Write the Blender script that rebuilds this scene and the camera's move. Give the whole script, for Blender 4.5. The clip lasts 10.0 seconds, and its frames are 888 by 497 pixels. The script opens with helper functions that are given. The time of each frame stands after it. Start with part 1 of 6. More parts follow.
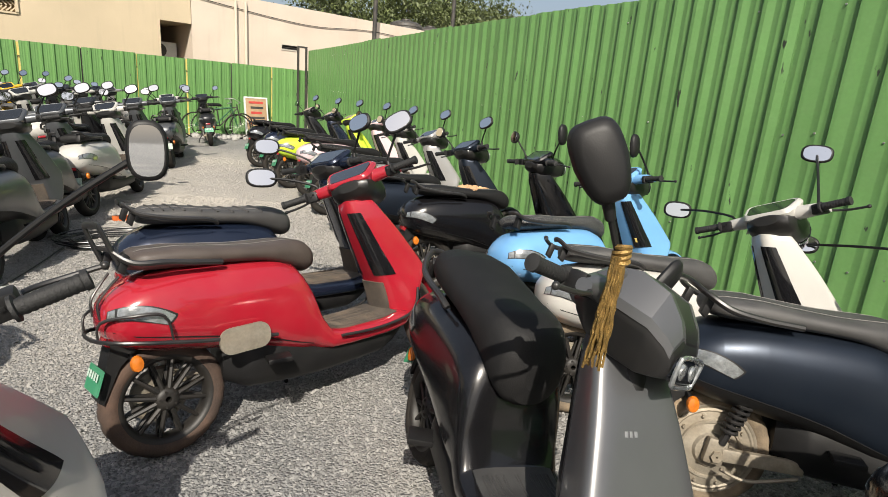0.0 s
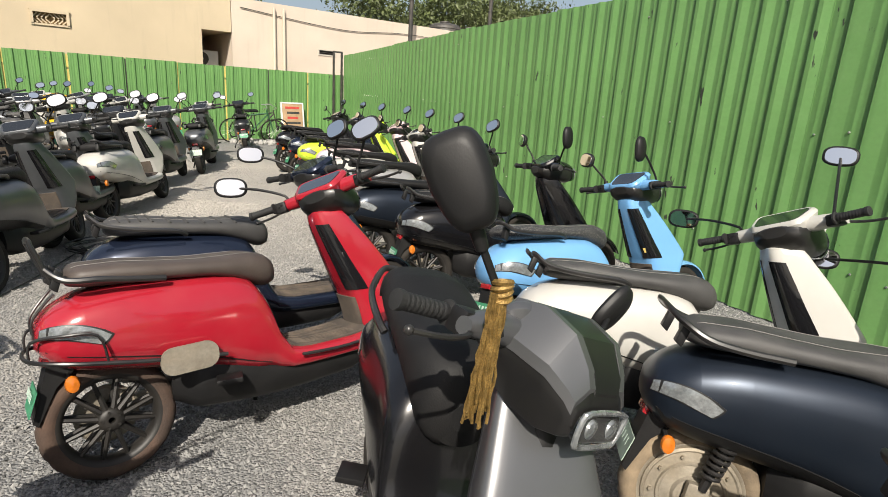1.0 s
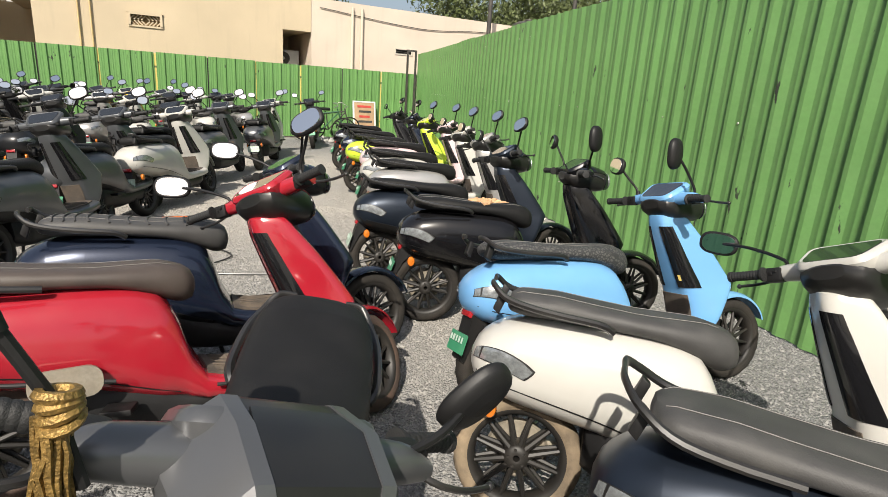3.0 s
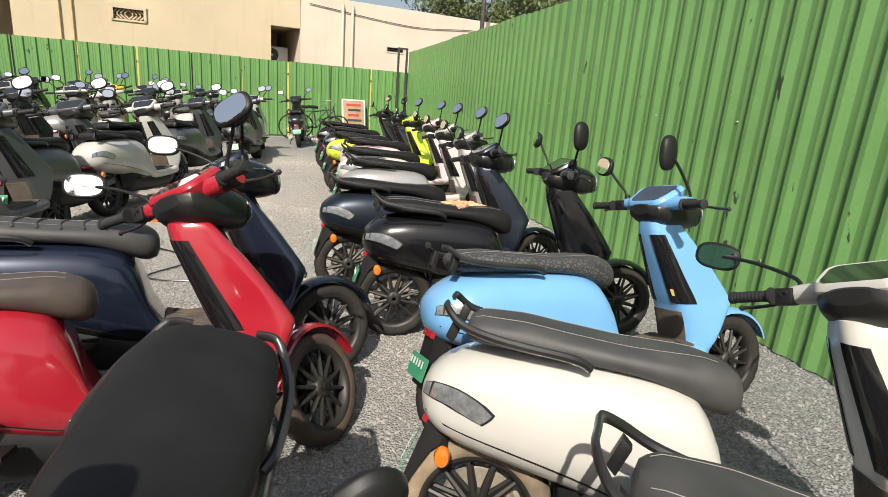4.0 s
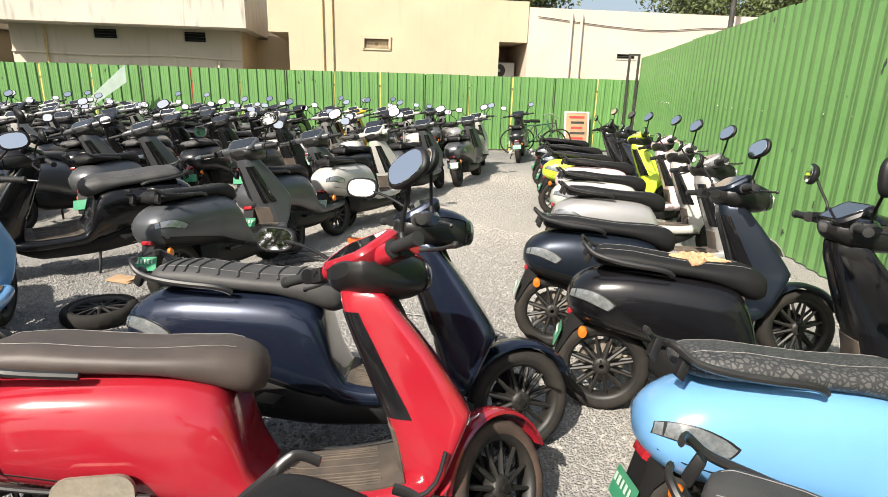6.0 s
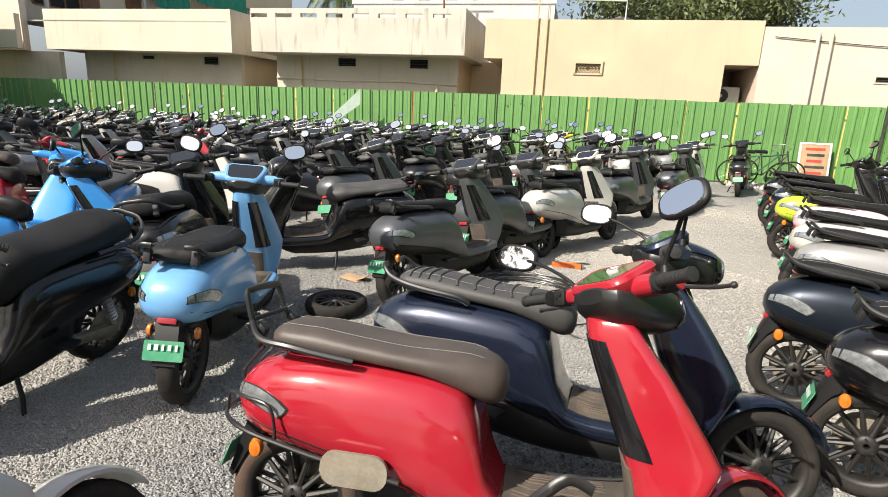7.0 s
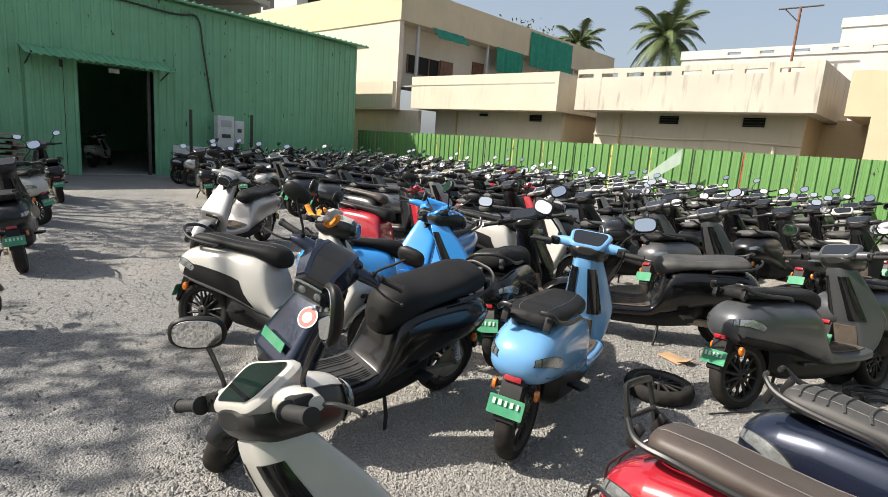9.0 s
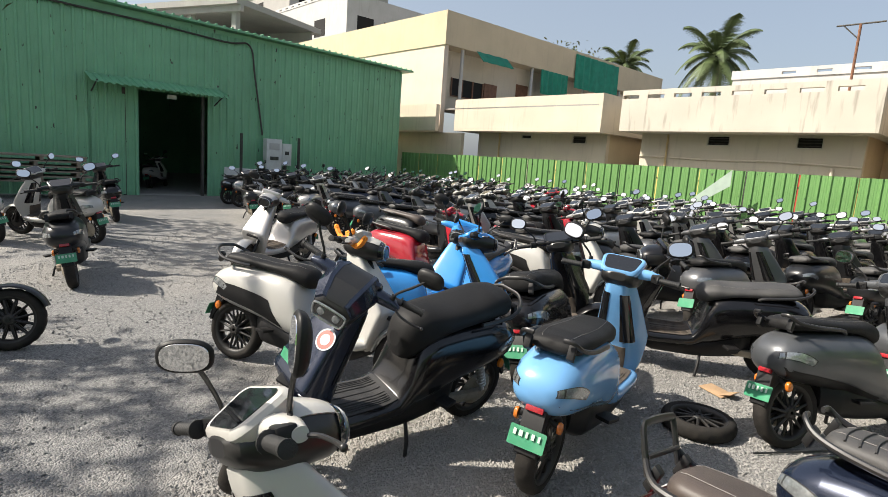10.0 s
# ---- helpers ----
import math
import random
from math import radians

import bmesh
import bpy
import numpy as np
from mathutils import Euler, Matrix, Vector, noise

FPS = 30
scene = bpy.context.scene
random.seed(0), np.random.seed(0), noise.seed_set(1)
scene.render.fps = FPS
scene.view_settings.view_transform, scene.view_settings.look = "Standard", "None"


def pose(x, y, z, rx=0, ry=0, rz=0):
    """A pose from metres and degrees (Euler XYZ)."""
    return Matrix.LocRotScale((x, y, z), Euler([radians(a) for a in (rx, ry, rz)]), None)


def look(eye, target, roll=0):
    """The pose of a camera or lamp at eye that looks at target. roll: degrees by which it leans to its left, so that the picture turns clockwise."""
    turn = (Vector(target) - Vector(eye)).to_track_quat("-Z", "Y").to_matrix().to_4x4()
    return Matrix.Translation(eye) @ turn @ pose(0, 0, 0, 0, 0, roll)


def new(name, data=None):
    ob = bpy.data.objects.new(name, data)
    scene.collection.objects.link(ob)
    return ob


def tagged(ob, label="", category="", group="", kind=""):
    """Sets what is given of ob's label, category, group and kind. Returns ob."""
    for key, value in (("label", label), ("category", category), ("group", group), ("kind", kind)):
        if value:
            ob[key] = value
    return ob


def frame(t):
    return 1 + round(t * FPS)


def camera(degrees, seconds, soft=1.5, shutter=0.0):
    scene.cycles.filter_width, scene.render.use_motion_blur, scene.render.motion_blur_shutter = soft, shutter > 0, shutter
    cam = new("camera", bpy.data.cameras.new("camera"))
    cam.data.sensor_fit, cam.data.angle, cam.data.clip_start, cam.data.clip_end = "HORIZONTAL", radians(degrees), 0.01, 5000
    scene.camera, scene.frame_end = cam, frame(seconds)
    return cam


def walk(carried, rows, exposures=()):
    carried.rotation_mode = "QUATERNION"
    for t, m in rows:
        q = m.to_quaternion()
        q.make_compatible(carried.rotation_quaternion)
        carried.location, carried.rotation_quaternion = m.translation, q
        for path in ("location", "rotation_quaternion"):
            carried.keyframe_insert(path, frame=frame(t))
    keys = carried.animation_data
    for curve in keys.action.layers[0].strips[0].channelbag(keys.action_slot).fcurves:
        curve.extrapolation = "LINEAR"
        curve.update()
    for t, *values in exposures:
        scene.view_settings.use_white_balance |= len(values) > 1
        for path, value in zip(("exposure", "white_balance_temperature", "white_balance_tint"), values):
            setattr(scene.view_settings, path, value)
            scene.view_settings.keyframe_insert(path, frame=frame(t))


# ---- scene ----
cam = camera(77.4, 10.0, 0.5)
PATH = [
    (0, (0.324, 0.222, 1.467), (0.267, 2.152, 0.947), 4.7),
    (0.5, (0.486, 0.283, 1.476), (0.359, 2.21, 0.954), 3.9),
    (1, (0.656, 0.435, 1.5), (0.435, 2.352, 0.974), 3.6),
    (1.5, (0.782, 0.561, 1.51), (0.465, 2.462, 0.977), 3.0),
    (2, (0.916, 0.698, 1.496), (0.516, 2.583, 0.961), 3.9),
    (2.5, (1.032, 0.855, 1.487), (0.558, 2.722, 0.949), 4.0),
    (3.8, (1.137, 1.283, 1.459), (0.603, 3.132, 0.917), 4.0),
    (4, (1.144, 1.368, 1.442), (0.643, 3.229, 0.905), 4.5),
    (4.5, (1.138, 1.612, 1.419), (0.73, 3.496, 0.888), 5.2),
    (5, (1.104, 1.837, 1.413), (0.572, 3.689, 0.876), 4.2),
    (5.5, (1.046, 1.939, 1.45), (0.218, 3.674, 0.898), 2.6),
    (6, (0.991, 1.827, 1.548), (-0.197, 3.339, 1.0), 1.5),
    (6.2, (0.964, 1.824, 1.548), (-0.328, 3.254, 1.01), 1.4),
    (7.5, (0.786, 1.524, 1.546), (-0.998, 2.299, 1.079), 2.9),
    (8, (0.726, 1.424, 1.592), (-1.15, 1.966, 1.157), 2.9),
    (8.5, (0.691, 1.368, 1.616), (-1.248, 1.666, 1.226), 3.3),
    (9, (0.653, 1.379, 1.635), (-1.31, 1.466, 1.263), 4.2),
    (9.5, (0.613, 1.437, 1.64), (-1.358, 1.411, 1.306), 4.4),
    (10, (0.594, 1.493, 1.642), (-1.381, 1.416, 1.334), 4.1),
]
walk(cam, [(t, look(eye, target, roll)) for t, eye, target, roll in PATH],
     [(0, 0.46), (2.5, 0.50), (4.5, 0.50), (5.5, 0.76), (6.0, 0.86), (6.5, 0.86), (7.5, 0.75), (10, 0.80)])

# ---- world, sun ----
SUN_DIR = Vector((0.10, -1.0, 0.95)).normalized()
world = bpy.data.worlds.new("world")
scene.world = world
world.use_nodes = True
wn = world.node_tree
sky = wn.nodes.new("ShaderNodeTexSky")
sky.sky_type, sky.sun_disc = "NISHITA", False
sky.sun_elevation, sky.sun_rotation = math.asin(SUN_DIR.z), math.atan2(SUN_DIR.x, SUN_DIR.y)
sky.air_density, sky.dust_density, sky.ozone_density = 1.0, 4.0, 1.0
haze = wn.nodes.new("ShaderNodeMix")
haze.data_type, haze.blend_type = "RGBA", "ADD"
haze.inputs[0].default_value = 1.0
haze.inputs[7].default_value = (2.3, 2.5, 2.75, 1)
wn.links.new(sky.outputs[0], haze.inputs[6])
wn.links.new(haze.outputs[2], wn.nodes["Background"].inputs[0])
wn.nodes["Background"].inputs[1].default_value = 0.06
sun = new("sun", bpy.data.lights.new("sun", "SUN"))
sun.data.energy, sun.data.angle, sun.data.color = 5.0, radians(0.6), (1.0, 0.93, 0.82)
sun.matrix_world = look(SUN_DIR * 60, (0, 0, 0))


# ---- materials ----
def mat(name, col, rough=0.6, metal=0.0, vary=0.15, scale=6.0, grain=0.0, grain_scale=120.0, bump=0.0, coat=0.0,
        dust=0.0, dust_col=(0.30, 0.26, 0.20), per_object=0.0, spec=0.5):
    """A painted or plain surface: colour with slow and fine variation, dust patches, fine relief."""
    m = bpy.data.materials.new(name)
    m.use_nodes = True
    t = m.node_tree
    n, l = t.nodes, t.links
    b = n["Principled BSDF"]
    b.inputs["Roughness"].default_value, b.inputs["Metallic"].default_value = rough, metal
    b.inputs["Coat Weight"].default_value, b.inputs["Coat Roughness"].default_value = coat, 0.06
    b.inputs["Specular IOR Level"].default_value = spec
    tc = n.new("ShaderNodeTexCoord")
    big = n.new("ShaderNodeTexNoise")
    big.inputs["Scale"].default_value, big.inputs["Detail"].default_value = scale, 4.0
    l.new(tc.outputs["Object"], big.inputs["Vector"])
    ramp = n.new("ShaderNodeMapRange")
    ramp.inputs[1].default_value, ramp.inputs[2].default_value = 0.3, 0.7
    ramp.inputs[3].default_value, ramp.inputs[4].default_value = 1 - vary, 1 + vary
    l.new(big.outputs[0], ramp.inputs[0])
    mul = n.new("ShaderNodeMix")
    mul.data_type, mul.blend_type = "RGBA", "MULTIPLY"
    mul.inputs[0].default_value = 1.0
    mul.inputs[6].default_value = (*col, 1)
    l.new(ramp.outputs[0], mul.inputs[7])
    out = mul.outputs[2]
    fine = n.new("ShaderNodeTexNoise")
    fine.inputs["Scale"].default_value, fine.inputs["Detail"].default_value = grain_scale, 3.0
    l.new(tc.outputs["Object"], fine.inputs["Vector"])
    if grain:
        r2 = n.new("ShaderNodeMapRange")
        r2.inputs[1].default_value, r2.inputs[2].default_value = 0.3, 0.7
        r2.inputs[3].default_value, r2.inputs[4].default_value = 1 - grain, 1 + grain
        l.new(fine.outputs[0], r2.inputs[0])
        m2 = n.new("ShaderNodeMix")
        m2.data_type, m2.blend_type = "RGBA", "MULTIPLY"
        m2.inputs[0].default_value = 1.0
        l.new(out, m2.inputs[6]), l.new(r2.outputs[0], m2.inputs[7])
        out = m2.outputs[2]
    if per_object:
        oi = n.new("ShaderNodeObjectInfo")
        r3 = n.new("ShaderNodeMapRange")
        r3.inputs[3].default_value, r3.inputs[4].default_value = 1 - per_object, 1 + per_object
        l.new(oi.outputs["Random"], r3.inputs[0])
        m3 = n.new("ShaderNodeMix")
        m3.data_type, m3.blend_type = "RGBA", "MULTIPLY"
        m3.inputs[0].default_value = 1.0
        l.new(out, m3.inputs[6]), l.new(r3.outputs[0], m3.inputs[7])
        out = m3.outputs[2]
    if dust:
        dn = n.new("ShaderNodeTexNoise")
        dn.inputs["Scale"].default_value, dn.inputs["Detail"].default_value = 9.0, 8.0
        l.new(tc.outputs["Object"], dn.inputs["Vector"])
        r4 = n.new("ShaderNodeMapRange")
        r4.inputs[1].default_value, r4.inputs[2].default_value = 0.42, 0.75
        r4.inputs[3].default_value, r4.inputs[4].default_value = dust * 0.25, dust
        l.new(dn.outputs[0], r4.inputs[0])
        m4 = n.new("ShaderNodeMix")
        m4.data_type = "RGBA"
        l.new(r4.outputs[0], m4.inputs[0]), l.new(out, m4.inputs[6])
        m4.inputs[7].default_value = (*dust_col, 1)
        out = m4.outputs[2]
        r5 = n.new("ShaderNodeMapRange")
        r5.inputs[3].default_value, r5.inputs[4].default_value = rough, min(1.0, rough + 0.5)
        l.new(r4.outputs[0], r5.inputs[0]), l.new(r5.outputs[0], b.inputs["Roughness"])
    l.new(out, b.inputs["Base Color"])
    if bump:
        bp = n.new("ShaderNodeBump")
        bp.inputs["Strength"].default_value, bp.inputs["Distance"].default_value = bump, 0.004
        l.new(fine.outputs[0], bp.inputs["Height"]), l.new(bp.outputs[0], b.inputs["Normal"])
    return m


def gravel_mat(name, per_island=False):
    """Grey crushed stone with pale dust patches, paler within 6.5 m of one spot."""
    m = bpy.data.materials.new(name)
    m.use_nodes = True
    t = m.node_tree
    n, l = t.nodes, t.links
    b = n["Principled BSDF"]
    b.inputs["Roughness"].default_value = 0.92
    tc = n.new("ShaderNodeTexCoord")
    ramp = n.new("ShaderNodeValToRGB")
    e = ramp.color_ramp.elements
    e[0].color, e[1].color = (0.105, 0.106, 0.107, 1), (0.27, 0.266, 0.256, 1)
    e.new(0.5).color = (0.17, 0.171, 0.17, 1)
    if per_island:
        geo = n.new("ShaderNodeNewGeometry")
        l.new(geo.outputs["Random Per Island"], ramp.inputs[0])
    else:
        vo = n.new("ShaderNodeTexVoronoi")
        vo.inputs["Scale"].default_value = 90.0
        l.new(tc.outputs["Object"], vo.inputs["Vector"])
        sep = n.new("ShaderNodeSeparateColor")
        l.new(vo.outputs["Color"], sep.inputs[0]), l.new(sep.outputs[0], ramp.inputs[0])
        bp = n.new("ShaderNodeBump")
        bp.invert = True
        bp.inputs["Strength"].default_value, bp.inputs["Distance"].default_value = 0.9, 0.012
        l.new(vo.outputs["Distance"], bp.inputs["Height"]), l.new(bp.outputs[0], b.inputs["Normal"])
    big = n.new("ShaderNodeTexNoise")
    big.inputs["Scale"].default_value, big.inputs["Detail"].default_value = 0.35, 7.0
    l.new(tc.outputs["Object"], big.inputs["Vector"])
    r = n.new("ShaderNodeMapRange")
    r.inputs[1].default_value, r.inputs[2].default_value = 0.45, 0.7
    r.inputs[3].default_value, r.inputs[4].default_value = 0.05, 0.60
    l.new(big.outputs[0], r.inputs[0])
    place = n.new("ShaderNodeNewGeometry")
    far = n.new("ShaderNodeVectorMath")
    far.operation = "DISTANCE"
    far.inputs[1].default_value = (-3.4, 8.0, 0.0)
    l.new(place.outputs["Position"], far.inputs[0])
    paler = n.new("ShaderNodeMapRange")
    paler.inputs[1].default_value, paler.inputs[2].default_value = 2.5, 6.5
    paler.inputs[3].default_value, paler.inputs[4].default_value = 0.45, 0.0
    l.new(far.outputs["Value"], paler.inputs[0])
    both = n.new("ShaderNodeMath")
    both.use_clamp = True
    l.new(r.outputs[0], both.inputs[0]), l.new(paler.outputs[0], both.inputs[1])
    mx = n.new("ShaderNodeMix")
    mx.data_type = "RGBA"
    l.new(both.outputs[0], mx.inputs[0]), l.new(ramp.outputs[0], mx.inputs[6])
    mx.inputs[7].default_value = (0.40, 0.37, 0.325, 1)
    l.new(mx.outputs[2], b.inputs["Base Color"])
    return m


def sheet_mat(name, col):
    """Weathered paint on profiled steel sheet: streaks, dust and dark scuffs where paint has gone."""
    m = mat(name, col, 0.42, 0.0, 0.10, 1.3, 0.05, 40, 0.0, dust=0.06, dust_col=(0.36, 0.42, 0.26), per_object=0.05)
    t = m.node_tree
    n, l = t.nodes, t.links
    b = n["Principled BSDF"]
    src = b.inputs["Base Color"].links[0].from_socket
    tc = n.new("ShaderNodeTexCoord")
    mp = n.new("ShaderNodeMapping")
    mp.inputs["Scale"].default_value = (1.0, 1.0, 0.35)
    oi = n.new("ShaderNodeObjectInfo")
    l.new(tc.outputs["Object"], mp.inputs["Vector"])
    sc = n.new("ShaderNodeVectorMath")
    sc.operation = "SCALE"
    sc.inputs[0].default_value = (7.0, 3.0, 5.0)
    l.new(oi.outputs["Random"], sc.inputs["Scale"]), l.new(sc.outputs[0], mp.inputs["Location"])
    sn = n.new("ShaderNodeTexNoise")
    sn.inputs["Scale"].default_value, sn.inputs["Detail"].default_value = 11.0, 5.0
    l.new(mp.outputs[0], sn.inputs["Vector"])
    r = n.new("ShaderNodeMapRange")
    r.inputs[1].default_value, r.inputs[2].default_value = 0.695, 0.712
    l.new(sn.outputs[0], r.inputs[0])
    mx = n.new("ShaderNodeMix")
    mx.data_type = "RGBA"
    l.new(r.outputs[0], mx.inputs[0]), l.new(src, mx.inputs[6])
    mx.inputs[7].default_value = (0.03, 0.035, 0.025, 1)
    l.new(mx.outputs[2], b.inputs["Base Color"])
    return m


def wall_mat(name, col, streak=0.5, stain=(0.25, 0.22, 0.17)):
    """Rendered and painted wall: soft patches, rain streaks running down, plaster grain."""
    m = mat(name, col, 0.85, 0.0, 0.07, 0.9, 0.04, 60, 0.25)
    t = m.node_tree
    n, l = t.nodes, t.links
    b = n["Principled BSDF"]
    src = b.inputs["Base Color"].links[0].from_socket
    tc = n.new("ShaderNodeTexCoord")
    mp = n.new("ShaderNodeMapping")
    mp.inputs["Scale"].default_value = (3.0, 3.0, 0.35)
    l.new(tc.outputs["Object"], mp.inputs["Vector"])
    sn = n.new("ShaderNodeTexNoise")
    sn.inputs["Scale"].default_value, sn.inputs["Detail"].default_value = 2.2, 9.0
    l.new(mp.outputs[0], sn.inputs["Vector"])
    r = n.new("ShaderNodeMapRange")
    r.inputs[1].default_value, r.inputs[2].default_value = 0.56, 0.80
    r.inputs[3].default_value, r.inputs[4].default_value = 0.0, streak
    l.new(sn.outputs[0], r.inputs[0])
    mx = n.new("ShaderNodeMix")
    mx.data_type = "RGBA"
    l.new(r.outputs[0], mx.inputs[0]), l.new(src, mx.inputs[6])
    mx.inputs[7].default_value = (*stain, 1)
    l.new(mx.outputs[2], b.inputs["Base Color"])
    return m


def glass_mat(name, col, rough=0.03):
    m = bpy.data.materials.new(name)
    m.use_nodes = True
    b = m.node_tree.nodes["Principled BSDF"]
    b.inputs["Base Color"].default_value = (*col, 1)
    b.inputs["Roughness"].default_value = rough
    b.inputs["Coat Weight"].default_value = 0.5
    return m


DUST = (0.30, 0.25, 0.19)
PAINT = {
    "red": mat("paint_red", (0.31, 0.009, 0.021), 0.12, 0.0, 0.06, 4, coat=0.7, dust=0.051, dust_col=DUST),
    "navy": mat("paint_navy", (0.012, 0.019, 0.040), 0.26, 0.5, 0.1, 4, coat=0.6, dust=0.012, dust_col=DUST),
    "black": mat("paint_black", (0.005, 0.005, 0.006), 0.22, 0.0, 0.1, 4, coat=0.35, dust=0.006, dust_col=DUST, spec=0.35),
    "blue": mat("paint_sky_blue", (0.14, 0.335, 0.60), 0.25, 0.0, 0.05, 4, coat=0.6, dust=0.038, dust_col=DUST),
    "azure": mat("paint_azure", (0.03, 0.24, 0.62), 0.25, 0.0, 0.05, 4, coat=0.6, dust=0.032, dust_col=DUST),
    "white": mat("paint_white", (0.45, 0.44, 0.41), 0.3, 0.0, 0.06, 4, coat=0.5, dust=0.090, dust_col=(0.42, 0.37, 0.29)),
    "silver": mat("paint_silver", (0.42, 0.41, 0.40), 0.3, 0.55, 0.06, 4, coat=0.5, dust=0.038, dust_col=DUST),
    "graphite": mat("paint_graphite", (0.095, 0.100, 0.107), 0.36, 0.45, 0.08, 4, coat=0.2, dust=0.012, dust_col=DUST),
    "matte_navy": mat("paint_matte_navy", (0.016, 0.023, 0.036), 0.36, 0.6, 0.1, 4, coat=0.05, dust=0.012, dust_col=DUST),
    "charcoal": mat("paint_charcoal", (0.018, 0.019, 0.021), 0.30, 0.3, 0.1, 4, coat=0.2, dust=0.008, dust_col=DUST, spec=0.4),
    "gunmetal": mat("paint_gunmetal", (0.125, 0.127, 0.132), 0.36, 0.6, 0.08, 4, coat=0.15, dust=0.012, dust_col=DUST),
    "yellow": mat("paint_yellow", (0.72, 0.42, 0.02), 0.3, 0.0, 0.05, 4, coat=0.5, dust=0.048, dust_col=DUST),
    "lime": mat("paint_lime", (0.50, 0.68, 0.04), 0.3, 0.0, 0.05, 4, coat=0.5, dust=0.038, dust_col=DUST),
    "pink": mat("paint_pale_pink", (0.66, 0.50, 0.52), 0.3, 0.1, 0.05, 4, coat=0.5, dust=0.038, dust_col=DUST),
}
SEAT = mat("seat_vinyl", (0.008, 0.008, 0.0085), 0.60, 0, 0.2, 8, 0.1, 300, 0.2, dust=0.025, dust_col=(0.20, 0.18, 0.155), spec=0.22)
SEAT_BROWN = mat("seat_vinyl_brown", (0.055, 0.042, 0.036), 0.5, 0, 0.2, 8, 0.1, 300, 0.2, dust=0.12, dust_col=(0.22, 0.19, 0.16))
SEAT_DUSTY = mat("seat_vinyl_dusty", (0.035, 0.034, 0.034), 0.55, 0, 0.2, 8, 0.1, 300, 0.2, dust=0.35, dust_col=(0.13, 0.125, 0.115))
STITCH = mat("stitch_thread", (0.20, 0.19, 0.18), 0.8)
PLASTIC = mat("black_plastic", (0.0075, 0.0075, 0.008), 0.48, 0, 0.2, 12, 0.1, 300, 0.05, dust=0.04, dust_col=(0.15, 0.135, 0.115), spec=0.3)
RUBBER = mat("tyre_rubber", (0.014, 0.0135, 0.013), 0.8, 0, 0.2, 8, 0.15, 150, 0.4, dust=0.18, dust_col=(0.13, 0.105, 0.08), spec=0.2)
RUBBER_EARTH = mat("tyre_rubber_earth", (0.03, 0.022, 0.018), 0.85, 0, 0.2, 8, 0.15, 150, 0.4, dust=0.5, dust_col=(0.15, 0.085, 0.055))
RUBBER_SAND = mat("tyre_rubber_sand", (0.07, 0.055, 0.04), 0.85, 0, 0.2, 8, 0.15, 150, 0.4, dust=0.85, dust_col=(0.33, 0.25, 0.16))
GRIP = mat("grip_rubber", (0.012, 0.012, 0.012), 0.65, 0, 0.15, 20, 0.1, 400, 0.4)
RIM = mat("rim_black", (0.010, 0.0098, 0.0095), 0.5, 0.1, 0.2, 10, dust=0.10, dust_col=(0.16, 0.125, 0.09))
METAL = mat("cast_alloy", (0.30, 0.27, 0.22), 0.55, 0.6, 0.2, 15, 0.1, 100, 0.2, dust=0.5, dust_col=(0.30, 0.24, 0.16))
STEEL = mat("bright_steel", (0.55, 0.54, 0.52), 0.32, 0.9, 0.1, 15, dust=0.15)
RAIL = mat("powder_coat_black", (0.012, 0.012, 0.013), 0.35, 0, 0.1, 12, dust=0.05)
FLOOR_MAT = mat("floor_mat", (0.050, 0.042, 0.036), 0.85, 0, 0.25, 9, 0.15, 200, 0.5, dust=0.55, dust_col=(0.17, 0.128, 0.09))
FLOOR_BLACK = mat("floor_rubber", (0.022, 0.022, 0.023), 0.6, 0, 0.2, 9, 0.15, 200, 0.4, dust=0.2, dust_col=(0.09, 0.085, 0.078))
SCREEN = glass_mat("display_glass", (0.012, 0.013, 0.015), 0.06)
CUBBY = glass_mat("cubby_gloss", (0.008, 0.008, 0.009), 0.10)
MIRROR = bpy.data.materials.new("mirror_glass")
MIRROR.use_nodes = True
for key, val in (("Base Color", (0.78, 0.79, 0.80, 1)), ("Metallic", 1.0), ("Roughness", 0.03)):
    MIRROR.node_tree.nodes["Principled BSDF"].inputs[key].default_value = val
GLOSS = mat("black_gloss", (0.008, 0.008, 0.0085), 0.38, 0, 0.1, 6, coat=0.12, dust=0.03)
CLEAR = mat("clear_lens", (0.27, 0.285, 0.29), 0.14, 0.55, 0.3, 35, 0.15, 110, 0.2, coat=0.9)
AMBER = mat("amber_lens", (0.50, 0.14, 0.015), 0.2, 0, 0.15, 60, coat=0.6)
RED_LENS = mat("red_lens", (0.30, 0.015, 0.02), 0.2, 0, 0.15, 60, coat=0.6)
PLATE = mat("plate_green", (0.02, 0.22, 0.105), 0.4, 0, 0.12, 20, dust=0.2, dust_col=(0.4, 0.42, 0.36))
PLATE_PALE = mat("plate_dusty", (0.30, 0.40, 0.32), 0.5, 0, 0.15, 20, dust=0.4, dust_col=(0.45, 0.44, 0.38))
PLATE_INK = mat("plate_white_ink", (0.42, 0.52, 0.45), 0.5)


# ---- mesh building ----
def bm_mesh(name, bm, smooth=40):
    me = bpy.data.meshes.new(name)
    bmesh.ops.recalc_face_normals(bm, faces=bm.faces)
    lim = math.cos(radians(smooth))
    for e in bm.edges:
        f = e.link_faces
        e.smooth = len(f) == 2 and f[0].normal.dot(f[1].normal) > lim
    for f in bm.faces:
        f.smooth = True
    bm.to_mesh(me)
    bm.free()
    return me


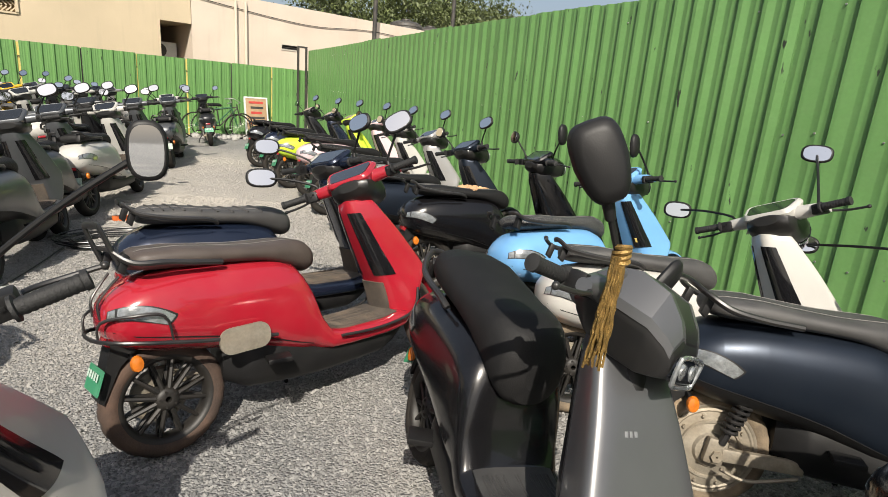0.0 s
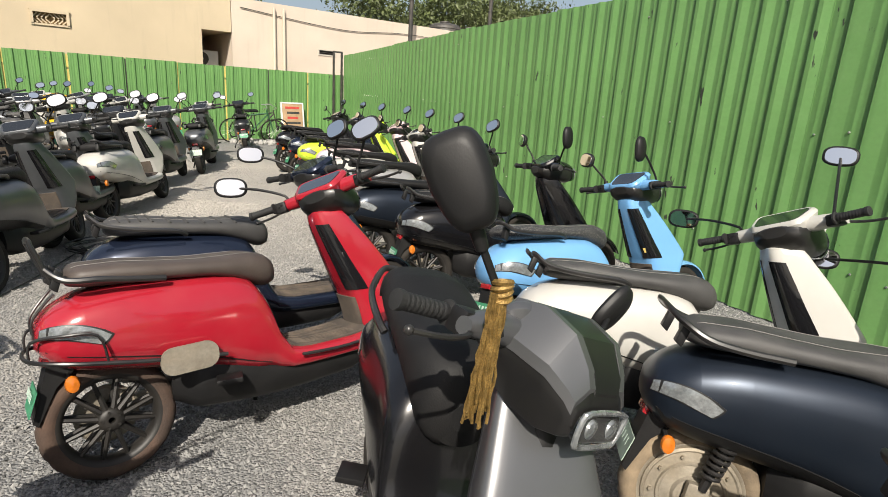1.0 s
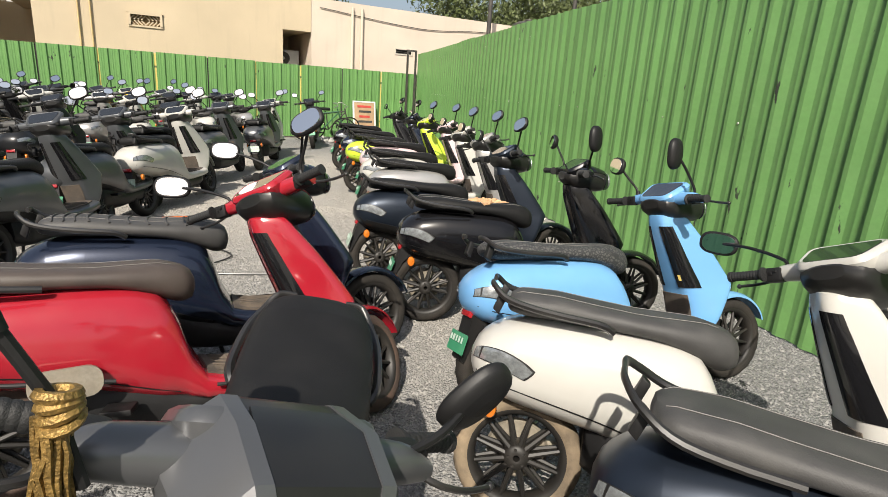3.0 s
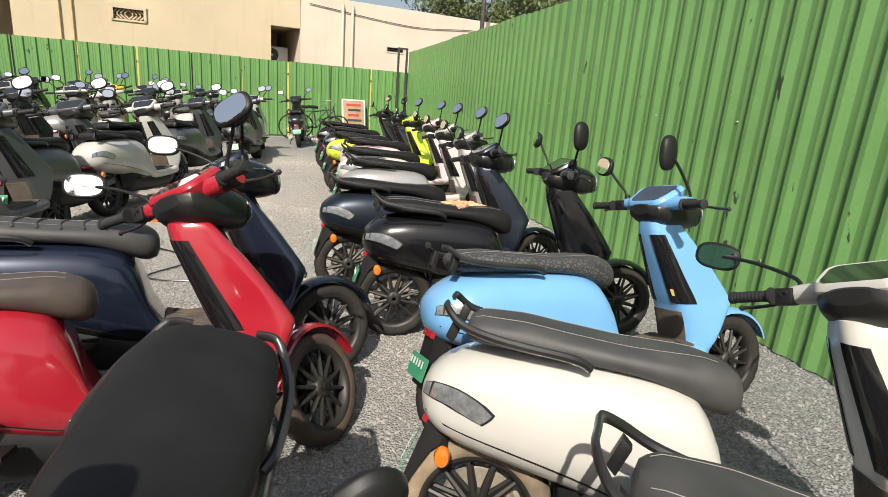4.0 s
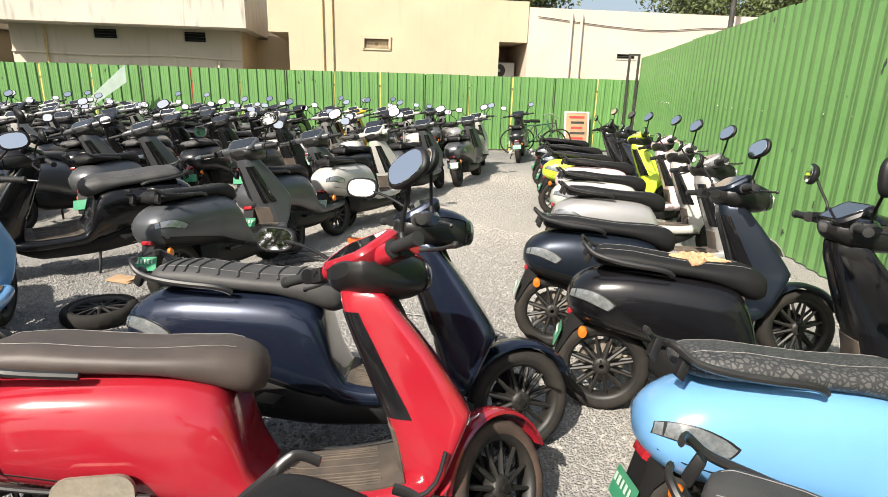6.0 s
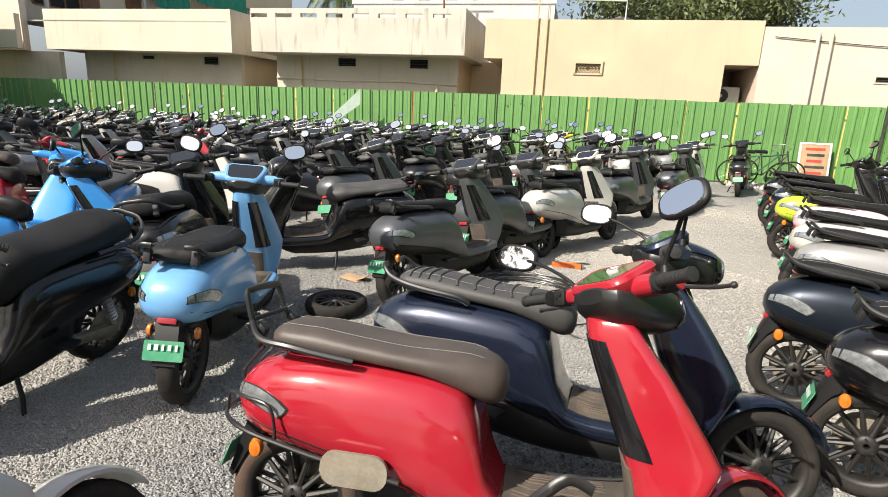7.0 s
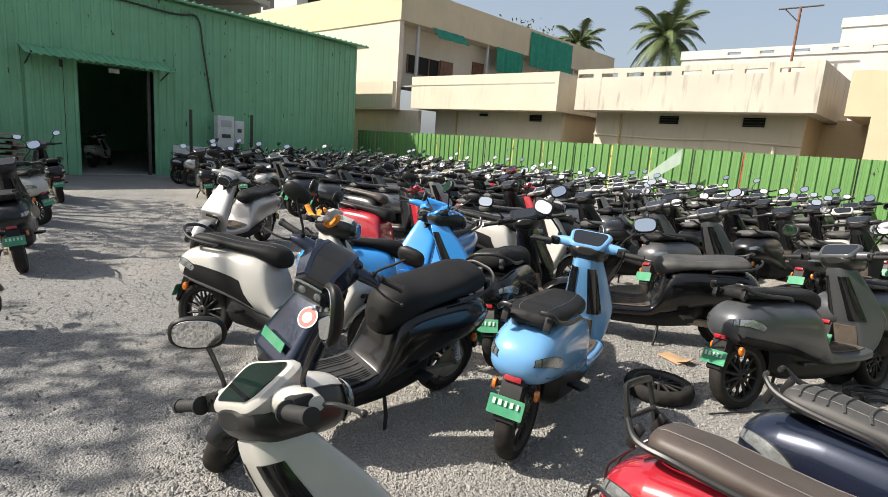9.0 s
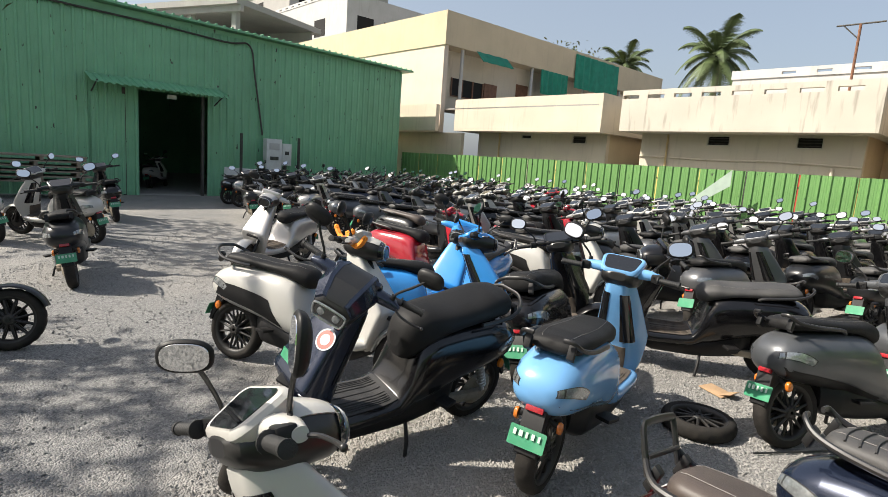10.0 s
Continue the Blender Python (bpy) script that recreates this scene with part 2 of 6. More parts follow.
def part(name, bm, material, parent=None, label="", m=None, smooth=40):
    """Links a bmesh or a shared mesh as one object under a thing or a part."""
    me = bm if isinstance(bm, bpy.types.Mesh) else bm_mesh(name, bm, smooth)
    if material and not me.materials:
        me.materials.append(material)
    ob = new(name, me)
    ob.parent = parent
    if m is not None:
        ob.matrix_basis = m
    return tagged(ob, label)


def thing(name, m, label, category, group=""):
    ob = new(name)
    ob.empty_display_size = 0.1
    ob.matrix_basis = m
    return tagged(ob, label, category, group)


def pchip(xs, ys, x):
    xs, ys = np.asarray(xs, float), np.asarray(ys, float)
    h, d = np.diff(xs), np.diff(ys) / np.diff(xs)
    s = np.zeros(len(xs))
    for i in range(1, len(xs) - 1):
        if d[i - 1] * d[i] > 0:
            s[i] = 2 * d[i - 1] * d[i] / (d[i - 1] + d[i])
    s[0], s[-1] = d[0], d[-1]
    i = int(np.clip(np.searchsorted(xs, x) - 1, 0, len(xs) - 2))
    t = (x - xs[i]) / h[i]
    return ((1 + 2 * t) * (1 - t) ** 2 * ys[i] + t * (1 - t) ** 2 * h[i] * s[i]
            + t * t * (3 - 2 * t) * ys[i + 1] + t * t * (t - 1) * h[i] * s[i + 1])


class Hull:
    """A rounded skin round an axis. Rows: place on the axis, low and high bound across, half width, roundness."""

    def __init__(self, axis, rows):
        self.axis, self.rows = axis, rows
        self.pos = [r[0] for r in rows]

    def at(self, q, a):
        lo, hi, w, p = (pchip(self.pos, [r[k] for r in self.rows], q) for k in (1, 2, 3, 4))
        c, s = math.cos(a), math.sin(a)
        y = w * math.copysign(abs(c) ** (2 / p), c)
        z = (lo + hi) / 2 + (hi - lo) / 2 * math.copysign(abs(s) ** (2 / p), s)
        return Vector({"x": (q, y, z), "z": (z, y, q), "y": (y, q, z)}[self.axis])

    def skin(self, nq=24, na=24):
        bm = bmesh.new()
        q0, q1 = self.pos[0], self.pos[-1]
        us = sorted(set([q0 + (q1 - q0) * i / nq for i in range(nq + 1)] + self.pos))
        rings = [[bm.verts.new(self.at(q, 2 * math.pi * k / na)) for k in range(na)] for q in us]
        for r0, r1 in zip(rings, rings[1:]):
            for k in range(na):
                bm.faces.new((r0[k], r0[(k + 1) % na], r1[(k + 1) % na], r1[k]))
        bm.faces.new(rings[0]), bm.faces.new(rings[-1])
        return bm

    def patch(self, outline, off=0.004, sink=0.006, n=6):
        """A raised plate on the skin. outline: four corners (place, angle in degrees), in order."""
        bm = bmesh.new()
        grid = {}
        for lift in (off, -sink):
            for i in range(n + 1):
                for j in range(n + 1):
                    u, v = i / n, j / n
                    cs = [(1 - u) * (1 - v), u * (1 - v), u * v, (1 - u) * v]
                    q = sum(c * o[0] for c, o in zip(cs, outline))
                    a = radians(sum(c * o[1] for c, o in zip(cs, outline)))
                    p = self.at(q, a)
                    d1 = self.at(min(q + 0.004, self.pos[-1]), a) - self.at(max(q - 0.004, self.pos[0]), a)
                    d2 = self.at(q, a + 0.02) - self.at(q, a - 0.02)
                    nn = d1.cross(d2)
                    nn = nn.normalized() if nn.length > 1e-9 else Vector((0, 0, 1))
                    mid = self.at(q, radians(90)) * 0.5 + self.at(q, radians(270)) * 0.5
                    if nn.dot(p - mid) < 0:
                        nn = -nn
                    grid[lift > 0, i, j] = bm.verts.new(p + nn * lift)
        for i in range(n):
            for j in range(n):
                for top in (True, False):
                    bm.faces.new((grid[top, i, j], grid[top, i + 1, j], grid[top, i + 1, j + 1], grid[top, i, j + 1]))
        rim = [(i, 0) for i in range(n)] + [(n, j) for j in range(n)] + [(i, n) for i in range(n, 0, -1)] + [(0, j) for j in range(n, 0, -1)]
        for a, b in zip(rim, rim[1:] + rim[:1]):
            bm.faces.new((grid[(True, *a)], grid[(True, *b)], grid[(False, *b)], grid[(False, *a)]))
        return bm


class Shield(Hull):
    """A hull whose section narrows to the rear, so that the flanks face half backwards."""

    def at(self, q, a):
        p = super().at(q, a)
        lo, hi = (pchip(self.pos, [r[k] for r in self.rows], q) for k in (1, 2))
        f = (2 * p.x - lo - hi) / (hi - lo)
        return Vector((p.x, p.y * (0.76 + 0.24 * f), p.z))


def add_box(bm, size, m=None, bevel=0.0):
    r = bmesh.ops.create_cube(bm, size=1.0, matrix=(m or Matrix()) @ Matrix.Diagonal((*size, 1)))
    if bevel:
        es = list({e for v in r["verts"] for e in v.link_edges})
        bmesh.ops.bevel(bm, geom=es, offset=bevel, segments=2, affect="EDGES", profile=0.6)
    return bm


def box(size, m=None, bevel=0.0):
    return add_box(bmesh.new(), size, m, bevel)


def span(lo, hi, bevel=0.0):
    """A box between two corners."""
    lo, hi = Vector(lo), Vector(hi)
    return box(hi - lo, Matrix.Translation((lo + hi) / 2), bevel)


def add_tube(bm, pts, r, n=8, closed=False, taper=None, smooth_steps=0):
    pts = [Vector(p) for p in pts]
    if smooth_steps:
        out = []
        m = len(pts)
        rng = range(m) if closed else range(m - 1)
        for i in rng:
            p0, p1, p2, p3 = (pts[(i + k) % m] if closed else pts[min(max(i + k, 0), m - 1)] for k in (-1, 0, 1, 2))
            for k in range(smooth_steps):
                t = k / smooth_steps
                out.append(0.5 * ((2 * p1) + (p2 - p0) * t + (2 * p0 - 5 * p1 + 4 * p2 - p3) * t * t + (3 * p1 - p0 - 3 * p2 + p3) * t ** 3))
        pts = out if closed else out + [pts[-1]]
    rings, up = [], None
    m = len(pts)
    for i, p in enumerate(pts):
        a = pts[(i - 1) % m] if closed or i else p
        b = pts[(i + 1) % m] if closed or i < m - 1 else p
        d = (b - a).normalized()
        if up is None:
            up = Vector((0, 0, 1)) if abs(d.z) < 0.9 else Vector((1, 0, 0))
        side = d.cross(up)
        side = side.normalized() if side.length > 1e-6 else d.orthogonal().normalized()
        up = side.cross(d).normalized()
        rr = r if taper is None else r * taper[0] + (taper[1] - taper[0]) * r * i / max(1, m - 1)
        rings.append([bm.verts.new(p + (side * math.cos(2 * math.pi * k / n) + up * math.sin(2 * math.pi * k / n)) * rr) for k in range(n)])
    for r0, r1 in zip(rings, rings[1:] + (rings[:1] if closed else [])):
        for k in range(n):
            bm.faces.new((r0[k], r0[(k + 1) % n], r1[(k + 1) % n], r1[k]))
    if not closed:
        bm.faces.new(rings[0]), bm.faces.new(rings[-1])
    return bm


def tube(pts, r, n=8, closed=False, taper=None, smooth_steps=0):
    return add_tube(bmesh.new(), pts, r, n, closed, taper, smooth_steps)


def add_lathe(bm, profile, m=None, n=32, closed=True):
    """Profile points (radius, along); turned round the local y axis."""
    m = m or Matrix()
    rings = [[bm.verts.new(m @ Vector((r * math.cos(2 * math.pi * k / n), y, r * math.sin(2 * math.pi * k / n)))) for k in range(n)]
             for r, y in profile]
    for r0, r1 in zip(rings, rings[1:] + (rings[:1] if closed else [])):
        for k in range(n):
            bm.faces.new((r0[k], r0[(k + 1) % n], r1[(k + 1) % n], r1[k]))
    if not closed:
        for r in (rings[0], rings[-1]):
            bm.faces.new(r)
    return bm


def add_slab(bm, w, h, r, t, m=None, seg=5, lip=0.0):
    """A rounded rectangle in the local xy plane, t thick, with a softened upper edge."""
    m = m or Matrix()
    loops = []
    for ins, z in ((0, 0), (0, t - lip), (lip, t)) if lip else ((0, 0), (0, t)):
        ring = []
        for cx, cy, a0 in ((1, 1, 0), (-1, 1, 90), (-1, -1, 180), (1, -1, 270)):
            for k in range(seg + 1):
                a = radians(a0 + 90 * k / seg)
                rr = max(r - ins, 0.0005)
                ring.append(bm.verts.new(m @ Vector((cx * (w / 2 - r) + rr * math.cos(a), cy * (h / 2 - r) + rr * math.sin(a), z))))
        loops.append(ring)
    for a, b in zip(loops, loops[1:]):
        for k in range(len(a)):
            bm.faces.new((a[k], a[(k + 1) % len(a)], b[(k + 1) % len(a)], b[k]))
    bm.faces.new(loops[0]), bm.faces.new(loops[-1])
    return bm


def slab(w, h, r, t, m=None, seg=5, lip=0.0):
    return add_slab(bmesh.new(), w, h, r, t, m, seg, lip)


def prism(points, lo, hi, axis="y"):
    """A polygon pushed from lo to hi along an axis (x: points are y,z; y: x,z; z: x,y)."""
    bm = bmesh.new()
    put = {"y": lambda p, q: (p[0], q, p[1]), "x": lambda p, q: (q, p[0], p[1]), "z": lambda p, q: (p[0], p[1], q)}[axis]
    a = [bm.verts.new(put(p, lo)) for p in points]
    b = [bm.verts.new(put(p, hi)) for p in points]
    for k in range(len(a)):
        bm.faces.new((a[k], a[(k + 1) % len(a)], b[(k + 1) % len(a)], b[k]))
    bm.faces.new(a), bm.faces.new(b)
    return bm

# ---- electric scooter: x ahead, rear hub over the origin ----
BODY = Hull("x", [(-0.405, 0.555, 0.615, 0.04, 2.2), (-0.385, 0.525, 0.655, 0.10, 2.3), (-0.32, 0.478, 0.702, 0.148, 2.4),
                  (-0.20, 0.445, 0.742, 0.176, 2.5), (0.0, 0.412, 0.762, 0.190, 2.6), (0.20, 0.368, 0.757, 0.195, 2.7),
                  (0.36, 0.318, 0.74, 0.196, 2.9), (0.46, 0.288, 0.70, 0.192, 3.0), (0.515, 0.282, 0.61, 0.186, 3.0),
                  (0.55, 0.275, 0.48, 0.182, 3.2), (0.60, 0.270, 0.385, 0.180, 3.5), (0.70, 0.268, 0.362, 0.182, 3.5),
                  (0.90, 0.270, 0.362, 0.190, 3.5), (1.02, 0.278, 0.375, 0.188, 3.2), (1.09, 0.30, 0.37, 0.15, 2.6)])
APRON = Shield("z", [(0.285, 1.01, 1.09, 0.120, 2.6), (0.33, 0.995, 1.115, 0.168, 3.2), (0.42, 0.985, 1.150, 0.192, 4.6),
                   (0.54, 0.956, 1.200, 0.198, 5.2), (0.575, 0.940, 1.212, 0.195, 5.4), (0.60, 0.930, 1.200, 0.190, 5.4), (0.68, 0.900, 1.150, 0.172, 5.4),
                   (0.80, 0.855, 1.070, 0.145, 5.0), (0.90, 0.822, 0.992, 0.120, 4.6), (0.948, 0.815, 0.955, 0.106, 4.0), (0.956, 0.825, 0.94, 0.094, 3.4)])
SEAT_HULL = Hull("x", [(-0.335, 0.775, 0.800, 0.06, 2.2), (-0.32, 0.765, 0.825, 0.10, 2.4), (-0.24, 0.756, 0.842, 0.132, 2.7),
                       (-0.05, 0.750, 0.842, 0.146, 2.9), (0.12, 0.745, 0.826, 0.152, 2.9), (0.30, 0.728, 0.812, 0.150, 2.8),
                       (0.45, 0.680, 0.812, 0.136, 2.6), (0.54, 0.645, 0.792, 0.112, 2.4), (0.58, 0.655, 0.765, 0.080, 2.2),
                       (0.592, 0.685, 0.735, 0.04, 2.0)])
COWL = Hull("x", [(0.790, 0.985, 1.030, 0.060, 2.4), (0.81, 0.960, 1.052, 0.098, 2.6), (0.87, 0.925, 1.078, 0.118, 2.6),
                  (0.95, 0.912, 1.082, 0.122, 2.6), (1.03, 0.910, 1.066, 0.110, 2.6), (1.08, 0.922, 1.040, 0.088, 2.5),
                  (1.10, 0.940, 1.012, 0.055, 2.4)])
WINGS = Hull("y", [(-0.255, 1.012, 1.046, 0.020, 2.4), (-0.20, 1.008, 1.066, 0.034, 2.4), (-0.12, 1.002, 1.070, 0.040, 2.4),
                   (0.0, 0.995, 1.072, 0.05, 2.4), (0.12, 1.002, 1.070, 0.040, 2.4), (0.20, 1.008, 1.066, 0.034, 2.4),
                   (0.255, 1.012, 1.046, 0.020, 2.4)])
BELLY = Hull("x", [(0.12, 0.24, 0.42, 0.06, 3.0), (0.22, 0.19, 0.45, 0.135, 3.2), (0.55, 0.165, 0.33, 0.15, 3.4), (0.9, 0.175, 0.32, 0.15, 3.4), (1.06, 0.24, 0.33, 0.10, 3.0)])
HUB = 0.235


def tyre_bm(hx=0.0):
    """Tyre with a block tread: the crown is notched all round, the notches slanting across it."""
    bm = bmesh.new()
    prof = [(0.170, -0.036), (0.180, -0.046), (0.200, -0.051), (0.218, -0.045), (0.229, -0.032), (0.235, -0.014),
            (0.235, 0.014), (0.229, 0.032), (0.218, 0.045), (0.200, 0.051), (0.180, 0.046), (0.170, 0.036)]
    n = 84
    rings = []
    for i, (r, y) in enumerate(prof):
        ring = []
        for k in range(n):
            notch = 0.0045 if r > 0.21 and (k + (i - 5 if i < 6 else 6 - i)) % 4 == 0 else 0.0
            a = 2 * math.pi * k / n
            ring.append(bm.verts.new((hx + (r - notch) * math.cos(a), y, HUB + (r - notch) * math.sin(a))))
        rings.append(ring)
    for r0, r1 in zip(rings, rings[1:] + rings[:1]):
        for k in range(n):
            bm.faces.new((r0[k], r0[(k + 1) % n], r1[(k + 1) % n], r1[k]))
    return bm


def rim_bm(hx=0.0):
    """Cast rim: twelve slim spokes in pairs from a bolted hub, each pair spreading and dished inward."""
    bm = bmesh.new()
    at = Matrix.Translation((hx, 0, HUB))
    add_lathe(bm, [(0.174, -0.041), (0.180, -0.044), (0.170, -0.043), (0.156, -0.030), (0.152, 0.0), (0.156, 0.030), (0.170, 0.043), (0.180, 0.044), (0.174, 0.041)], at, 44)
    add_lathe(bm, [(0.012, -0.048), (0.022, -0.050), (0.040, -0.044), (0.048, -0.034), (0.048, 0.034), (0.040, 0.044), (0.022, 0.050), (0.012, 0.048)], at, 22)
    for k in range(6):
        for d in (-1, 1):
            for side in (-1, 1):
                inner = Vector((0.040 * math.cos(radians(60 * k + 13 * d)), 0.030 * side, 0.040 * math.sin(radians(60 * k + 13 * d))))
                outer = Vector((0.158 * math.cos(radians(60 * k + 15 * d)), 0.020 * side, 0.158 * math.sin(radians(60 * k + 15 * d))))
                add_tube(bm, [at @ inner, at @ inner.lerp(outer, 0.5), at @ outer], 0.0095, 6, taper=(1.15, 0.8))
    for k in range(5):
        a = radians(72 * k + 30)
        for side in (-1, 1):
            add_lathe(bm, [(0.001, 0.040 * side), (0.006, 0.040 * side), (0.006, 0.052 * side), (0.001, 0.052 * side)], at @ Matrix.Translation((0.031 * math.cos(a), 0, 0.031 * math.sin(a))), 6)
    return bm


def fender_bm():
    bm = bmesh.new()
    rows = []
    for k in range(19):
        a = radians(22 + 148 * k / 18)
        ring = []
        for r, y in ((0.246, -0.068), (0.258, -0.066), (0.270, -0.045), (0.275, 0), (0.270, 0.045), (0.258, 0.066), (0.246, 0.068), (0.252, 0.058), (0.262, 0), (0.252, -0.058)):
            e = 1.0 - 0.35 * max(0.0, abs(k - 8) / 10) ** 3
            ring.append(bm.verts.new((1.36 + r * math.cos(a), y * e, HUB + r * math.sin(a))))
        rows.append(ring)
    for a, b in zip(rows, rows[1:]):
        for k in range(len(a)):
            bm.faces.new((a[k], a[(k + 1) % len(a)], b[(k + 1) % len(a)], b[k]))
    bm.faces.new(rows[0]), bm.faces.new(rows[-1])
    return bm


def fork_bm():
    bm = bmesh.new()
    add_tube(bm, [(1.36, 0.085, HUB), (1.30, 0.085, 0.36), (1.20, 0.080, 0.52), (1.13, 0.05, 0.62)], 0.024, 10)
    add_tube(bm, [(1.40, 0.088, 0.27), (1.24, 0.088, 0.50)], 0.016, 8)
    add_tube(bm, [(1.36, -0.060, HUB), (1.36, 0.095, HUB)], 0.016, 10)
    add_box(bm, (0.06, 0.17, 0.03), pose(1.20, 0, 0.54, 0, 26, 0), 0.006)
    add_lathe(bm, [(0.02, 0), (0.10, 0), (0.10, 0.005), (0.02, 0.005)], Matrix.Translation((1.36, 0.062, HUB)), 24)
    return bm


def swing_bm():
    bm = bmesh.new()
    add_box(bm, (0.40, 0.045, 0.06), pose(0.20, 0.105, 0.245, 0, -4, 0), 0.012)
    add_lathe(bm, [(0.02, 0), (0.105, 0), (0.115, 0.012), (0.085, 0.03), (0.03, 0.036)], Matrix.Translation((0, 0.045, HUB)), 24, False)
    add_lathe(bm, [(0.005, 0), (0.026, 0), (0.026, 0.035), (0.005, 0.035)], Matrix.Translation((0, 0.080, HUB)), 10, False)
    for k in range(6):
        a = radians(60 * k)
        add_lathe(bm, [(0.001, 0), (0.008, 0), (0.008, 0.012), (0.001, 0.012)], Matrix.Translation((0.062 * math.cos(a), 0.068, HUB + 0.062 * math.sin(a))), 6, False)
    return bm


def spring_bm():
    bm = bmesh.new()
    a, b = Vector((0.02, 0.125, 0.27)), Vector((0.09, 0.115, 0.47))
    d = (b - a).normalized()
    e1 = d.orthogonal().normalized()
    e2 = d.cross(e1)
    add_tube(bm, [a, b], 0.014, 8)
    pts = [a.lerp(b, 0.2 + 0.75 * k / 56) + (e1 * math.cos(k * 0.785) + e2 * math.sin(k * 0.785)) * 0.026 for k in range(57)]
    add_tube(bm, pts, 0.0055, 6)
    return bm


def motor_bm():
    """Ribbed round cover of the hub motor on the right of the wheel."""
    bm = bmesh.new()
    add_lathe(bm, [(0.010, -0.020), (0.165, -0.028), (0.165, -0.046), (0.156, -0.050), (0.150, -0.046), (0.120, -0.050), (0.116, -0.057), (0.108, -0.057), (0.104, -0.050), (0.070, -0.056), (0.062, -0.068), (0.030, -0.074), (0.010, -0.074)], Matrix.Translation((0, 0, HUB)), 36, False)
    for k in range(10):
        a = radians(36 * k)
        add_lathe(bm, [(0.001, -0.048), (0.007, -0.048), (0.007, -0.058), (0.001, -0.058)], Matrix.Translation((0.135 * math.cos(a), 0, HUB + 0.135 * math.sin(a))), 6)
    return bm


def motor_arm_bm():
    bm = bmesh.new()
    add_box(bm, (0.30, 0.030, 0.052), pose(0.17, -0.098, 0.235, 0, 3, 0), 0.008)
    add_box(bm, (0.075, 0.034, 0.10), pose(0.0, -0.092, 0.25, 0, 10, 0), 0.012)
    add_lathe(bm, [(0.004, -0.080), (0.022, -0.080), (0.022, -0.122), (0.004, -0.122)], Matrix.Translation((0, 0, HUB)), 6)
    add_tube(bm, [(0.02, -0.115, 0.19), (0.12, -0.12, 0.16), (0.30, -0.11, 0.19)], 0.007, 6, smooth_steps=5)
    return bm


def motor_shock_bm():
    bm = bmesh.new()
    a, b = Vector((0.015, -0.105, 0.285)), Vector((0.075, -0.115, 0.46))
    d = (b - a).normalized()
    e1 = d.orthogonal().normalized()
    e2 = d.cross(e1)
    add_tube(bm, [a, b], 0.015, 8)
    add_tube(bm, [a.lerp(b, 0.25 + 0.7 * k / 48) + (e1 * math.cos(k * 0.785) + e2 * math.sin(k * 0.785)) * 0.027 for k in range(49)], 0.007, 6)
    return bm


def tail_bm():
    return prism([(-0.16, 0.54), (-0.30, 0.545), (-0.37, 0.50), (-0.455, 0.300), (-0.435, 0.285), (-0.345, 0.41), (-0.25, 0.47), (-0.17, 0.49)], -0.055, 0.055)


def mirror_bm(side):
    h = Hull("x", [(-0.012, -0.044, 0.044, 0.066, 2.7), (-0.004, -0.050, 0.050, 0.074, 2.7), (0.010, -0.047, 0.047, 0.070, 2.6),
                   (0.024, -0.032, 0.032, 0.050, 2.4), (0.030, -0.01, 0.01, 0.02, 2.2)])
    bm = h.skin(8, 24)
    bm.transform(pose(0.835, 0.325 * side, 1.235, 0, 12, -8 * side) @ pose(0, 0, 0, 12 * side, 0, 0))
    add_tube(bm, [(0.885, 0.205 * side, 1.055), (0.88, 0.215 * side, 1.10), (0.865, 0.27 * side, 1.165), (0.852, 0.315 * side, 1.225)], 0.0065, 8, smooth_steps=4)
    add_lathe(bm, [(0.003, -0.012), (0.016, -0.012), (0.012, 0.028), (0.003, 0.03)], pose(0.885, 0.205 * side, 1.055, 90, 0, 0), 10, False)
    return bm


def mirror_glass_bm(side):
    h = Hull("x", [(-0.0145, -0.040, 0.040, 0.0615, 2.7), (-0.0125, -0.041, 0.041, 0.0625, 2.7)])
    bm = h.skin(1, 24)
    bm.transform(pose(0.835, 0.325 * side, 1.235, 0, 12, -8 * side) @ pose(0, 0, 0, 12 * side, 0, 0))
    return bm


def grip_bm(side):
    bm = bmesh.new()
    prof = [(0.004, 0.235), (0.026, 0.236), (0.026, 0.243), (0.0165, 0.245)]
    for k in range(9):
        y = 0.25 + 0.0115 * k
        prof += [(0.0165, y), (0.0178, y + 0.003), (0.0178, y + 0.008), (0.0165, y + 0.0108)]
    prof += [(0.020, 0.354), (0.020, 0.366), (0.004, 0.368)]
    add_lathe(bm, [(r, y * side) for r, y in prof], pose(0.85, 0, 1.03, 0, 0, 7 * side), 14, False)
    return bm


def switch_bm(side):
    bm = bmesh.new()
    add_box(bm, (0.05, 0.062, 0.052), pose(0.862, 0.222 * side, 1.030, 0, 0, 7 * side), 0.010)
    for k in range(3):
        add_box(bm, (0.010, 0.010, 0.010), pose(0.838, (0.205 + 0.016 * k) * side, 1.040 - 0.008 * (k % 2), 0, 0, 0), 0.002)
    return bm


def lever_bm(side):
    return tube([(0.885, 0.235 * side, 1.025), (0.915, 0.27 * side, 1.020), (0.918, 0.33 * side, 1.012), (0.902, 0.40 * side, 1.008)], 0.006, 8, smooth_steps=4)


def lever_tip_bm(side):
    bm = bmesh.new()
    bmesh.ops.create_uvsphere(bm, u_segments=8, v_segments=6, radius=0.0095, matrix=Matrix.Translation((0.902, 0.40 * side, 1.008)))
    return bm


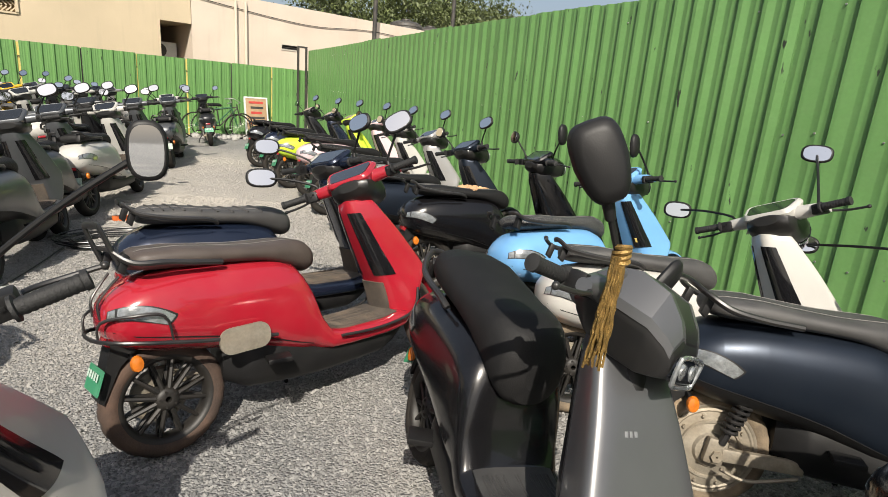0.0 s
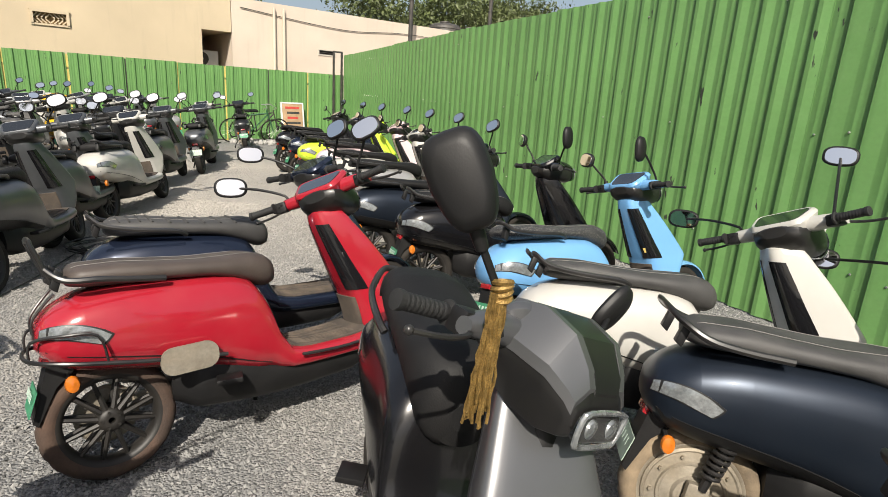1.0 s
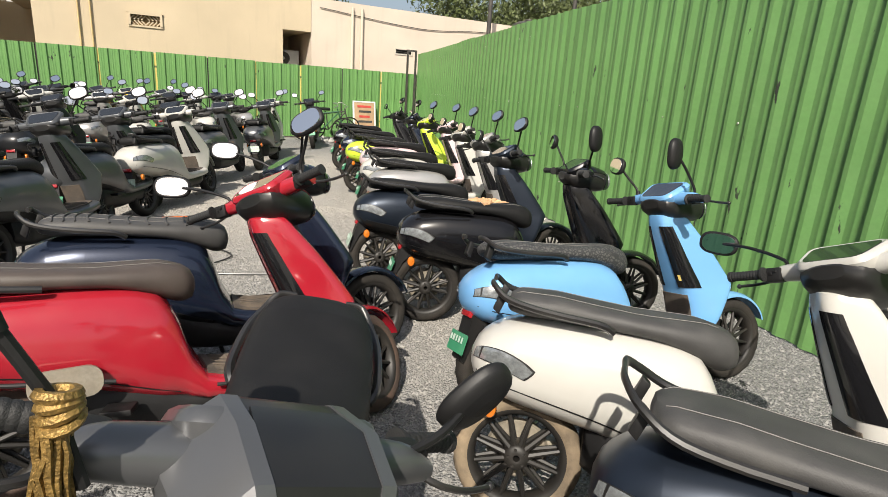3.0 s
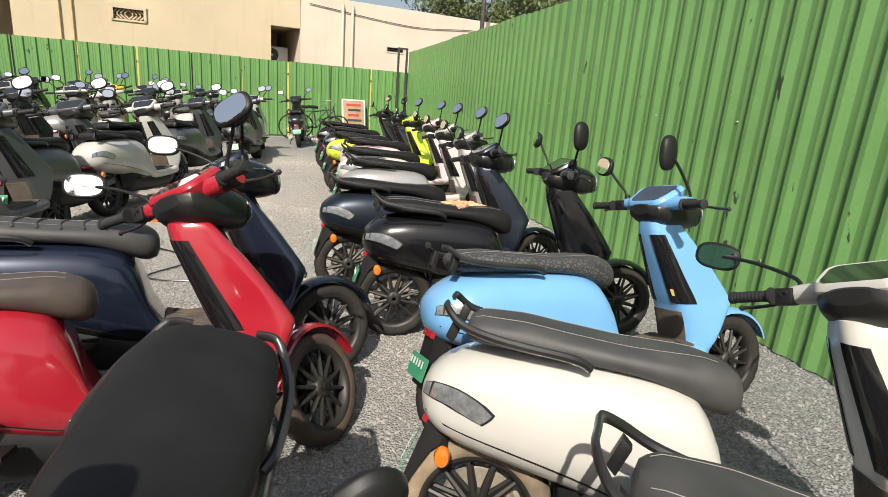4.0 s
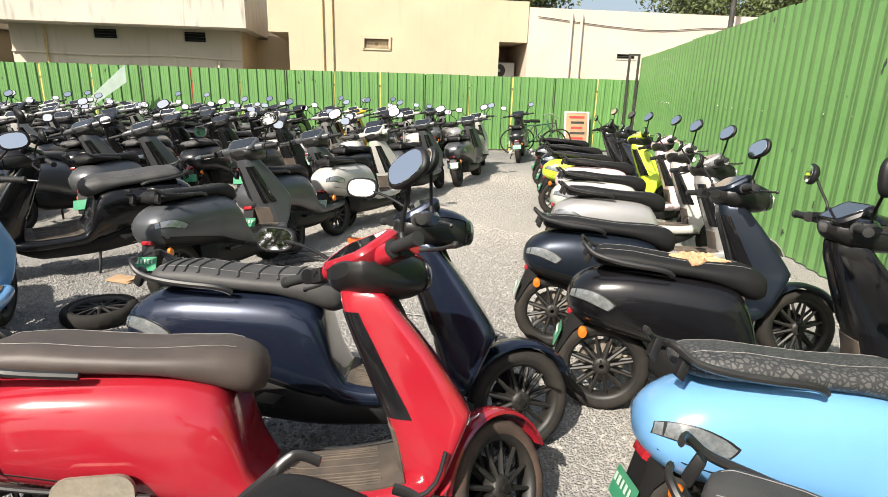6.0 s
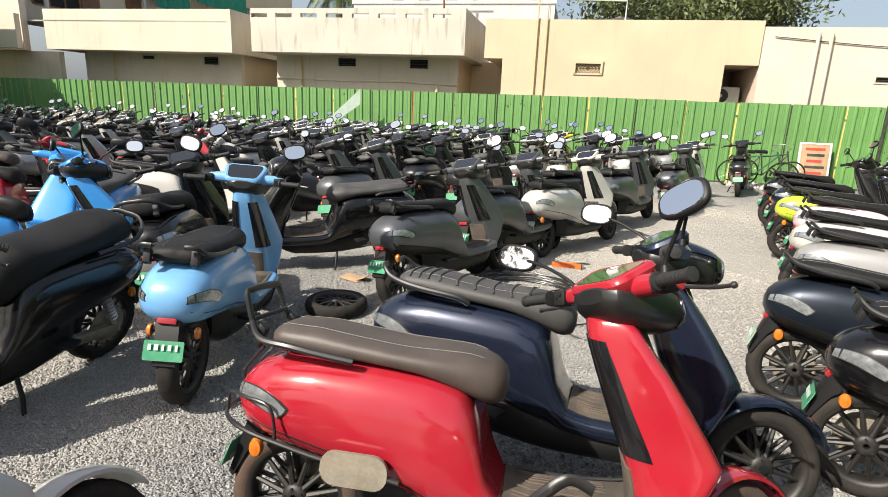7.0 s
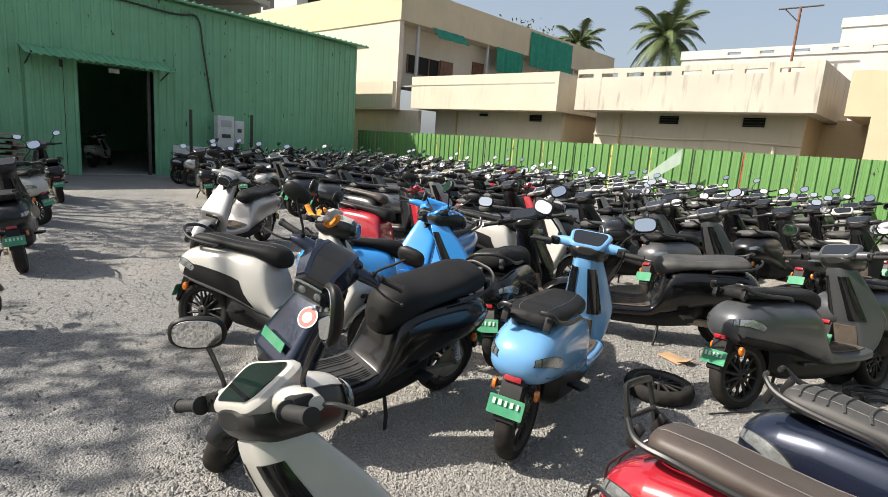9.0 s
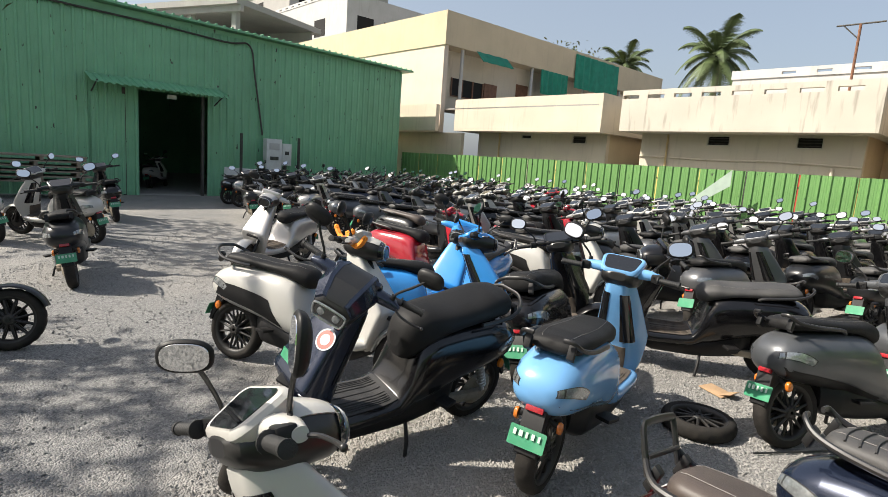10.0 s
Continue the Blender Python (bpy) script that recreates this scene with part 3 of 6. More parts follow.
def loft_bm(rings):
    """Rounded tapering shell through rings (pose, width, depth, corner radius, how much narrower the rear edge is)."""
    bm = bmesh.new()
    loops = []
    for m, w, h, r, pinch in rings:
        ring = []
        for cx, cy, a0 in ((1, 1, 0), (-1, 1, 90), (-1, -1, 180), (1, -1, 270)):
            for k in range(6):
                a = radians(a0 + 90 * k / 5)
                x, y = cx * (w / 2 - r) + r * math.cos(a), cy * (h / 2 - r) + r * math.sin(a)
                ring.append(bm.verts.new(m @ Vector((x, y * (1 - pinch * (0.5 - x / w)), 0))))
        loops.append(ring)
    for a, b in zip(loops, loops[1:]):
        for k in range(len(a)):
            bm.faces.new((a[k], a[(k + 1) % len(a)], b[(k + 1) % len(a)], b[k]))
    bm.faces.new(loops[0]), bm.faces.new(loops[-1])
    return bm


def dash_bm(tilt):
    up = lambda z: tilt @ Matrix.Translation((0, 0, z))
    return loft_bm([(up(-0.060), 0.100, 0.200, 0.04, 0.2), (up(-0.030), 0.150, 0.270, 0.045, 0.2), (up(0.004), 0.170, 0.290, 0.045, 0.22), (up(0.018), 0.160, 0.276, 0.042, 0.22),
                    (up(0.024), 0.146, 0.252, 0.036, 0.22), (up(0.021), 0.138, 0.238, 0.033, 0.22)])


def facet_cowl_bm():
    """Angular housing: a flat-topped wedge, wide and blunt to the front, with chamfered shoulders."""
    bm = bmesh.new()
    rows = []
    for x, wt, wm, wb, zt, zm, zb in ((0.80, 0.060, 0.125, 0.070, 1.070, 1.020, 0.965), (0.86, 0.085, 0.160, 0.095, 1.100, 1.030, 0.930), (0.96, 0.095, 0.158, 0.105, 1.108, 1.030, 0.905),
                                      (1.06, 0.090, 0.142, 0.105, 1.085, 1.015, 0.895), (1.125, 0.074, 0.118, 0.095, 1.030, 0.985, 0.905), (1.150, 0.060, 0.100, 0.080, 0.985, 0.960, 0.920)):
        x = 0.80 + (x - 0.80) * 0.82
        rows.append([bm.verts.new((x, y * 0.92, z)) for y, z in ((wt, zt), (wm, zm), (wm * 0.97, zm - 0.03), (wb, zb), (-wb, zb), (-wm * 0.97, zm - 0.03), (-wm, zm), (-wt, zt))])
    for a, b in zip(rows, rows[1:]):
        for k in range(8):
            bm.faces.new((a[k], a[(k + 1) % 8], b[(k + 1) % 8], b[k]))
    bm.faces.new(rows[0]), bm.faces.new(rows[-1])
    bmesh.ops.bevel(bm, geom=list(bm.edges), offset=0.007, segments=2, affect="EDGES", profile=0.5)
    return bm


def facet_shoulder_bm(side):
    """Painted panel over one chamfer of the housing, wrapping from the flat top to below the shoulder."""
    bm = bmesh.new()
    rows = []
    for x, wt, wm, zt, zm in ((0.815, 0.056, 0.112, 1.070, 1.020), (0.85, 0.066, 0.140, 1.098, 1.030), (0.931, 0.074, 0.147, 1.110, 1.030), (1.013, 0.070, 0.133, 1.088, 1.017), (1.060, 0.056, 0.112, 1.040, 0.992), (1.078, 0.050, 0.100, 1.008, 0.975)):
        line = ((wt, zt + 0.004), (wt + 0.022, zt + 0.003), (wm + 0.003, zm + 0.006), (wm, zm - 0.018), (wm - 0.012, zm - 0.014), (wt, zt - 0.012))
        rows.append([bm.verts.new((x, y * side, z)) for y, z in line])
    for a, b in zip(rows, rows[1:]):
        for k in range(6):
            bm.faces.new((a[k], a[(k + 1) % 6], b[(k + 1) % 6], b[k]))
    bm.faces.new(rows[0]), bm.faces.new(rows[-1])
    return bm


def facet_top_bm():
    """The black inlay on the housing's flat top, running down towards the lamp."""
    bm = bmesh.new()
    rows = [[bm.verts.new((x, y, z + d)) for d in (0.0045, -0.006) for y in (-w, w)] for x, w, z in ((0.882, 0.062, 1.103), (0.931, 0.074, 1.108), (1.013, 0.070, 1.085), (1.067, 0.056, 1.030), (1.081, 0.050, 1.000))]
    for a, b in zip(rows, rows[1:]):
        for i, j in ((0, 1), (1, 3), (3, 2), (2, 0)):
            bm.faces.new((a[i], a[j], b[j], b[i]))
    for r in (rows[0], rows[-1]):
        bm.faces.new((r[0], r[1], r[3], r[2]))
    return bm


def plate_text_bm():
    bm = bmesh.new()
    rnd = random.Random(4)
    for row, count in ((0, 5), (1, 4)):
        for k in range(count):
            y = (k - (count - 1) / 2) * 0.031
            m = pose(-0.4495, y, 0.395 - 0.046 * row, 0, 27, 0)
            add_box(bm, (0.002, rnd.choice((0.012, 0.016, 0.019)), 0.030), m)
    return bm


def stitch_bm():
    bm = bmesh.new()
    for deg in (64, 116):
        pts = []
        for k in range(22):
            q = -0.29 + 0.80 * k / 21
            p = SEAT_HULL.at(q, radians(deg))
            pts.append(p + Vector((0, 0.0006 if deg < 90 else -0.0006, 0.0012)))
        add_tube(bm, pts, 0.0011, 5)
    return bm


def rib_bm():
    bm = bmesh.new()
    for k in range(9):
        q = -0.22 + 0.078 * k
        pts = [SEAT_HULL.at(q + 0.012 * math.cos(radians(d * 2)), radians(d)) + Vector((0, 0, 0.001)) for d in range(28, 153, 6)]
        add_tube(bm, pts, 0.006, 6)
    return bm


def mat_ribs_bm():
    """Raised ribs running along the floor mat."""
    bm = bmesh.new()
    for k in range(11):
        deg = 62 + 5.6 * k
        add_tube(bm, [BODY.at(0.63 + 0.06 * i, radians(deg)) + Vector((0, 0, 0.007)) for i in range(6)], 0.0035, 5)
    return bm


def low_rail_bm(s):
    return tube([(0.16, 0.168 * s, 0.752), (0.10, 0.186 * s, 0.778), (-0.15, 0.182 * s, 0.800), (-0.30, 0.158 * s, 0.822), (-0.375, 0.125 * s, 0.860), (-0.385, 0.075 * s, 0.862)], 0.0125, 8, smooth_steps=5)


def rail_bracket_bm(s):
    return box((0.040, 0.035, 0.075), pose(-0.335, 0.11 * s, 0.80, 0, 30, 0), 0.006)


def high_rail_bm():
    bm = bmesh.new()
    for s in (-1, 1):
        add_tube(bm, [(0.12, 0.165 * s, 0.762), (-0.12, 0.180 * s, 0.790), (-0.30, 0.160 * s, 0.800), (-0.385, 0.115 * s, 0.845)], 0.012, 8, smooth_steps=5)
    add_tube(bm, [(-0.36, 0.115, 0.80), (-0.42, 0.112, 0.92), (-0.425, 0.08, 0.94), (-0.425, -0.08, 0.94), (-0.42, -0.112, 0.92), (-0.36, -0.115, 0.80)], 0.013, 8, smooth_steps=4)
    add_tube(bm, [(-0.375, 0.115, 0.85), (-0.375, -0.115, 0.85)], 0.009, 8)
    return bm


def loop_rail_bm():
    return tube([(0.10, 0.172, 0.770), (-0.20, 0.180, 0.800), (-0.34, 0.150, 0.845), (-0.405, 0.08, 0.880), (-0.41, 0, 0.885),
                 (-0.405, -0.08, 0.880), (-0.34, -0.150, 0.845), (-0.20, -0.180, 0.800), (0.10, -0.172, 0.770)], 0.0125, 8, smooth_steps=5)


def guard_bm():
    """Tube guard round tail and flanks, as fitted on the red one."""
    bm = bmesh.new()
    add_tube(bm, [(0.30, 0.215, 0.43), (-0.05, 0.215, 0.485), (-0.30, 0.195, 0.52), (-0.435, 0.10, 0.535), (-0.44, -0.10, 0.535),
                  (-0.30, -0.195, 0.52), (-0.05, -0.215, 0.485), (0.30, -0.215, 0.43)], 0.008, 8, smooth_steps=5)
    for s in (-1, 1):
        add_tube(bm, [(-0.14, 0.20 * s, 0.50), (-0.17, 0.205 * s, 0.60), (-0.30, 0.180 * s, 0.615), (-0.42, 0.11 * s, 0.60), (-0.435, 0.10 * s, 0.535)], 0.006, 8, smooth_steps=4)
        add_tube(bm, [(-0.40, 0.05 * s, 0.60), (-0.40, 0.05 * s, 0.66), (-0.34, 0.06 * s, 0.72), (-0.30, 0.07 * s, 0.75)], 0.006, 8, smooth_steps=4)
        add_tube(bm, [(0.62, 0.205 * s, 0.345), (0.85, 0.212 * s, 0.335), (1.06, 0.21 * s, 0.37), (1.12, 0.19 * s, 0.48)], 0.007, 8, smooth_steps=4)
    return bm


MESHES = {}
SET_FORWARD = 0.07


def shared(key, make, material, smooth=40):
    k = (key, material.name)
    if k not in MESHES:
        base = next((me for (kk, _), me in MESHES.items() if kk == key), None)
        if base:
            me = base.copy()
            me.materials.clear()
        else:
            bm = make()
            back = 0.56 if key in ("seat", "stitching", "seat_rib") else 0.64 if "rail" in key else 0.74
            ahead = -0.03 if key in ("rear_tyre", "rear_rim", "swingarm", "shock", "motor", "motor_arm", "motor_shock") else 0.05 if key in ("front_tyre", "front_rim", "front_fender", "fork") else SET_FORWARD
            for v in bm.verts:
                if ahead > 0:
                    v.co.x *= back if v.co.x < 0 else 1.0
                v.co.x += ahead
            me = bm_mesh(key, bm, smooth)
        me.materials.append(material)
        MESHES[k] = me
    return MESHES[k]


def side_patch(hull, outline, off=0.004, n=6):
    """The same plate on both flanks is two parts; this gives one flank, mirrored for the other."""
    return lambda: hull.patch(outline, off, 0.006, n)


def flip(outline):
    return [(q, 180 - a) for q, a in outline]


AXIS_AT, AXIS = Vector((1.0, 0, 0.98)), Vector((-0.42, 0, 0.90)).normalized()


def scooter(x, y, heading, paint="black", lean=8, steer=12, seat=None, rail="low", tyre=None, panels=False, fine=True, label="",
            mirrors=(1, -1), ribs=False, guard=False, plate=None, apron=None, group="parked scooters", front_plate=False, sink=0.0, length=1.0, stitched=True, rims=None, puffy=1.0, faceted=False, hub_motor=False):
    """An electric scooter on its side stand, rear wheel at x, y, pointing along heading (degrees)."""
    body = PAINT[paint]
    seat = seat or SEAT
    tyre = tyre or RUBBER
    plate = plate or PLATE
    root = thing("electric_scooter", pose(x, y, -sink, 0, 0, heading) @ pose(0, 0, 0, -lean, 0, 0) @ Matrix.Diagonal((length, 1, 1, 1)),
                 label or f"{paint.replace('_', ' ')} electric scooter with black seat, parked on gravel", "scooter", group)
    st = Matrix.Translation(AXIS_AT) @ Matrix.Rotation(radians(steer), 4, AXIS) @ Matrix.Translation(-AXIS_AT)

    def put(name, key, make, material, parent=root, lab="", turn=False, smooth=40):
        return part(name, shared(key, make, material, smooth), None, parent, lab, st if turn else None)

    b = put("body", "body", lambda: BODY.skin(30, 28), body)
    ap = put("apron", "apron", lambda: APRON.skin(20, 40), apron or body)
    for s in (1, -1):
        put("cubby", f"cubby{s}", (lambda oo: lambda: APRON.patch([(q, -a) for q, a in oo], 0.003, 0.006, 10))(
            [(0.56, 5 if s == 1 else 175), (0.56, 82 if s == 1 else 98), (0.89, 80 if s == 1 else 100), (0.89, 10 if s == 1 else 170)]), CUBBY, ap, "black gloss cubby opening")
    if fine:
        for s in (1, -1):
            c = 58 if s == 1 else 122
            put("badge", f"badge{s}", (lambda q: lambda: APRON.patch([(0.548, q - 9), (0.548, q + 9), (0.560, q + 9), (0.560, q - 9)], 0.002, 0.004, 4))(c), STEEL, ap, "small bright badge strip")
    put("floor_mat", "floor_mat", lambda: BODY.patch([(0.60, 50), (0.60, 130), (1.0, 130), (1.0, 50)], 0.006, 0.004, 8), FLOOR_BLACK if faceted else FLOOR_MAT, root, "dusty ribbed rubber mat")
    put("floor_mat", "toe_mat", lambda: APRON.patch([(0.37, -42), (0.37, -138), (0.52, -128), (0.52, -52)], 0.005, 0.004, 8), FLOOR_BLACK if faceted else FLOOR_MAT, root, "dusty rubber mat on the toe board")
    if fine:
        put("mat_ribs", "mat_ribs", mat_ribs_bm, FLOOR_BLACK if faceted else FLOOR_MAT, root, "raised ribs of the rubber mat")
    fat = Matrix.Translation((0, 0, 0.745)) @ Matrix.Diagonal((1, 1 + 0.12 * (puffy - 1), puffy, 1)) @ Matrix.Translation((0, 0, -0.745))
    se = part("seat", shared("seat", lambda: SEAT_HULL.skin(24, 24), seat), None, root, "", fat)
    if fine and stitched:
        put("stitching", "stitching", stitch_bm, STITCH, se, "pale stitching")
    if ribs:
        put("rib", "seat_rib", rib_bm, seat, se)
    if rail == "low":
        for s in (1, -1):
            put("grab_rail", f"low_rail{s}", (lambda q: lambda: low_rail_bm(q))(s), RAIL)
    else:
        put("grab_rail", rail + "_rail", high_rail_bm if rail == "high" else loop_rail_bm, RAIL)
    if fine:
        for s in (1, -1):
            put("rail_bracket", f"rail_bracket{s}", (lambda q: lambda: rail_bracket_bm(q))(s), PLASTIC)
    for s in (1, -1):
        o = [(-0.385, 8), (-0.15, -7), (-0.11, 0), (-0.375, 31)]
        put("tail_lens", f"tail_lens{s}", (lambda oo: lambda: BODY.patch(oo, 0.004, 0.006, 6))(o if s == 1 else flip(o)), CLEAR, b, "clear tail lens")
        if fine:
            o = [(-0.389, 6.5), (-0.142, -8), (-0.098, 0.3), (-0.378, 33)]
            put("lens_surround", f"lens_surround{s}", (lambda oo: lambda: BODY.patch(oo, 0.0025, 0.006, 8))(o if s == 1 else flip(o)), GLOSS, b, "black lens surround")
        if panels:
            o = [(-0.28, -28), (0.42, -40), (0.30, 0), (-0.22, 6)]
            put("side_panel", f"side_panel{s}", (lambda oo: lambda: BODY.patch(oo, 0.004, 0.006, 8))(o if s == 1 else flip(o)), PLASTIC, b, "black side panel")
        elif fine and paint in ("navy", "matte_navy", "graphite"):
            o = [(-0.36, -22), (0.50, -40), (0.50, -72), (-0.28, -66)]
            put("side_panel", f"lower_panel{s}", (lambda oo: lambda: BODY.patch(oo, 0.003, 0.006, 10))(o if s == 1 else flip(o)), PLASTIC, b, "black lower side panel")
        elif fine:
            o = [(-0.37, -22), (0.50, -40), (0.50, -38.5), (-0.37, -20.5)]
            put("trim_line", f"trim_line{s}", (lambda oo: lambda: BODY.patch(oo, 0.0015, 0.004, 10))(o if s == 1 else flip(o)), PLASTIC, b)
    put("belly", "belly", lambda: BELLY.skin(12, 16), PLASTIC, root, "black underbody and battery box")
    rt = put("rear_tyre", "rear_tyre", tyre_bm, tyre)
    put("rim", "rear_rim", rim_bm, rims or RIM, rt)
    ft = put("front_tyre", "front_tyre", lambda: tyre_bm(1.36), tyre, turn=True)
    put("rim", "front_rim", lambda: rim_bm(1.36), RIM, ft)
    put("front_fender", "front_fender", fender_bm, body, turn=True)
    put("fork", "fork", fork_bm, PLASTIC, turn=True)
    put("swingarm", "swingarm", swing_bm, METAL)
    if fine:
        put("shock_absorber", "shock", spring_bm, STEEL)
    if hub_motor:
        put("hub_motor", "motor", motor_bm, METAL, rt, "dusty alloy hub motor cover")
        put("swingarm", "motor_arm", motor_arm_bm, METAL)
        put("shock_absorber", "motor_shock", motor_shock_bm, RAIL)
    tl = put("rear_mudguard", "tail", tail_bm, PLASTIC)
    put("tail_lamp", "tail_lamp", lambda: box((0.03, 0.09, 0.03), pose(-0.375, 0, 0.505, 0, 25, 0), 0.006), RED_LENS, tl, "red tail lamp")
    pl = put("number_plate", "plate", lambda: slab(0.10, 0.185, 0.008, 0.004, pose(-0.444, 0, 0.375, 0, 27, 0) @ pose(0, 0, 0, 0, -90, 0)), plate, tl, "green plate")
    if fine:
        tagged(put("plate_bars", "plate_bars", plate_text_bm, PLATE_INK, tl, "white marks"), kind="stuff")
    for s in (1, -1):
        put("indicator", f"indicator{s}", (lambda q: lambda: add_lathe(bmesh.new(), [(0.003, 0.0), (0.031, 0.004 * q), (0.033, 0.014 * q), (0.027, 0.024 * q), (0.003, 0.029 * q)], Matrix.Translation((-0.285, 0.10 * q, 0.425)), 16, False))(s), AMBER, tl, "amber indicator")
        if fine:
            put("indicator_stalk", f"stalk{s}", (lambda q: lambda: tube([(-0.29, 0.05 * q, 0.45), (-0.285, 0.105 * q, 0.425)], 0.014, 8))(s), PLASTIC, tl)
    if faceted:
        put("handlebar_cowl", "facet_cowl", facet_cowl_bm, GLOSS, turn=True, lab="angular black handlebar housing", smooth=25)
        for s in (1, -1):
            put("shoulder", f"facet_shoulder{s}", (lambda q: lambda: facet_shoulder_bm(q))(s), apron or body, turn=True, lab="painted shoulder panel", smooth=25)
        put("cowl_cover", "facet_top", facet_top_bm, GLOSS, turn=True, lab="black inlay on the housing", smooth=25)
        put("headlight", "facet_lamp", lambda: slab(0.060, 0.165, 0.022, 0.02, pose(1.080, 0, 0.937, 0, 80, 0), lip=0.004), SCREEN, turn=True, lab="black wide headlight")
        put("headlight_ring", "facet_ring", lambda: tube([(1.100, y, z) for y, z in ((-0.088, 0.950), (-0.070, 0.972), (0.070, 0.972), (0.088, 0.950), (0.080, 0.915), (0.060, 0.902), (-0.060, 0.902), (-0.080, 0.915))], 0.0065, 8, True, smooth_steps=3), CLEAR, turn=True)
        for s in (1, -1):
            put("lamp_lens", f"facet_lens{s}", (lambda q: lambda: add_lathe(bmesh.new(), [(0.002, 0), (0.022, 0), (0.019, 0.008), (0.002, 0.012)], pose(1.096, 0.042 * q, 0.938, 0, 0, -90), 16, False))(s), CLEAR, turn=True)
        tilt = pose(0.835, 0, 1.045, 0, -32, 0)
    else:
        put("handlebar_cowl", "cowl", lambda: COWL.skin(10, 18), GLOSS, turn=True, lab="black handlebar housing", smooth=30)
        put("cowl_cover", "cowl_cover", lambda: COWL.patch([(0.86, 22), (0.86, 158), (1.075, 150), (1.075, 30)], 0.004, 0.008, 10), apron or body, turn=True, smooth=30)
        put("headlight", "headlight", lambda: COWL.patch([(1.06, -50), (1.06, 230), (1.097, 230), (1.097, -50)], 0.005, 0.01, 12), SCREEN, turn=True, lab="black headlight visor")
        if fine:
            put("headlight_ring", "headlight_ring", lambda: tube([COWL.at(1.088, radians(d)) + Vector((0.008, 0, 0)) for d in range(0, 360, 20)], 0.0055, 6, True), CLEAR, turn=True)
        tilt = pose(0.872, 0, 1.066, 0, -30, 0)

    def wings():
        bm = WINGS.skin(14, 16)
        bm.transform(Matrix.Translation((0.885, 0, 0)))
        return bm
    put("handlebar_wing", "wings", wings, apron or body, turn=True)
    if fine:
        put("steering_neck", "steering_neck", lambda: tube([(0.99, 0, 0.84), (0.925, 0, 0.98)], 0.042, 14), PLASTIC)
    tag = "facet_" if faceted else ""
    put("bezel", tag + "bezel", lambda: dash_bm(tilt), apron or body, turn=True, smooth=35)
    put("display", tag + "display", lambda: loft_bm([(tilt @ Matrix.Translation((0, 0, z)), 0.134, 0.230, 0.032, 0.22) for z in (0.018, 0.0235)]), SCREEN, turn=True, lab="dark display screen")
    for s in (1, -1):
        put("grip", f"grip{s}", (lambda q: lambda: grip_bm(q))(s), GRIP, turn=True)
        if fine:
            put("switchgear", f"switch{s}", (lambda q: lambda: switch_bm(q))(s), PLASTIC, turn=True)
        if fine:
            lv = put("brake_lever", f"lever{s}", (lambda q: lambda: lever_bm(q))(s), RAIL, turn=True)
            part("lever_tip", shared(f"lever_tip{s}", (lambda q: lambda: lever_tip_bm(q))(s), RAIL), None, lv)
            put("footrest", f"footrest{s}", (lambda q: lambda: box((0.10, 0.09, 0.022), pose(0.30, 0.205 * q, 0.325, 0, 0, 18 * q), 0.006))(s), PLASTIC)
        if s in mirrors:
            mr = put("mirror", f"mirror{s}", (lambda q: lambda: mirror_bm(q))(s), PLASTIC, turn=True)
            part("mirror_glass", shared(f"mirror_glass{s}", (lambda q: lambda: mirror_glass_bm(q))(s), MIRROR), None, mr, "mirror glass")
    put("side_stand", "side_stand", lambda: tube([(0.50, 0.10, 0.25), (0.53, 0.20, 0.12), (0.55, 0.235, 0.025), (0.60, 0.245, 0.02)], 0.012, 8), PLASTIC)
    if guard:
        put("crash_guard", "guard", guard_bm, RAIL, root, "black tubular crash guard")
        for s in (1, -1):
            put("foot_plate", f"foot_plate{s}", (lambda q: lambda: slab(0.21, 0.105, 0.045, 0.02, pose(0.16, 0.225 * q, 0.45, 90 * q, 0, 0) @ pose(0, 0, 0, 0, 0, 0), lip=0.006))(s), METAL, root, "cast alloy pillion foot plate")
    if front_plate:
        put("front_plate", "front_plate", lambda: box((0.004, 0.20, 0.05), pose(1.19, 0, 0.66, 0, -18, 0)), PLATE, root, "narrow green front plate")
    return root

# ---- the yard: F has its origin at the far corner of the fence, x back along the far fence, y away behind it ----
F = Matrix.Translation((-4.698, 17.493, 0)) @ Matrix.Rotation(radians(45.06), 4, "Z")
GREEN = sheet_mat("fence_green", (0.115, 0.25, 0.076))
SHED_GREEN = sheet_mat("shed_green", (0.165, 0.40, 0.235))
POST = mat("post_steel", (0.03, 0.03, 0.03), 0.6, 0.2, 0.2, 5, dust=0.2)
POST_YELLOW = mat("post_yellow", (0.62, 0.50, 0.12), 0.6, 0, 0.15, 5, dust=0.2)
POST_RED = mat("post_red", (0.45, 0.06, 0.03), 0.6, 0, 0.15, 5)
CREAM = wall_mat("wall_cream", (0.51, 0.42, 0.29), 0.18)
PEACH = wall_mat("wall_peach", (0.58, 0.49, 0.40), 0.15)
PALE = wall_mat("wall_pale", (0.56, 0.495, 0.395), 0.35)
AGED = wall_mat("wall_aged", (0.50, 0.46, 0.39), 0.8, (0.13, 0.12, 0.10))
OFFWHITE = wall_mat("wall_white", (0.46, 0.455, 0.44), 0.35)
CONCRETE = wall_mat("wall_concrete", (0.33, 0.32, 0.30), 0.4)
DARK = mat("dark_interior", (0.012, 0.011, 0.010), 0.9)
WOOD = mat("brown_wood", (0.16, 0.07, 0.035), 0.55, 0, 0.25, 5, 0.15, 60, 0.2)
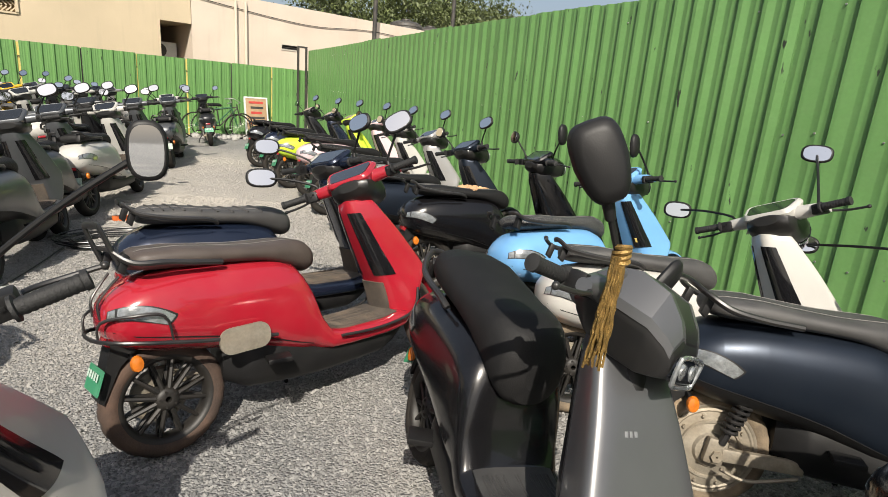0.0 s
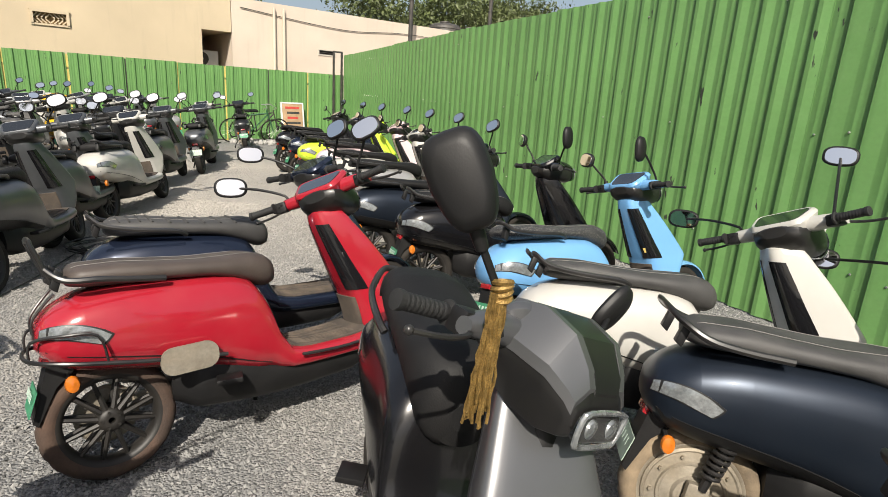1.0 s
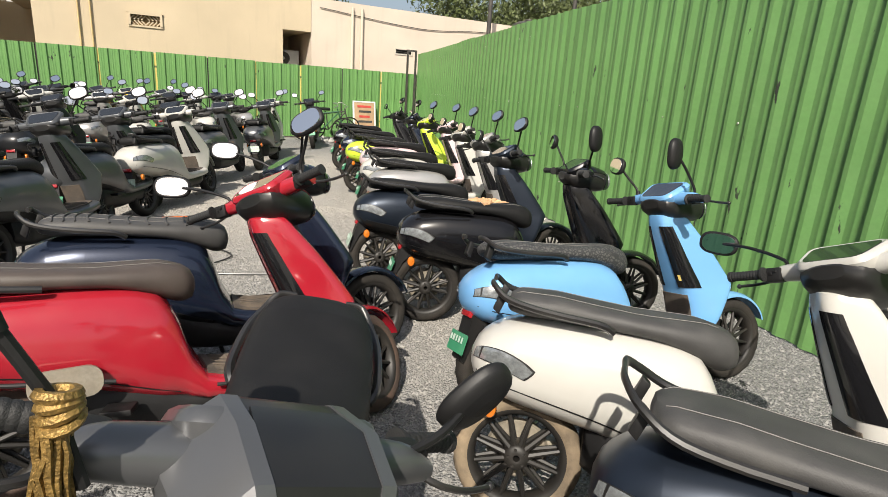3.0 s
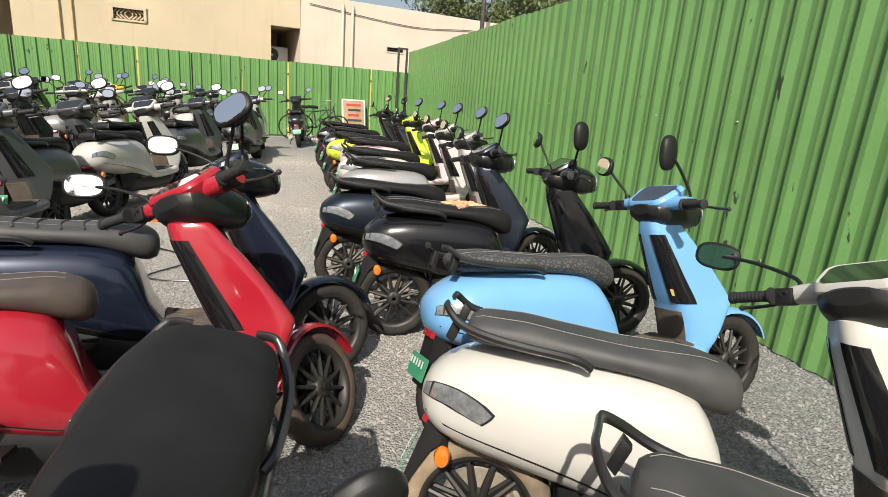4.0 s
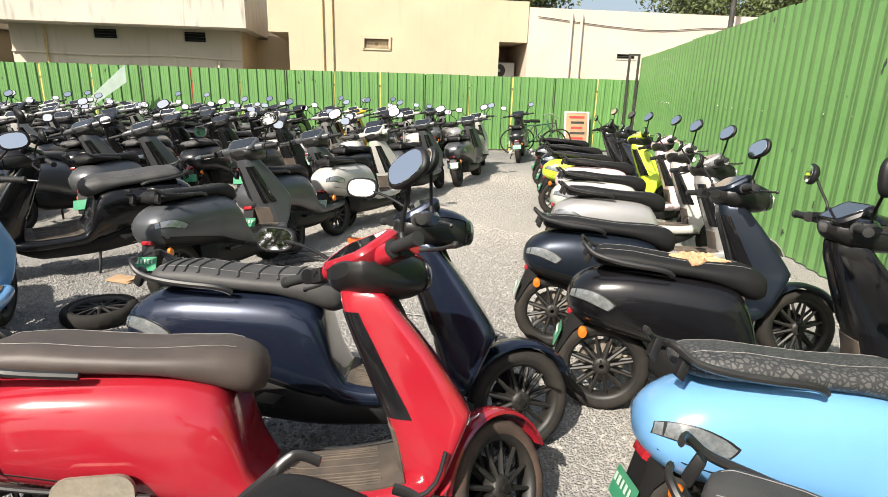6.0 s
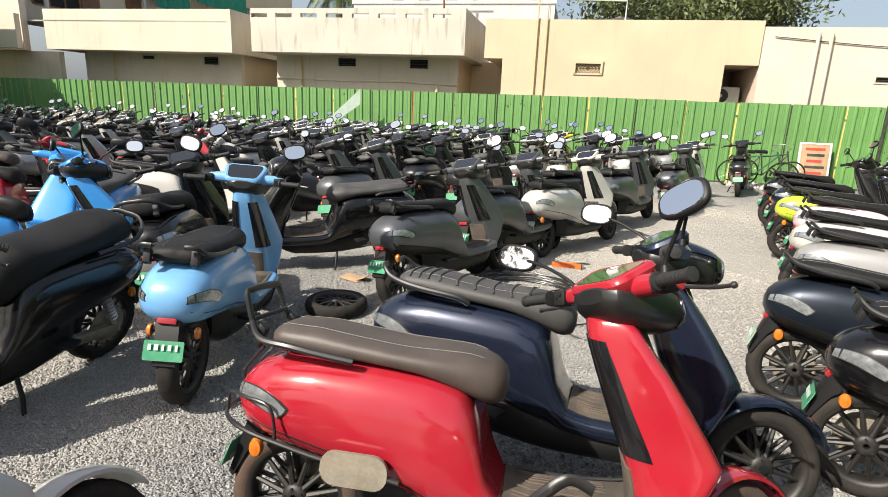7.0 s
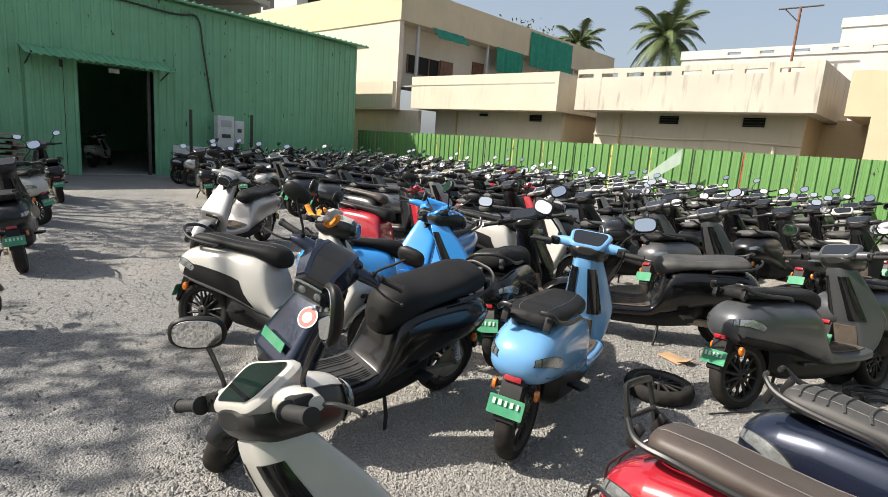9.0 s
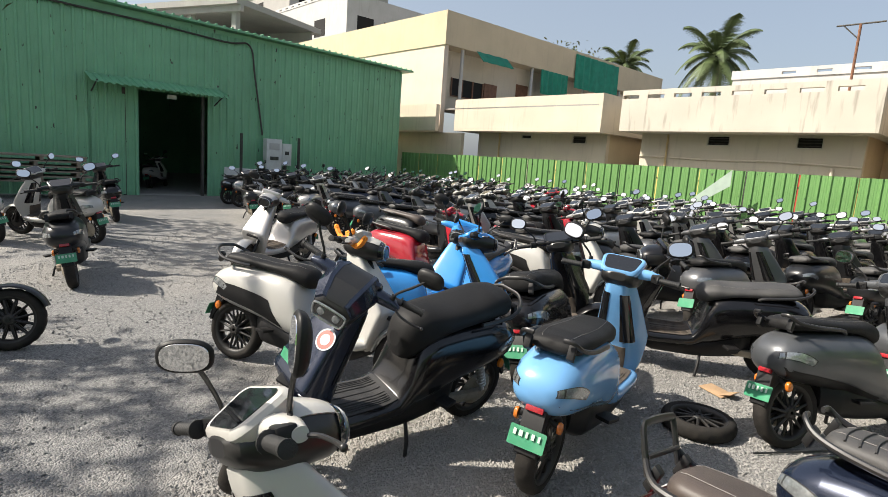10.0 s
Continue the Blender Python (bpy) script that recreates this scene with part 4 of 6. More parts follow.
CLOTH_GREEN = mat("green_blind", (0.015, 0.20, 0.13), 0.85, 0, 0.15, 3, 0.1, 200, 0.2)
PIPE_YELLOW = mat("yellow_pipe", (0.52, 0.39, 0.19), 0.5, 0, 0.15, 5)
TANK = mat("black_tank", (0.02, 0.02, 0.022), 0.5, 0, 0.15, 5, dust=0.3)
GRAVEL, STONES = gravel_mat("gravel"), gravel_mat("gravel_stones", True)
EARTH = mat("red_earth", (0.27, 0.155, 0.085), 0.95, 0, 0.3, 4, 0.3, 70, 0.9)
GREY_PLASTIC = mat("light_plastic", (0.62, 0.63, 0.62), 0.5, 0, 0.08, 5, dust=0.15)
CARD = mat("cardboard", (0.36, 0.24, 0.14), 0.85, 0, 0.15, 6, 0.08, 80, 0.2)
LEAF = mat("leaf", (0.075, 0.095, 0.028), 0.6, 0, 0.4, 3)
PALM_LEAF = mat("palm_leaf", (0.075, 0.105, 0.038), 0.55, 0, 0.35, 2)
BARK = mat("bark", (0.13, 0.105, 0.08), 0.9, 0, 0.3, 5, 0.2, 30, 0.8)
GARLAND = mat("marigold", (0.75, 0.24, 0.02), 0.8, 0, 0.35, 40)
GOLD = mat("gold_braid", (0.24, 0.15, 0.045), 0.45, 0.5, 0.4, 60, 0.3, 300, 0.6)

# ground
ground = part("ground", box((500, 500, 0.4), Matrix.Translation((-10, 5, -0.2))), GRAVEL)
tagged(ground, "grey crushed-stone gravel with pale dusty patches", "ground", "", "structure")


def scatter_stones(count, x0, x1, y0, y1, lo, hi, seed):
    rng = np.random.default_rng(seed)
    base = np.array([(1, 0, 0), (0, 1, 0), (-1, 0, 0), (0, -1, 0), (0, 0, 0.8), (0, 0, -0.5)])
    tri = np.array([(0, 1, 4), (1, 2, 4), (2, 3, 4), (3, 0, 4), (1, 0, 5), (2, 1, 5), (3, 2, 5), (0, 3, 5)])
    c = np.stack([rng.uniform(x0, x1, count), rng.uniform(y0, y1, count), rng.uniform(0.0, 0.004, count)], 1)
    size = rng.uniform(lo, hi, count) * rng.uniform(0.6, 1.2, count)
    a = rng.uniform(0, 2 * np.pi, count)
    v = base[None] * rng.uniform(0.6, 1.3, (count, 6, 1)) * size[:, None, None]
    ca, sa = np.cos(a)[:, None], np.sin(a)[:, None]
    tip = rng.normal(0, 0.4, (count, 1))
    vx, vy, vz = v[..., 0] * 1.25, v[..., 1] * 0.85, v[..., 2] + v[..., 0] * tip
    pts = np.stack([vx * ca - vy * sa, vx * sa + vy * ca, vz], 2) + c[:, None]
    faces = tri[None] + 6 * np.arange(count)[:, None, None]
    me = bpy.data.meshes.new("stones")
    me.from_pydata(pts.reshape(-1, 3).tolist(), [], faces.reshape(-1, 3).tolist())
    return me


me = scatter_stones(90000, -4.6, 2.8, 0.2, 7.2, 0.006, 0.013, 1)
tagged(part("gravel_stones", me, STONES), "loose grey crushed stones on the ground", "gravel", "", "stuff")
me = scatter_stones(50000, -11, -0.5, -4.0, 11, 0.006, 0.014, 2)
tagged(part("gravel_stones", me, STONES), "loose grey crushed stones on the ground", "gravel", "", "stuff")


# ---- profiled sheet fences ----
def sheet_bm(w, h, pitch, depth, crown=0.2, thick=0.0035, fl=0.11, near=0.11, mid=0.72):
    """Trapezoid-profiled steel sheet, standing, from x 0 to w; two shallow grooves in each flat pan."""
    xs, n = [], max(1, round(w / pitch))
    p = w / n
    c0 = mid - crown / 2
    for k in range(n):
        for fx, fy in ((0.0, 0), (0.14, 0), (0.17, 0.10), (0.21, 0.10), (0.24, 0), (0.34, 0), (0.37, 0.10), (0.41, 0.10), (0.44, 0),
                       (c0 - fl, 0), (c0, 1), (c0 + crown, 1), (c0 + crown + near, 0)):
            xs.append((p * (k + fx), -depth * fy))
    xs.append((w, 0))
    bm = bmesh.new()
    rows = []
    for off in (0, thick):
        for z in (0, h):
            rows.append([bm.verts.new((x, y + off, z)) for x, y in xs])
    for a, b in ((rows[0], rows[1]), (rows[2], rows[3]), (rows[1], rows[3]), (rows[0], rows[2])):
        for k in range(len(xs) - 1):
            bm.faces.new((a[k], a[k + 1], b[k + 1], b[k]))
    for k in (0, -1):
        bm.faces.new((rows[0][k], rows[1][k], rows[3][k], rows[2][k]))
    return bm


STEP = 1.171
far_fence = tagged(new("wall_far_fence"), "low green profiled steel sheet fence on posts", "fence", "", "structure")
far_fence.matrix_basis = F
far_mesh = bm_mesh("sheet", sheet_bm(STEP - 0.035, 1.90, 0.228, 0.034, 0.14), 20)
far_mesh.materials.append(GREEN)
post_mesh = {}
for m_, nm in ((POST, "k"), (POST_YELLOW, "y"), (POST_RED, "r")):
    pm = bm_mesh("post", box((0.05, 0.05, 1.93), Matrix.Translation((0, 0.04, 0.965))), 20)
    pm.materials.append(m_)
    post_mesh[nm] = pm
rnd = random.Random(11)
for k in range(23):
    x = -STEP * (k + 1)
    part("sheet", far_mesh, None, far_fence, "", Matrix.Translation((x + 0.018, rnd.uniform(-0.012, 0.012), 0.05 + rnd.uniform(-0.012, 0.012))) @ pose(0, 0, 0, 0, rnd.uniform(-0.3, 0.3), 0))
    part("post", post_mesh["r" if k == 9 else "k" if k % 3 == 1 else "y"], None, far_fence, "", Matrix.Translation((x, 0, 0)))
part("rail", span((-27.0, 0.015, 1.60), (0, 0.05, 1.65)), POST, far_fence)
part("rail", span((-27.0, 0.015, 0.5), (0, 0.05, 0.55)), POST, far_fence)

right_fence = tagged(new("wall_right_fence"), "tall weathered green profiled steel sheet fence", "fence", "", "structure")
right_mesh = {}
LINE = [Vector((-4.698, 17.493, 0)), Vector((0.42, 8.22, 0)), Vector((2.66, 4.70, 0)), Vector((6.9, -2.0, 0)), Vector((13.0, -11.0, 0))]
for a, b in zip(LINE, LINE[1:]):
    d = b - a
    n = max(1, round(d.length / 1.02))
    w = d.length / n
    key = round(w, 3)
    if key not in right_mesh:
        right_mesh[key] = bm_mesh("sheet", sheet_bm(w + 0.006, 2.50, 0.222, 0.022, 0.15, 0.0035, 0.07, 0.26, 0.625), 20)
        right_mesh[key].materials.append(GREEN)
    m = Matrix.Translation(a) @ Matrix.Rotation(math.atan2(d.y, d.x), 4, "Z")
    for k in range(n):
        part("sheet", right_mesh[key], None, right_fence, "", m @ Matrix.Translation((w * k, rnd.uniform(-0.004, 0.004), 0.02 + rnd.uniform(-0.01, 0.01))))
        if k % 2 == 0:
            part("post", box((0.06, 0.06, 2.45), m @ Matrix.Translation((w * k, 0.06, 1.225))), POST, right_fence)
    for z in (0.5, 1.4, 2.3):
        part("rail", box((d.length, 0.04, 0.05), m @ Matrix.Translation((d.length / 2, 0.045, z))), POST, right_fence)
screws = bmesh.new()
rs = random.Random(8)
for a, b in zip(LINE, LINE[1:4]):
    d = b - a
    m = Matrix.Translation(a) @ Matrix.Rotation(math.atan2(d.y, d.x), 4, "Z")
    for k in range(int(d.length / 0.222)):
        for z in (0.52, 1.42, 2.32):
            if rs.random() < 0.55:
                add_lathe(screws, [(0.001, 0), (0.009, 0), (0.007, -0.007), (0.001, -0.008)], m @ Matrix.Translation((0.222 * (k + 0.3), -0.004, z + rs.uniform(-0.02, 0.02))), 6, False)
tagged(part("screws", screws, STEEL, right_fence), kind="stuff")
# tall end frame at the corner, and the two posts that rise above the fence
corner_frame = thing("gate_frame", F @ Matrix.Translation((-0.30, -0.10, 0)), "black steel gate frame standing at the fence corner", "gate frame")
for x in (-0.10, 0.16):
    part("upright", span((x, 0, 0), (x + 0.05, 0.05, 2.62)), POST, corner_frame)
part("crossbar", span((-0.05, 0, 2.57), (0.16, 0.05, 2.62)), POST, corner_frame)
for s_, b_, h_ in ((-2.9, 0.8, 5.6), (-5.9, 0.2, 5.6)):
    pole = thing("utility_pole", F @ Matrix.Translation((-s_, b_, 0)), "dark steel utility pole behind the green fence", "pole")
    part("shaft", add_lathe(bmesh.new(), [(0.075, 0), (0.07, h_)], pose(0, 0, 0, 90, 0, 0), 12, False), POST, pole)
    part("cap", add_lathe(bmesh.new(), [(0.08, h_), (0.05, h_ + 0.05)], pose(0, 0, 0, 90, 0, 0), 12, False), POST, pole)


# red earth and rubble along the foot of the right fence
def mound_bm(a, b, width, height, seed):
    rn = random.Random(seed)
    bm = bmesh.new()
    d = (b - a)
    side = Vector((d.y, -d.x, 0)).normalized()
    rows = []
    n = max(4, int(d.length / 0.08))
    for i in range(n + 1):
        p = a.lerp(b, i / n)
        w = width * (0.6 + 0.6 * noise.noise(p * 1.3))
        row = []
        for j in range(7):
            f = j / 6
            z = height * (0.5 + noise.noise(p * 2.1)) * math.sin(math.pi * min(1, f * 0.9 + 0.1)) + 0.025 * noise.noise((p + side * f) * 9)
            row.append(bm.verts.new(p + side * (0.03 - f * w) * 1.0 + Vector((0, 0, max(-0.02, z if 0 < j < 6 else -0.02)))))
        rows.append(row)
    for r0, r1 in zip(rows, rows[1:]):
        for j in range(6):
            bm.faces.new((r0[j], r0[j + 1], r1[j + 1], r1[j]))
    return bm


for a, b in zip(LINE, LINE[1:3]):
    tagged(part("earth_bank", mound_bm(b, a, -0.50, 0.09, 3), EARTH), "low bank of reddish earth and rubble along the fence", "earth", "", "stuff")


# ---- buildings behind the far fence (x is minus the distance along the fence, y the depth behind it) ----
def building(name, label):
    ob = thing(name, F, label, "building")
    return ob


def pierced(s0, s1, z0, z1, y0, y1, holes):
    """One wall mesh from s0 to s1 with rectangular holes (s0, s1, z0, z1) right through it: a grid of shared corners, skipping the holes."""
    xs = sorted({-s0, -s1, *(-v for h in holes for v in h[:2])})
    zs = sorted({z0, z1, *(v for h in holes for v in h[2:])})
    bm = bmesh.new()
    made = {}

    def at(i, j, y):
        if (i, j, y) not in made:
            made[i, j, y] = bm.verts.new((xs[i], y, zs[j]))
        return made[i, j, y]

    def solid(i, j):
        if not (0 <= i < len(xs) - 1 and 0 <= j < len(zs) - 1):
            return False
        x, z = (xs[i] + xs[i + 1]) / 2, (zs[j] + zs[j + 1]) / 2
        return not any(-h[1] < x < -h[0] and h[2] < z < h[3] for h in holes)

    for i in range(len(xs) - 1):
        for j in range(len(zs) - 1):
            if not solid(i, j):
                continue
            for y in (y0, y1):
                bm.faces.new((at(i, j, y), at(i + 1, j, y), at(i + 1, j + 1, y), at(i, j + 1, y)))
            for di, dj, p, q in ((-1, 0, (i, j), (i, j + 1)), (1, 0, (i + 1, j), (i + 1, j + 1)), (0, -1, (i, j), (i + 1, j)), (0, 1, (i, j + 1), (i + 1, j + 1))):
                if not solid(i + di, j + dj):
                    bm.faces.new((at(*p, y0), at(*q, y0), at(*q, y1), at(*p, y1)))
    return bm


def slot_band(s0, s1, z0, z1, y0, y1, slots, zs0, zs1):
    """A parapet with a row of rectangular holes through it."""
    return pierced(s0, s1, z0, z1, y0, y1, [(c - w / 2, c + w / 2, zs0, zs1) for c, w in slots])


def wall_with_holes(s0, s1, z0, z1, y0, y1, holes):
    """A wall block with rectangular openings right through it."""
    return pierced(s0, s1, z0, z1, y0, y1, holes)


def window(parent, s0, s1, z0, z1, y, name="window"):
    w = part(name, span((-s1, y + 0.06, z0), (-s0, y + 0.10, z1)), DARK, parent, "dark recessed window")
    f = bmesh.new()
    t = 0.035
    for a, b in (((-s1, y - 0.02, z0), (-s0, y + 0.05, z0 + t)), ((-s1, y - 0.02, z1 - t), (-s0, y + 0.05, z1)),
                 ((-s1, y - 0.02, z0 + t), (-s1 + t, y + 0.05, z1 - t)), ((-s0 - t, y - 0.02, z0 + t), (-s0, y + 0.05, z1 - t))):
        add_box(f, Vector(b) - Vector(a), Matrix.Translation((Vector(a) + Vector(b)) / 2))
    part("window_frame", f, AGED, w)
    for k in range(3):
        zz = z0 + (z1 - z0) * (k + 1) / 4
        part("louvre", box((s1 - s0 - 0.08, 0.03, 0.012), pose(-(s0 + s1) / 2, y + 0.03, zz, 35, 0, 0)), POST, w)
    return w


# pale building with roof edge, right of the alcove
b1 = building("pale_building", "single-storey peach rendered building with flat roof")
part("wall", wall_with_holes(-16, 2.66, 0, 3.95, 2.0, 2.25, [(-0.74, -0.10, 2.58, 2.78)]), PEACH, b1)
part("side_wall", span((-2.66, 2.25, 0), (-2.41, 9, 3.95)), PEACH, b1)
part("roof", span((-2.64, 2.27, 3.80), (16, 9, 3.92)), CONCRETE, b1)
part("rear_wall", span((-2.4, 9, 0), (16, 9.2, 3.9)), PEACH, b1)
window(b1, -0.74, -0.10, 2.58, 2.78, 2.0)
for s in (1.39, 1.08):
    part("downpipe", tube([(-s, 1.93, 0.2), (-s, 1.93, 3.8)], 0.045, 10), PALE, b1, "painted downpipe")
part("cable", tube([(-2.4, 1.97, 3.7), (1.0, 1.97, 3.45), (4.0, 1.97, 3.6), (9, 1.97, 3.3)], 0.012, 6, smooth_steps=6), POST, b1)

# cream building with the small lattice vent
b2 = building("cream_building", "cream rendered house wall with a lattice vent and yellow pipes")
part("wall", wall_with_holes(3.52, 9.58, 0, 4.10, 2.0, 2.25, [(6.76, 7.47, 2.66, 2.93)]), CREAM, b2)
part("upper_wall", span((-3.52, 2.0, 2.97), (-2.68, 2.25, 4.10)), CREAM, b2)
part("balcony", span((-10.13, 2.0, 3.02), (-9.58, 5.2, 4.12)), CREAM, b2, "boxed-out upper corner")
part("side_wall", span((-9.58, 2.25, 0), (-9.33, 9, 4.05)), CREAM, b2)
part("passage_wall", span((-11.1, 5.2, 0), (-9.58, 5.4, 3.02)), CREAM, b2, "shaded wall closing the narrow passage")
part("passage_roof", span((-10.73, 5.2, 3.02), (-9.58, 7.5, 3.15)), CREAM, b2)
part("alcove_wall", span((-3.77, 2.25, 0), (-3.52, 5.0, 4.0)), PEACH, b2)
part("alcove_back", wall_with_holes(2.66, 3.52, 0, 4.05, 5.0, 5.2, [(2.95, 3.25, 2.75, 3.15)]), PEACH, b2)
part("alcove_ceiling", span((-3.52, 2.25, 2.97), (-2.68, 5.0, 3.1)), CREAM, b2)
window(b2, 2.95, 3.25, 2.75, 3.15, 5.0)
part("roof", span((-9.33, 2.25, 3.9), (-2.68, 9, 4.02)), CONCRETE, b2)
vent = part("vent", span((-7.47, 2.10, 2.66), (-6.76, 2.14, 2.93)), mat("vent_shade", (0.22, 0.15, 0.07), 0.8), b2, "small lattice vent with raised hood")
fr = bmesh.new()
for a, b in (((-7.52, 1.97, 2.62), (-6.71, 2.06, 2.665)), ((-7.52, 1.95, 2.925), (-6.71, 2.06, 2.98)), ((-7.52, 1.95, 2.665), (-7.46, 2.06, 2.925)), ((-6.77, 1.95, 2.665), (-6.71, 2.06, 2.925))):
    add_box(fr, Vector(b) - Vector(a), Matrix.Translation((Vector(a) + Vector(b)) / 2))
part("vent_frame", fr, CREAM, vent)
part("vent_hood", prism([(-7.55, 2.98), (-6.68, 2.98), (-6.72, 3.03), (-7.115, 3.09), (-7.51, 3.03)], 1.95, 2.0), CREAM, vent)
for k in range(8):
    for sgn in (-1, 1):
        part("lattice_bar", box((0.15, 0.03, 0.028), pose(-7.42 + 0.088 * k, 2.04, 2.73 if sgn > 0 else 2.86, 0, 45 * sgn * (1 if k < 4 else -1), 0)), CREAM, vent)
for s, top in ((8.62, 4.6), (8.35, 4.45)):
    part("gas_pipe", tube([(-s, 1.95, 1.2), (-s, 1.95, top)], 0.020, 8), PIPE_YELLOW, b2, "yellow pipe on brackets")
part("roof_pipe", tube([(-8.35, 2.6, 4.1), (-8.35, 2.6, 4.75), (-6.2, 2.6, 4.70), (-6.2, 2.6, 4.1)], 0.03, 8), OFFWHITE, b2)
ac = thing("air_conditioner", F @ Matrix.Translation((-3.15, 3.2, 1.95)), "pale boxed air-conditioner unit on a wall bracket", "air conditioner")
part("casing", box((0.75, 0.30, 0.5), Matrix.Translation((0, 0, 0.25)), 0.02), GREY_PLASTIC, ac)
part("fan_grille", add_lathe(bmesh.new(), [(0.05, 0), (0.20, 0), (0.20, 0.012), (0.05, 0.012)], Matrix.Translation((-0.12, -0.165, 0.25)), 20), POST, ac)
part("bracket", span((-0.3, -0.1, -0.9), (0.3, 0.14, 0.0)), PEACH, ac)

# middle house with the stained slotted parapet
b3 = building("parapet_house", "cream single-storey house with stained slotted roof parapet")
slots = [(11.45 + 0.86 * k, 0.56) for k in range(8)]
part("parapet", slot_band(10.73, 17.78, 3.20, 4.39, 2.0, 2.15, slots, 4.12, 4.24), AGED, b3)
part("parapet_side", span((-10.88, 2.15, 3.20), (-10.73, 6.8, 4.39)), AGED, b3)
part("parapet_far", span((-17.78, 2.15, 3.20), (-17.63, 6.8, 4.39)), AGED, b3)
part("roof_slab", span((-17.78, 2.0, 3.08), (-10.73, 9, 3.20)), AGED, b3)
part("wall", wall_with_holes(11.1, 17.40, 0, 3.08, 2.9, 3.1, [(12.05, 12.72, 2.70, 3.04), (14.5, 15.2, 2.72, 3.04)]), PALE, b3)
part("side_wall", span((-11.3, 3.1, 0), (-11.1, 9, 3.08)), CREAM, b3)
part("far_side_wall", span((-17.40, 3.1, 0), (-17.2, 9, 3.08)), PALE, b3)
window(b3, 12.05, 12.72, 2.70, 3.04, 2.9)
window(b3, 14.5, 15.2, 2.72, 3.04, 2.9)
part("conduit", tube([(-11.1, 2.86, 2.25), (-13.2, 2.86, 2.32), (-15, 2.86, 2.28), (-17.4, 2.86, 2.33)], 0.025, 8), PALE, b3)
part("downpipe", tube([(-16.45, 2.84, 0), (-16.45, 2.84, 3.05)], 0.035, 8), PIPE_YELLOW, b3, "yellow downpipe")
part("downpipe", tube([(-11.75, 2.84, 0), (-11.75, 2.84, 2.2)], 0.045, 8), PALE, b3)

# left house: balcony band below, taller storey behind with blinds
b4 = building("balcony_house", "two-storey cream house with balcony band and green blinds")
part("balcony", span((-25.9, 2.0, 3.15), (-18.5, 2.18, 4.36)), PALE, b4)
part("balcony_side", span((-18.65, 2.18, 3.15), (-18.5, 7.5, 4.36)), PALE, b4)
part("balcony_floor", span((-25.9, 2.0, 3.03), (-18.5, 9, 3.15)), PALE, b4)
part("wall", wall_with_holes(18.75, 25.2, 0, 3.03, 2.9, 3.1, [(19.6, 20.25, 2.66, 2.98), (22.2, 22.75, 2.80, 2.98)]), PALE, b4)
part("side_wall", span((-18.95, 3.1, 0), (-18.75, 9, 3.03)), CREAM, b4)
window(b4, 19.6, 20.25, 2.66, 2.98, 2.9)
window(b4, 22.2, 22.75, 2.80, 2.98, 2.9)
part("downpipe", tube([(-23.9, 2.84, 0), (-23.9, 2.84, 3.03)], 0.035, 8), PIPE_YELLOW, b4, "yellow downpipe")
part("low_terrace_wall", span((-32, 0.9, 2.95), (-25.9, 1.1, 4.05)), PALE, b4)
part("low_wall", span((-32, 2.0, 0), (-25.4, 2.2, 2.95)), PALE, b4)
part("upper_front", span((-40.5, 1.75, 2.95), (-26.6, 2.0, 8.15)), PEACH, b4)
part("upper_side", span((-27.6, 2.0, 4.0), (-27.4, 21.2, 6.75)), PALE, b4)
part("roof_band", span((-40.5, 1.7, 6.72), (-26.5, 21.3, 8.15)), CREAM, b4)
part("terrace_roof", span((-27.6, 2.0, 3.95), (-18.65, 21.2, 4.0)), CONCRETE, b4)


def side_window(y0, y1, z0, z1, blind=False, x=-27.4):
    w = part("window", span((x - 0.02, y0, z0), (x + 0.02, y1, z1)), DARK if not blind else CLOTH_GREEN, b4, "wooden window" if not blind else "green cloth blind")
    if not blind:
        for k in range(4):
            yy = y0 + (y1 - y0) * k / 3
            part("window_bar", span((x + 0.02, yy - 0.035, z0), (x + 0.06, yy + 0.035, z1)), WOOD, w)
        part("window_sill", span((x + 0.02, y0, z0 - 0.05), (x + 0.09, y1, z0)), WOOD, w)
    return w


side_window(3.0, 5.1, 4.75, 5.55)
part("door", span((-27.4, 5.2, 4.0), (-27.34, 6.1, 5.6)), WOOD, b4, "brown wooden door")
part("door", span((-27.4, 7.6, 4.0), (-27.34, 8.5, 5.9)), WOOD, b4, "brown wooden door")


def blind_bm(y0, y1, z0, z1, x, sag):
    bm = bmesh.new()
    n = 10
    rows = [[bm.verts.new((x + 0.05 * math.sin(k * 1.9) + sag * j / 5, y0 + (y1 - y0) * k / n, z1 + (z0 - z1) * j / 5)) for k in range(n + 1)] for j in range(6)]
    back = [[bm.verts.new(v.co - Vector((0.015, 0, 0))) for v in r] for r in rows]
    for r in (rows, back):
        for a, b in zip(r, r[1:]):
            for k in range(n):
                bm.faces.new((a[k], a[k + 1], b[k + 1], b[k]))
    for k in range(n):
        bm.faces.new((rows[0][k], rows[0][k + 1], back[0][k + 1], back[0][k]))
        bm.faces.new((rows[-1][k], rows[-1][k + 1], back[-1][k + 1], back[-1][k]))
    for j in range(5):
        for k in (0, n):
            bm.faces.new((rows[j][k], rows[j + 1][k], back[j + 1][k], back[j][k]))
    return bm


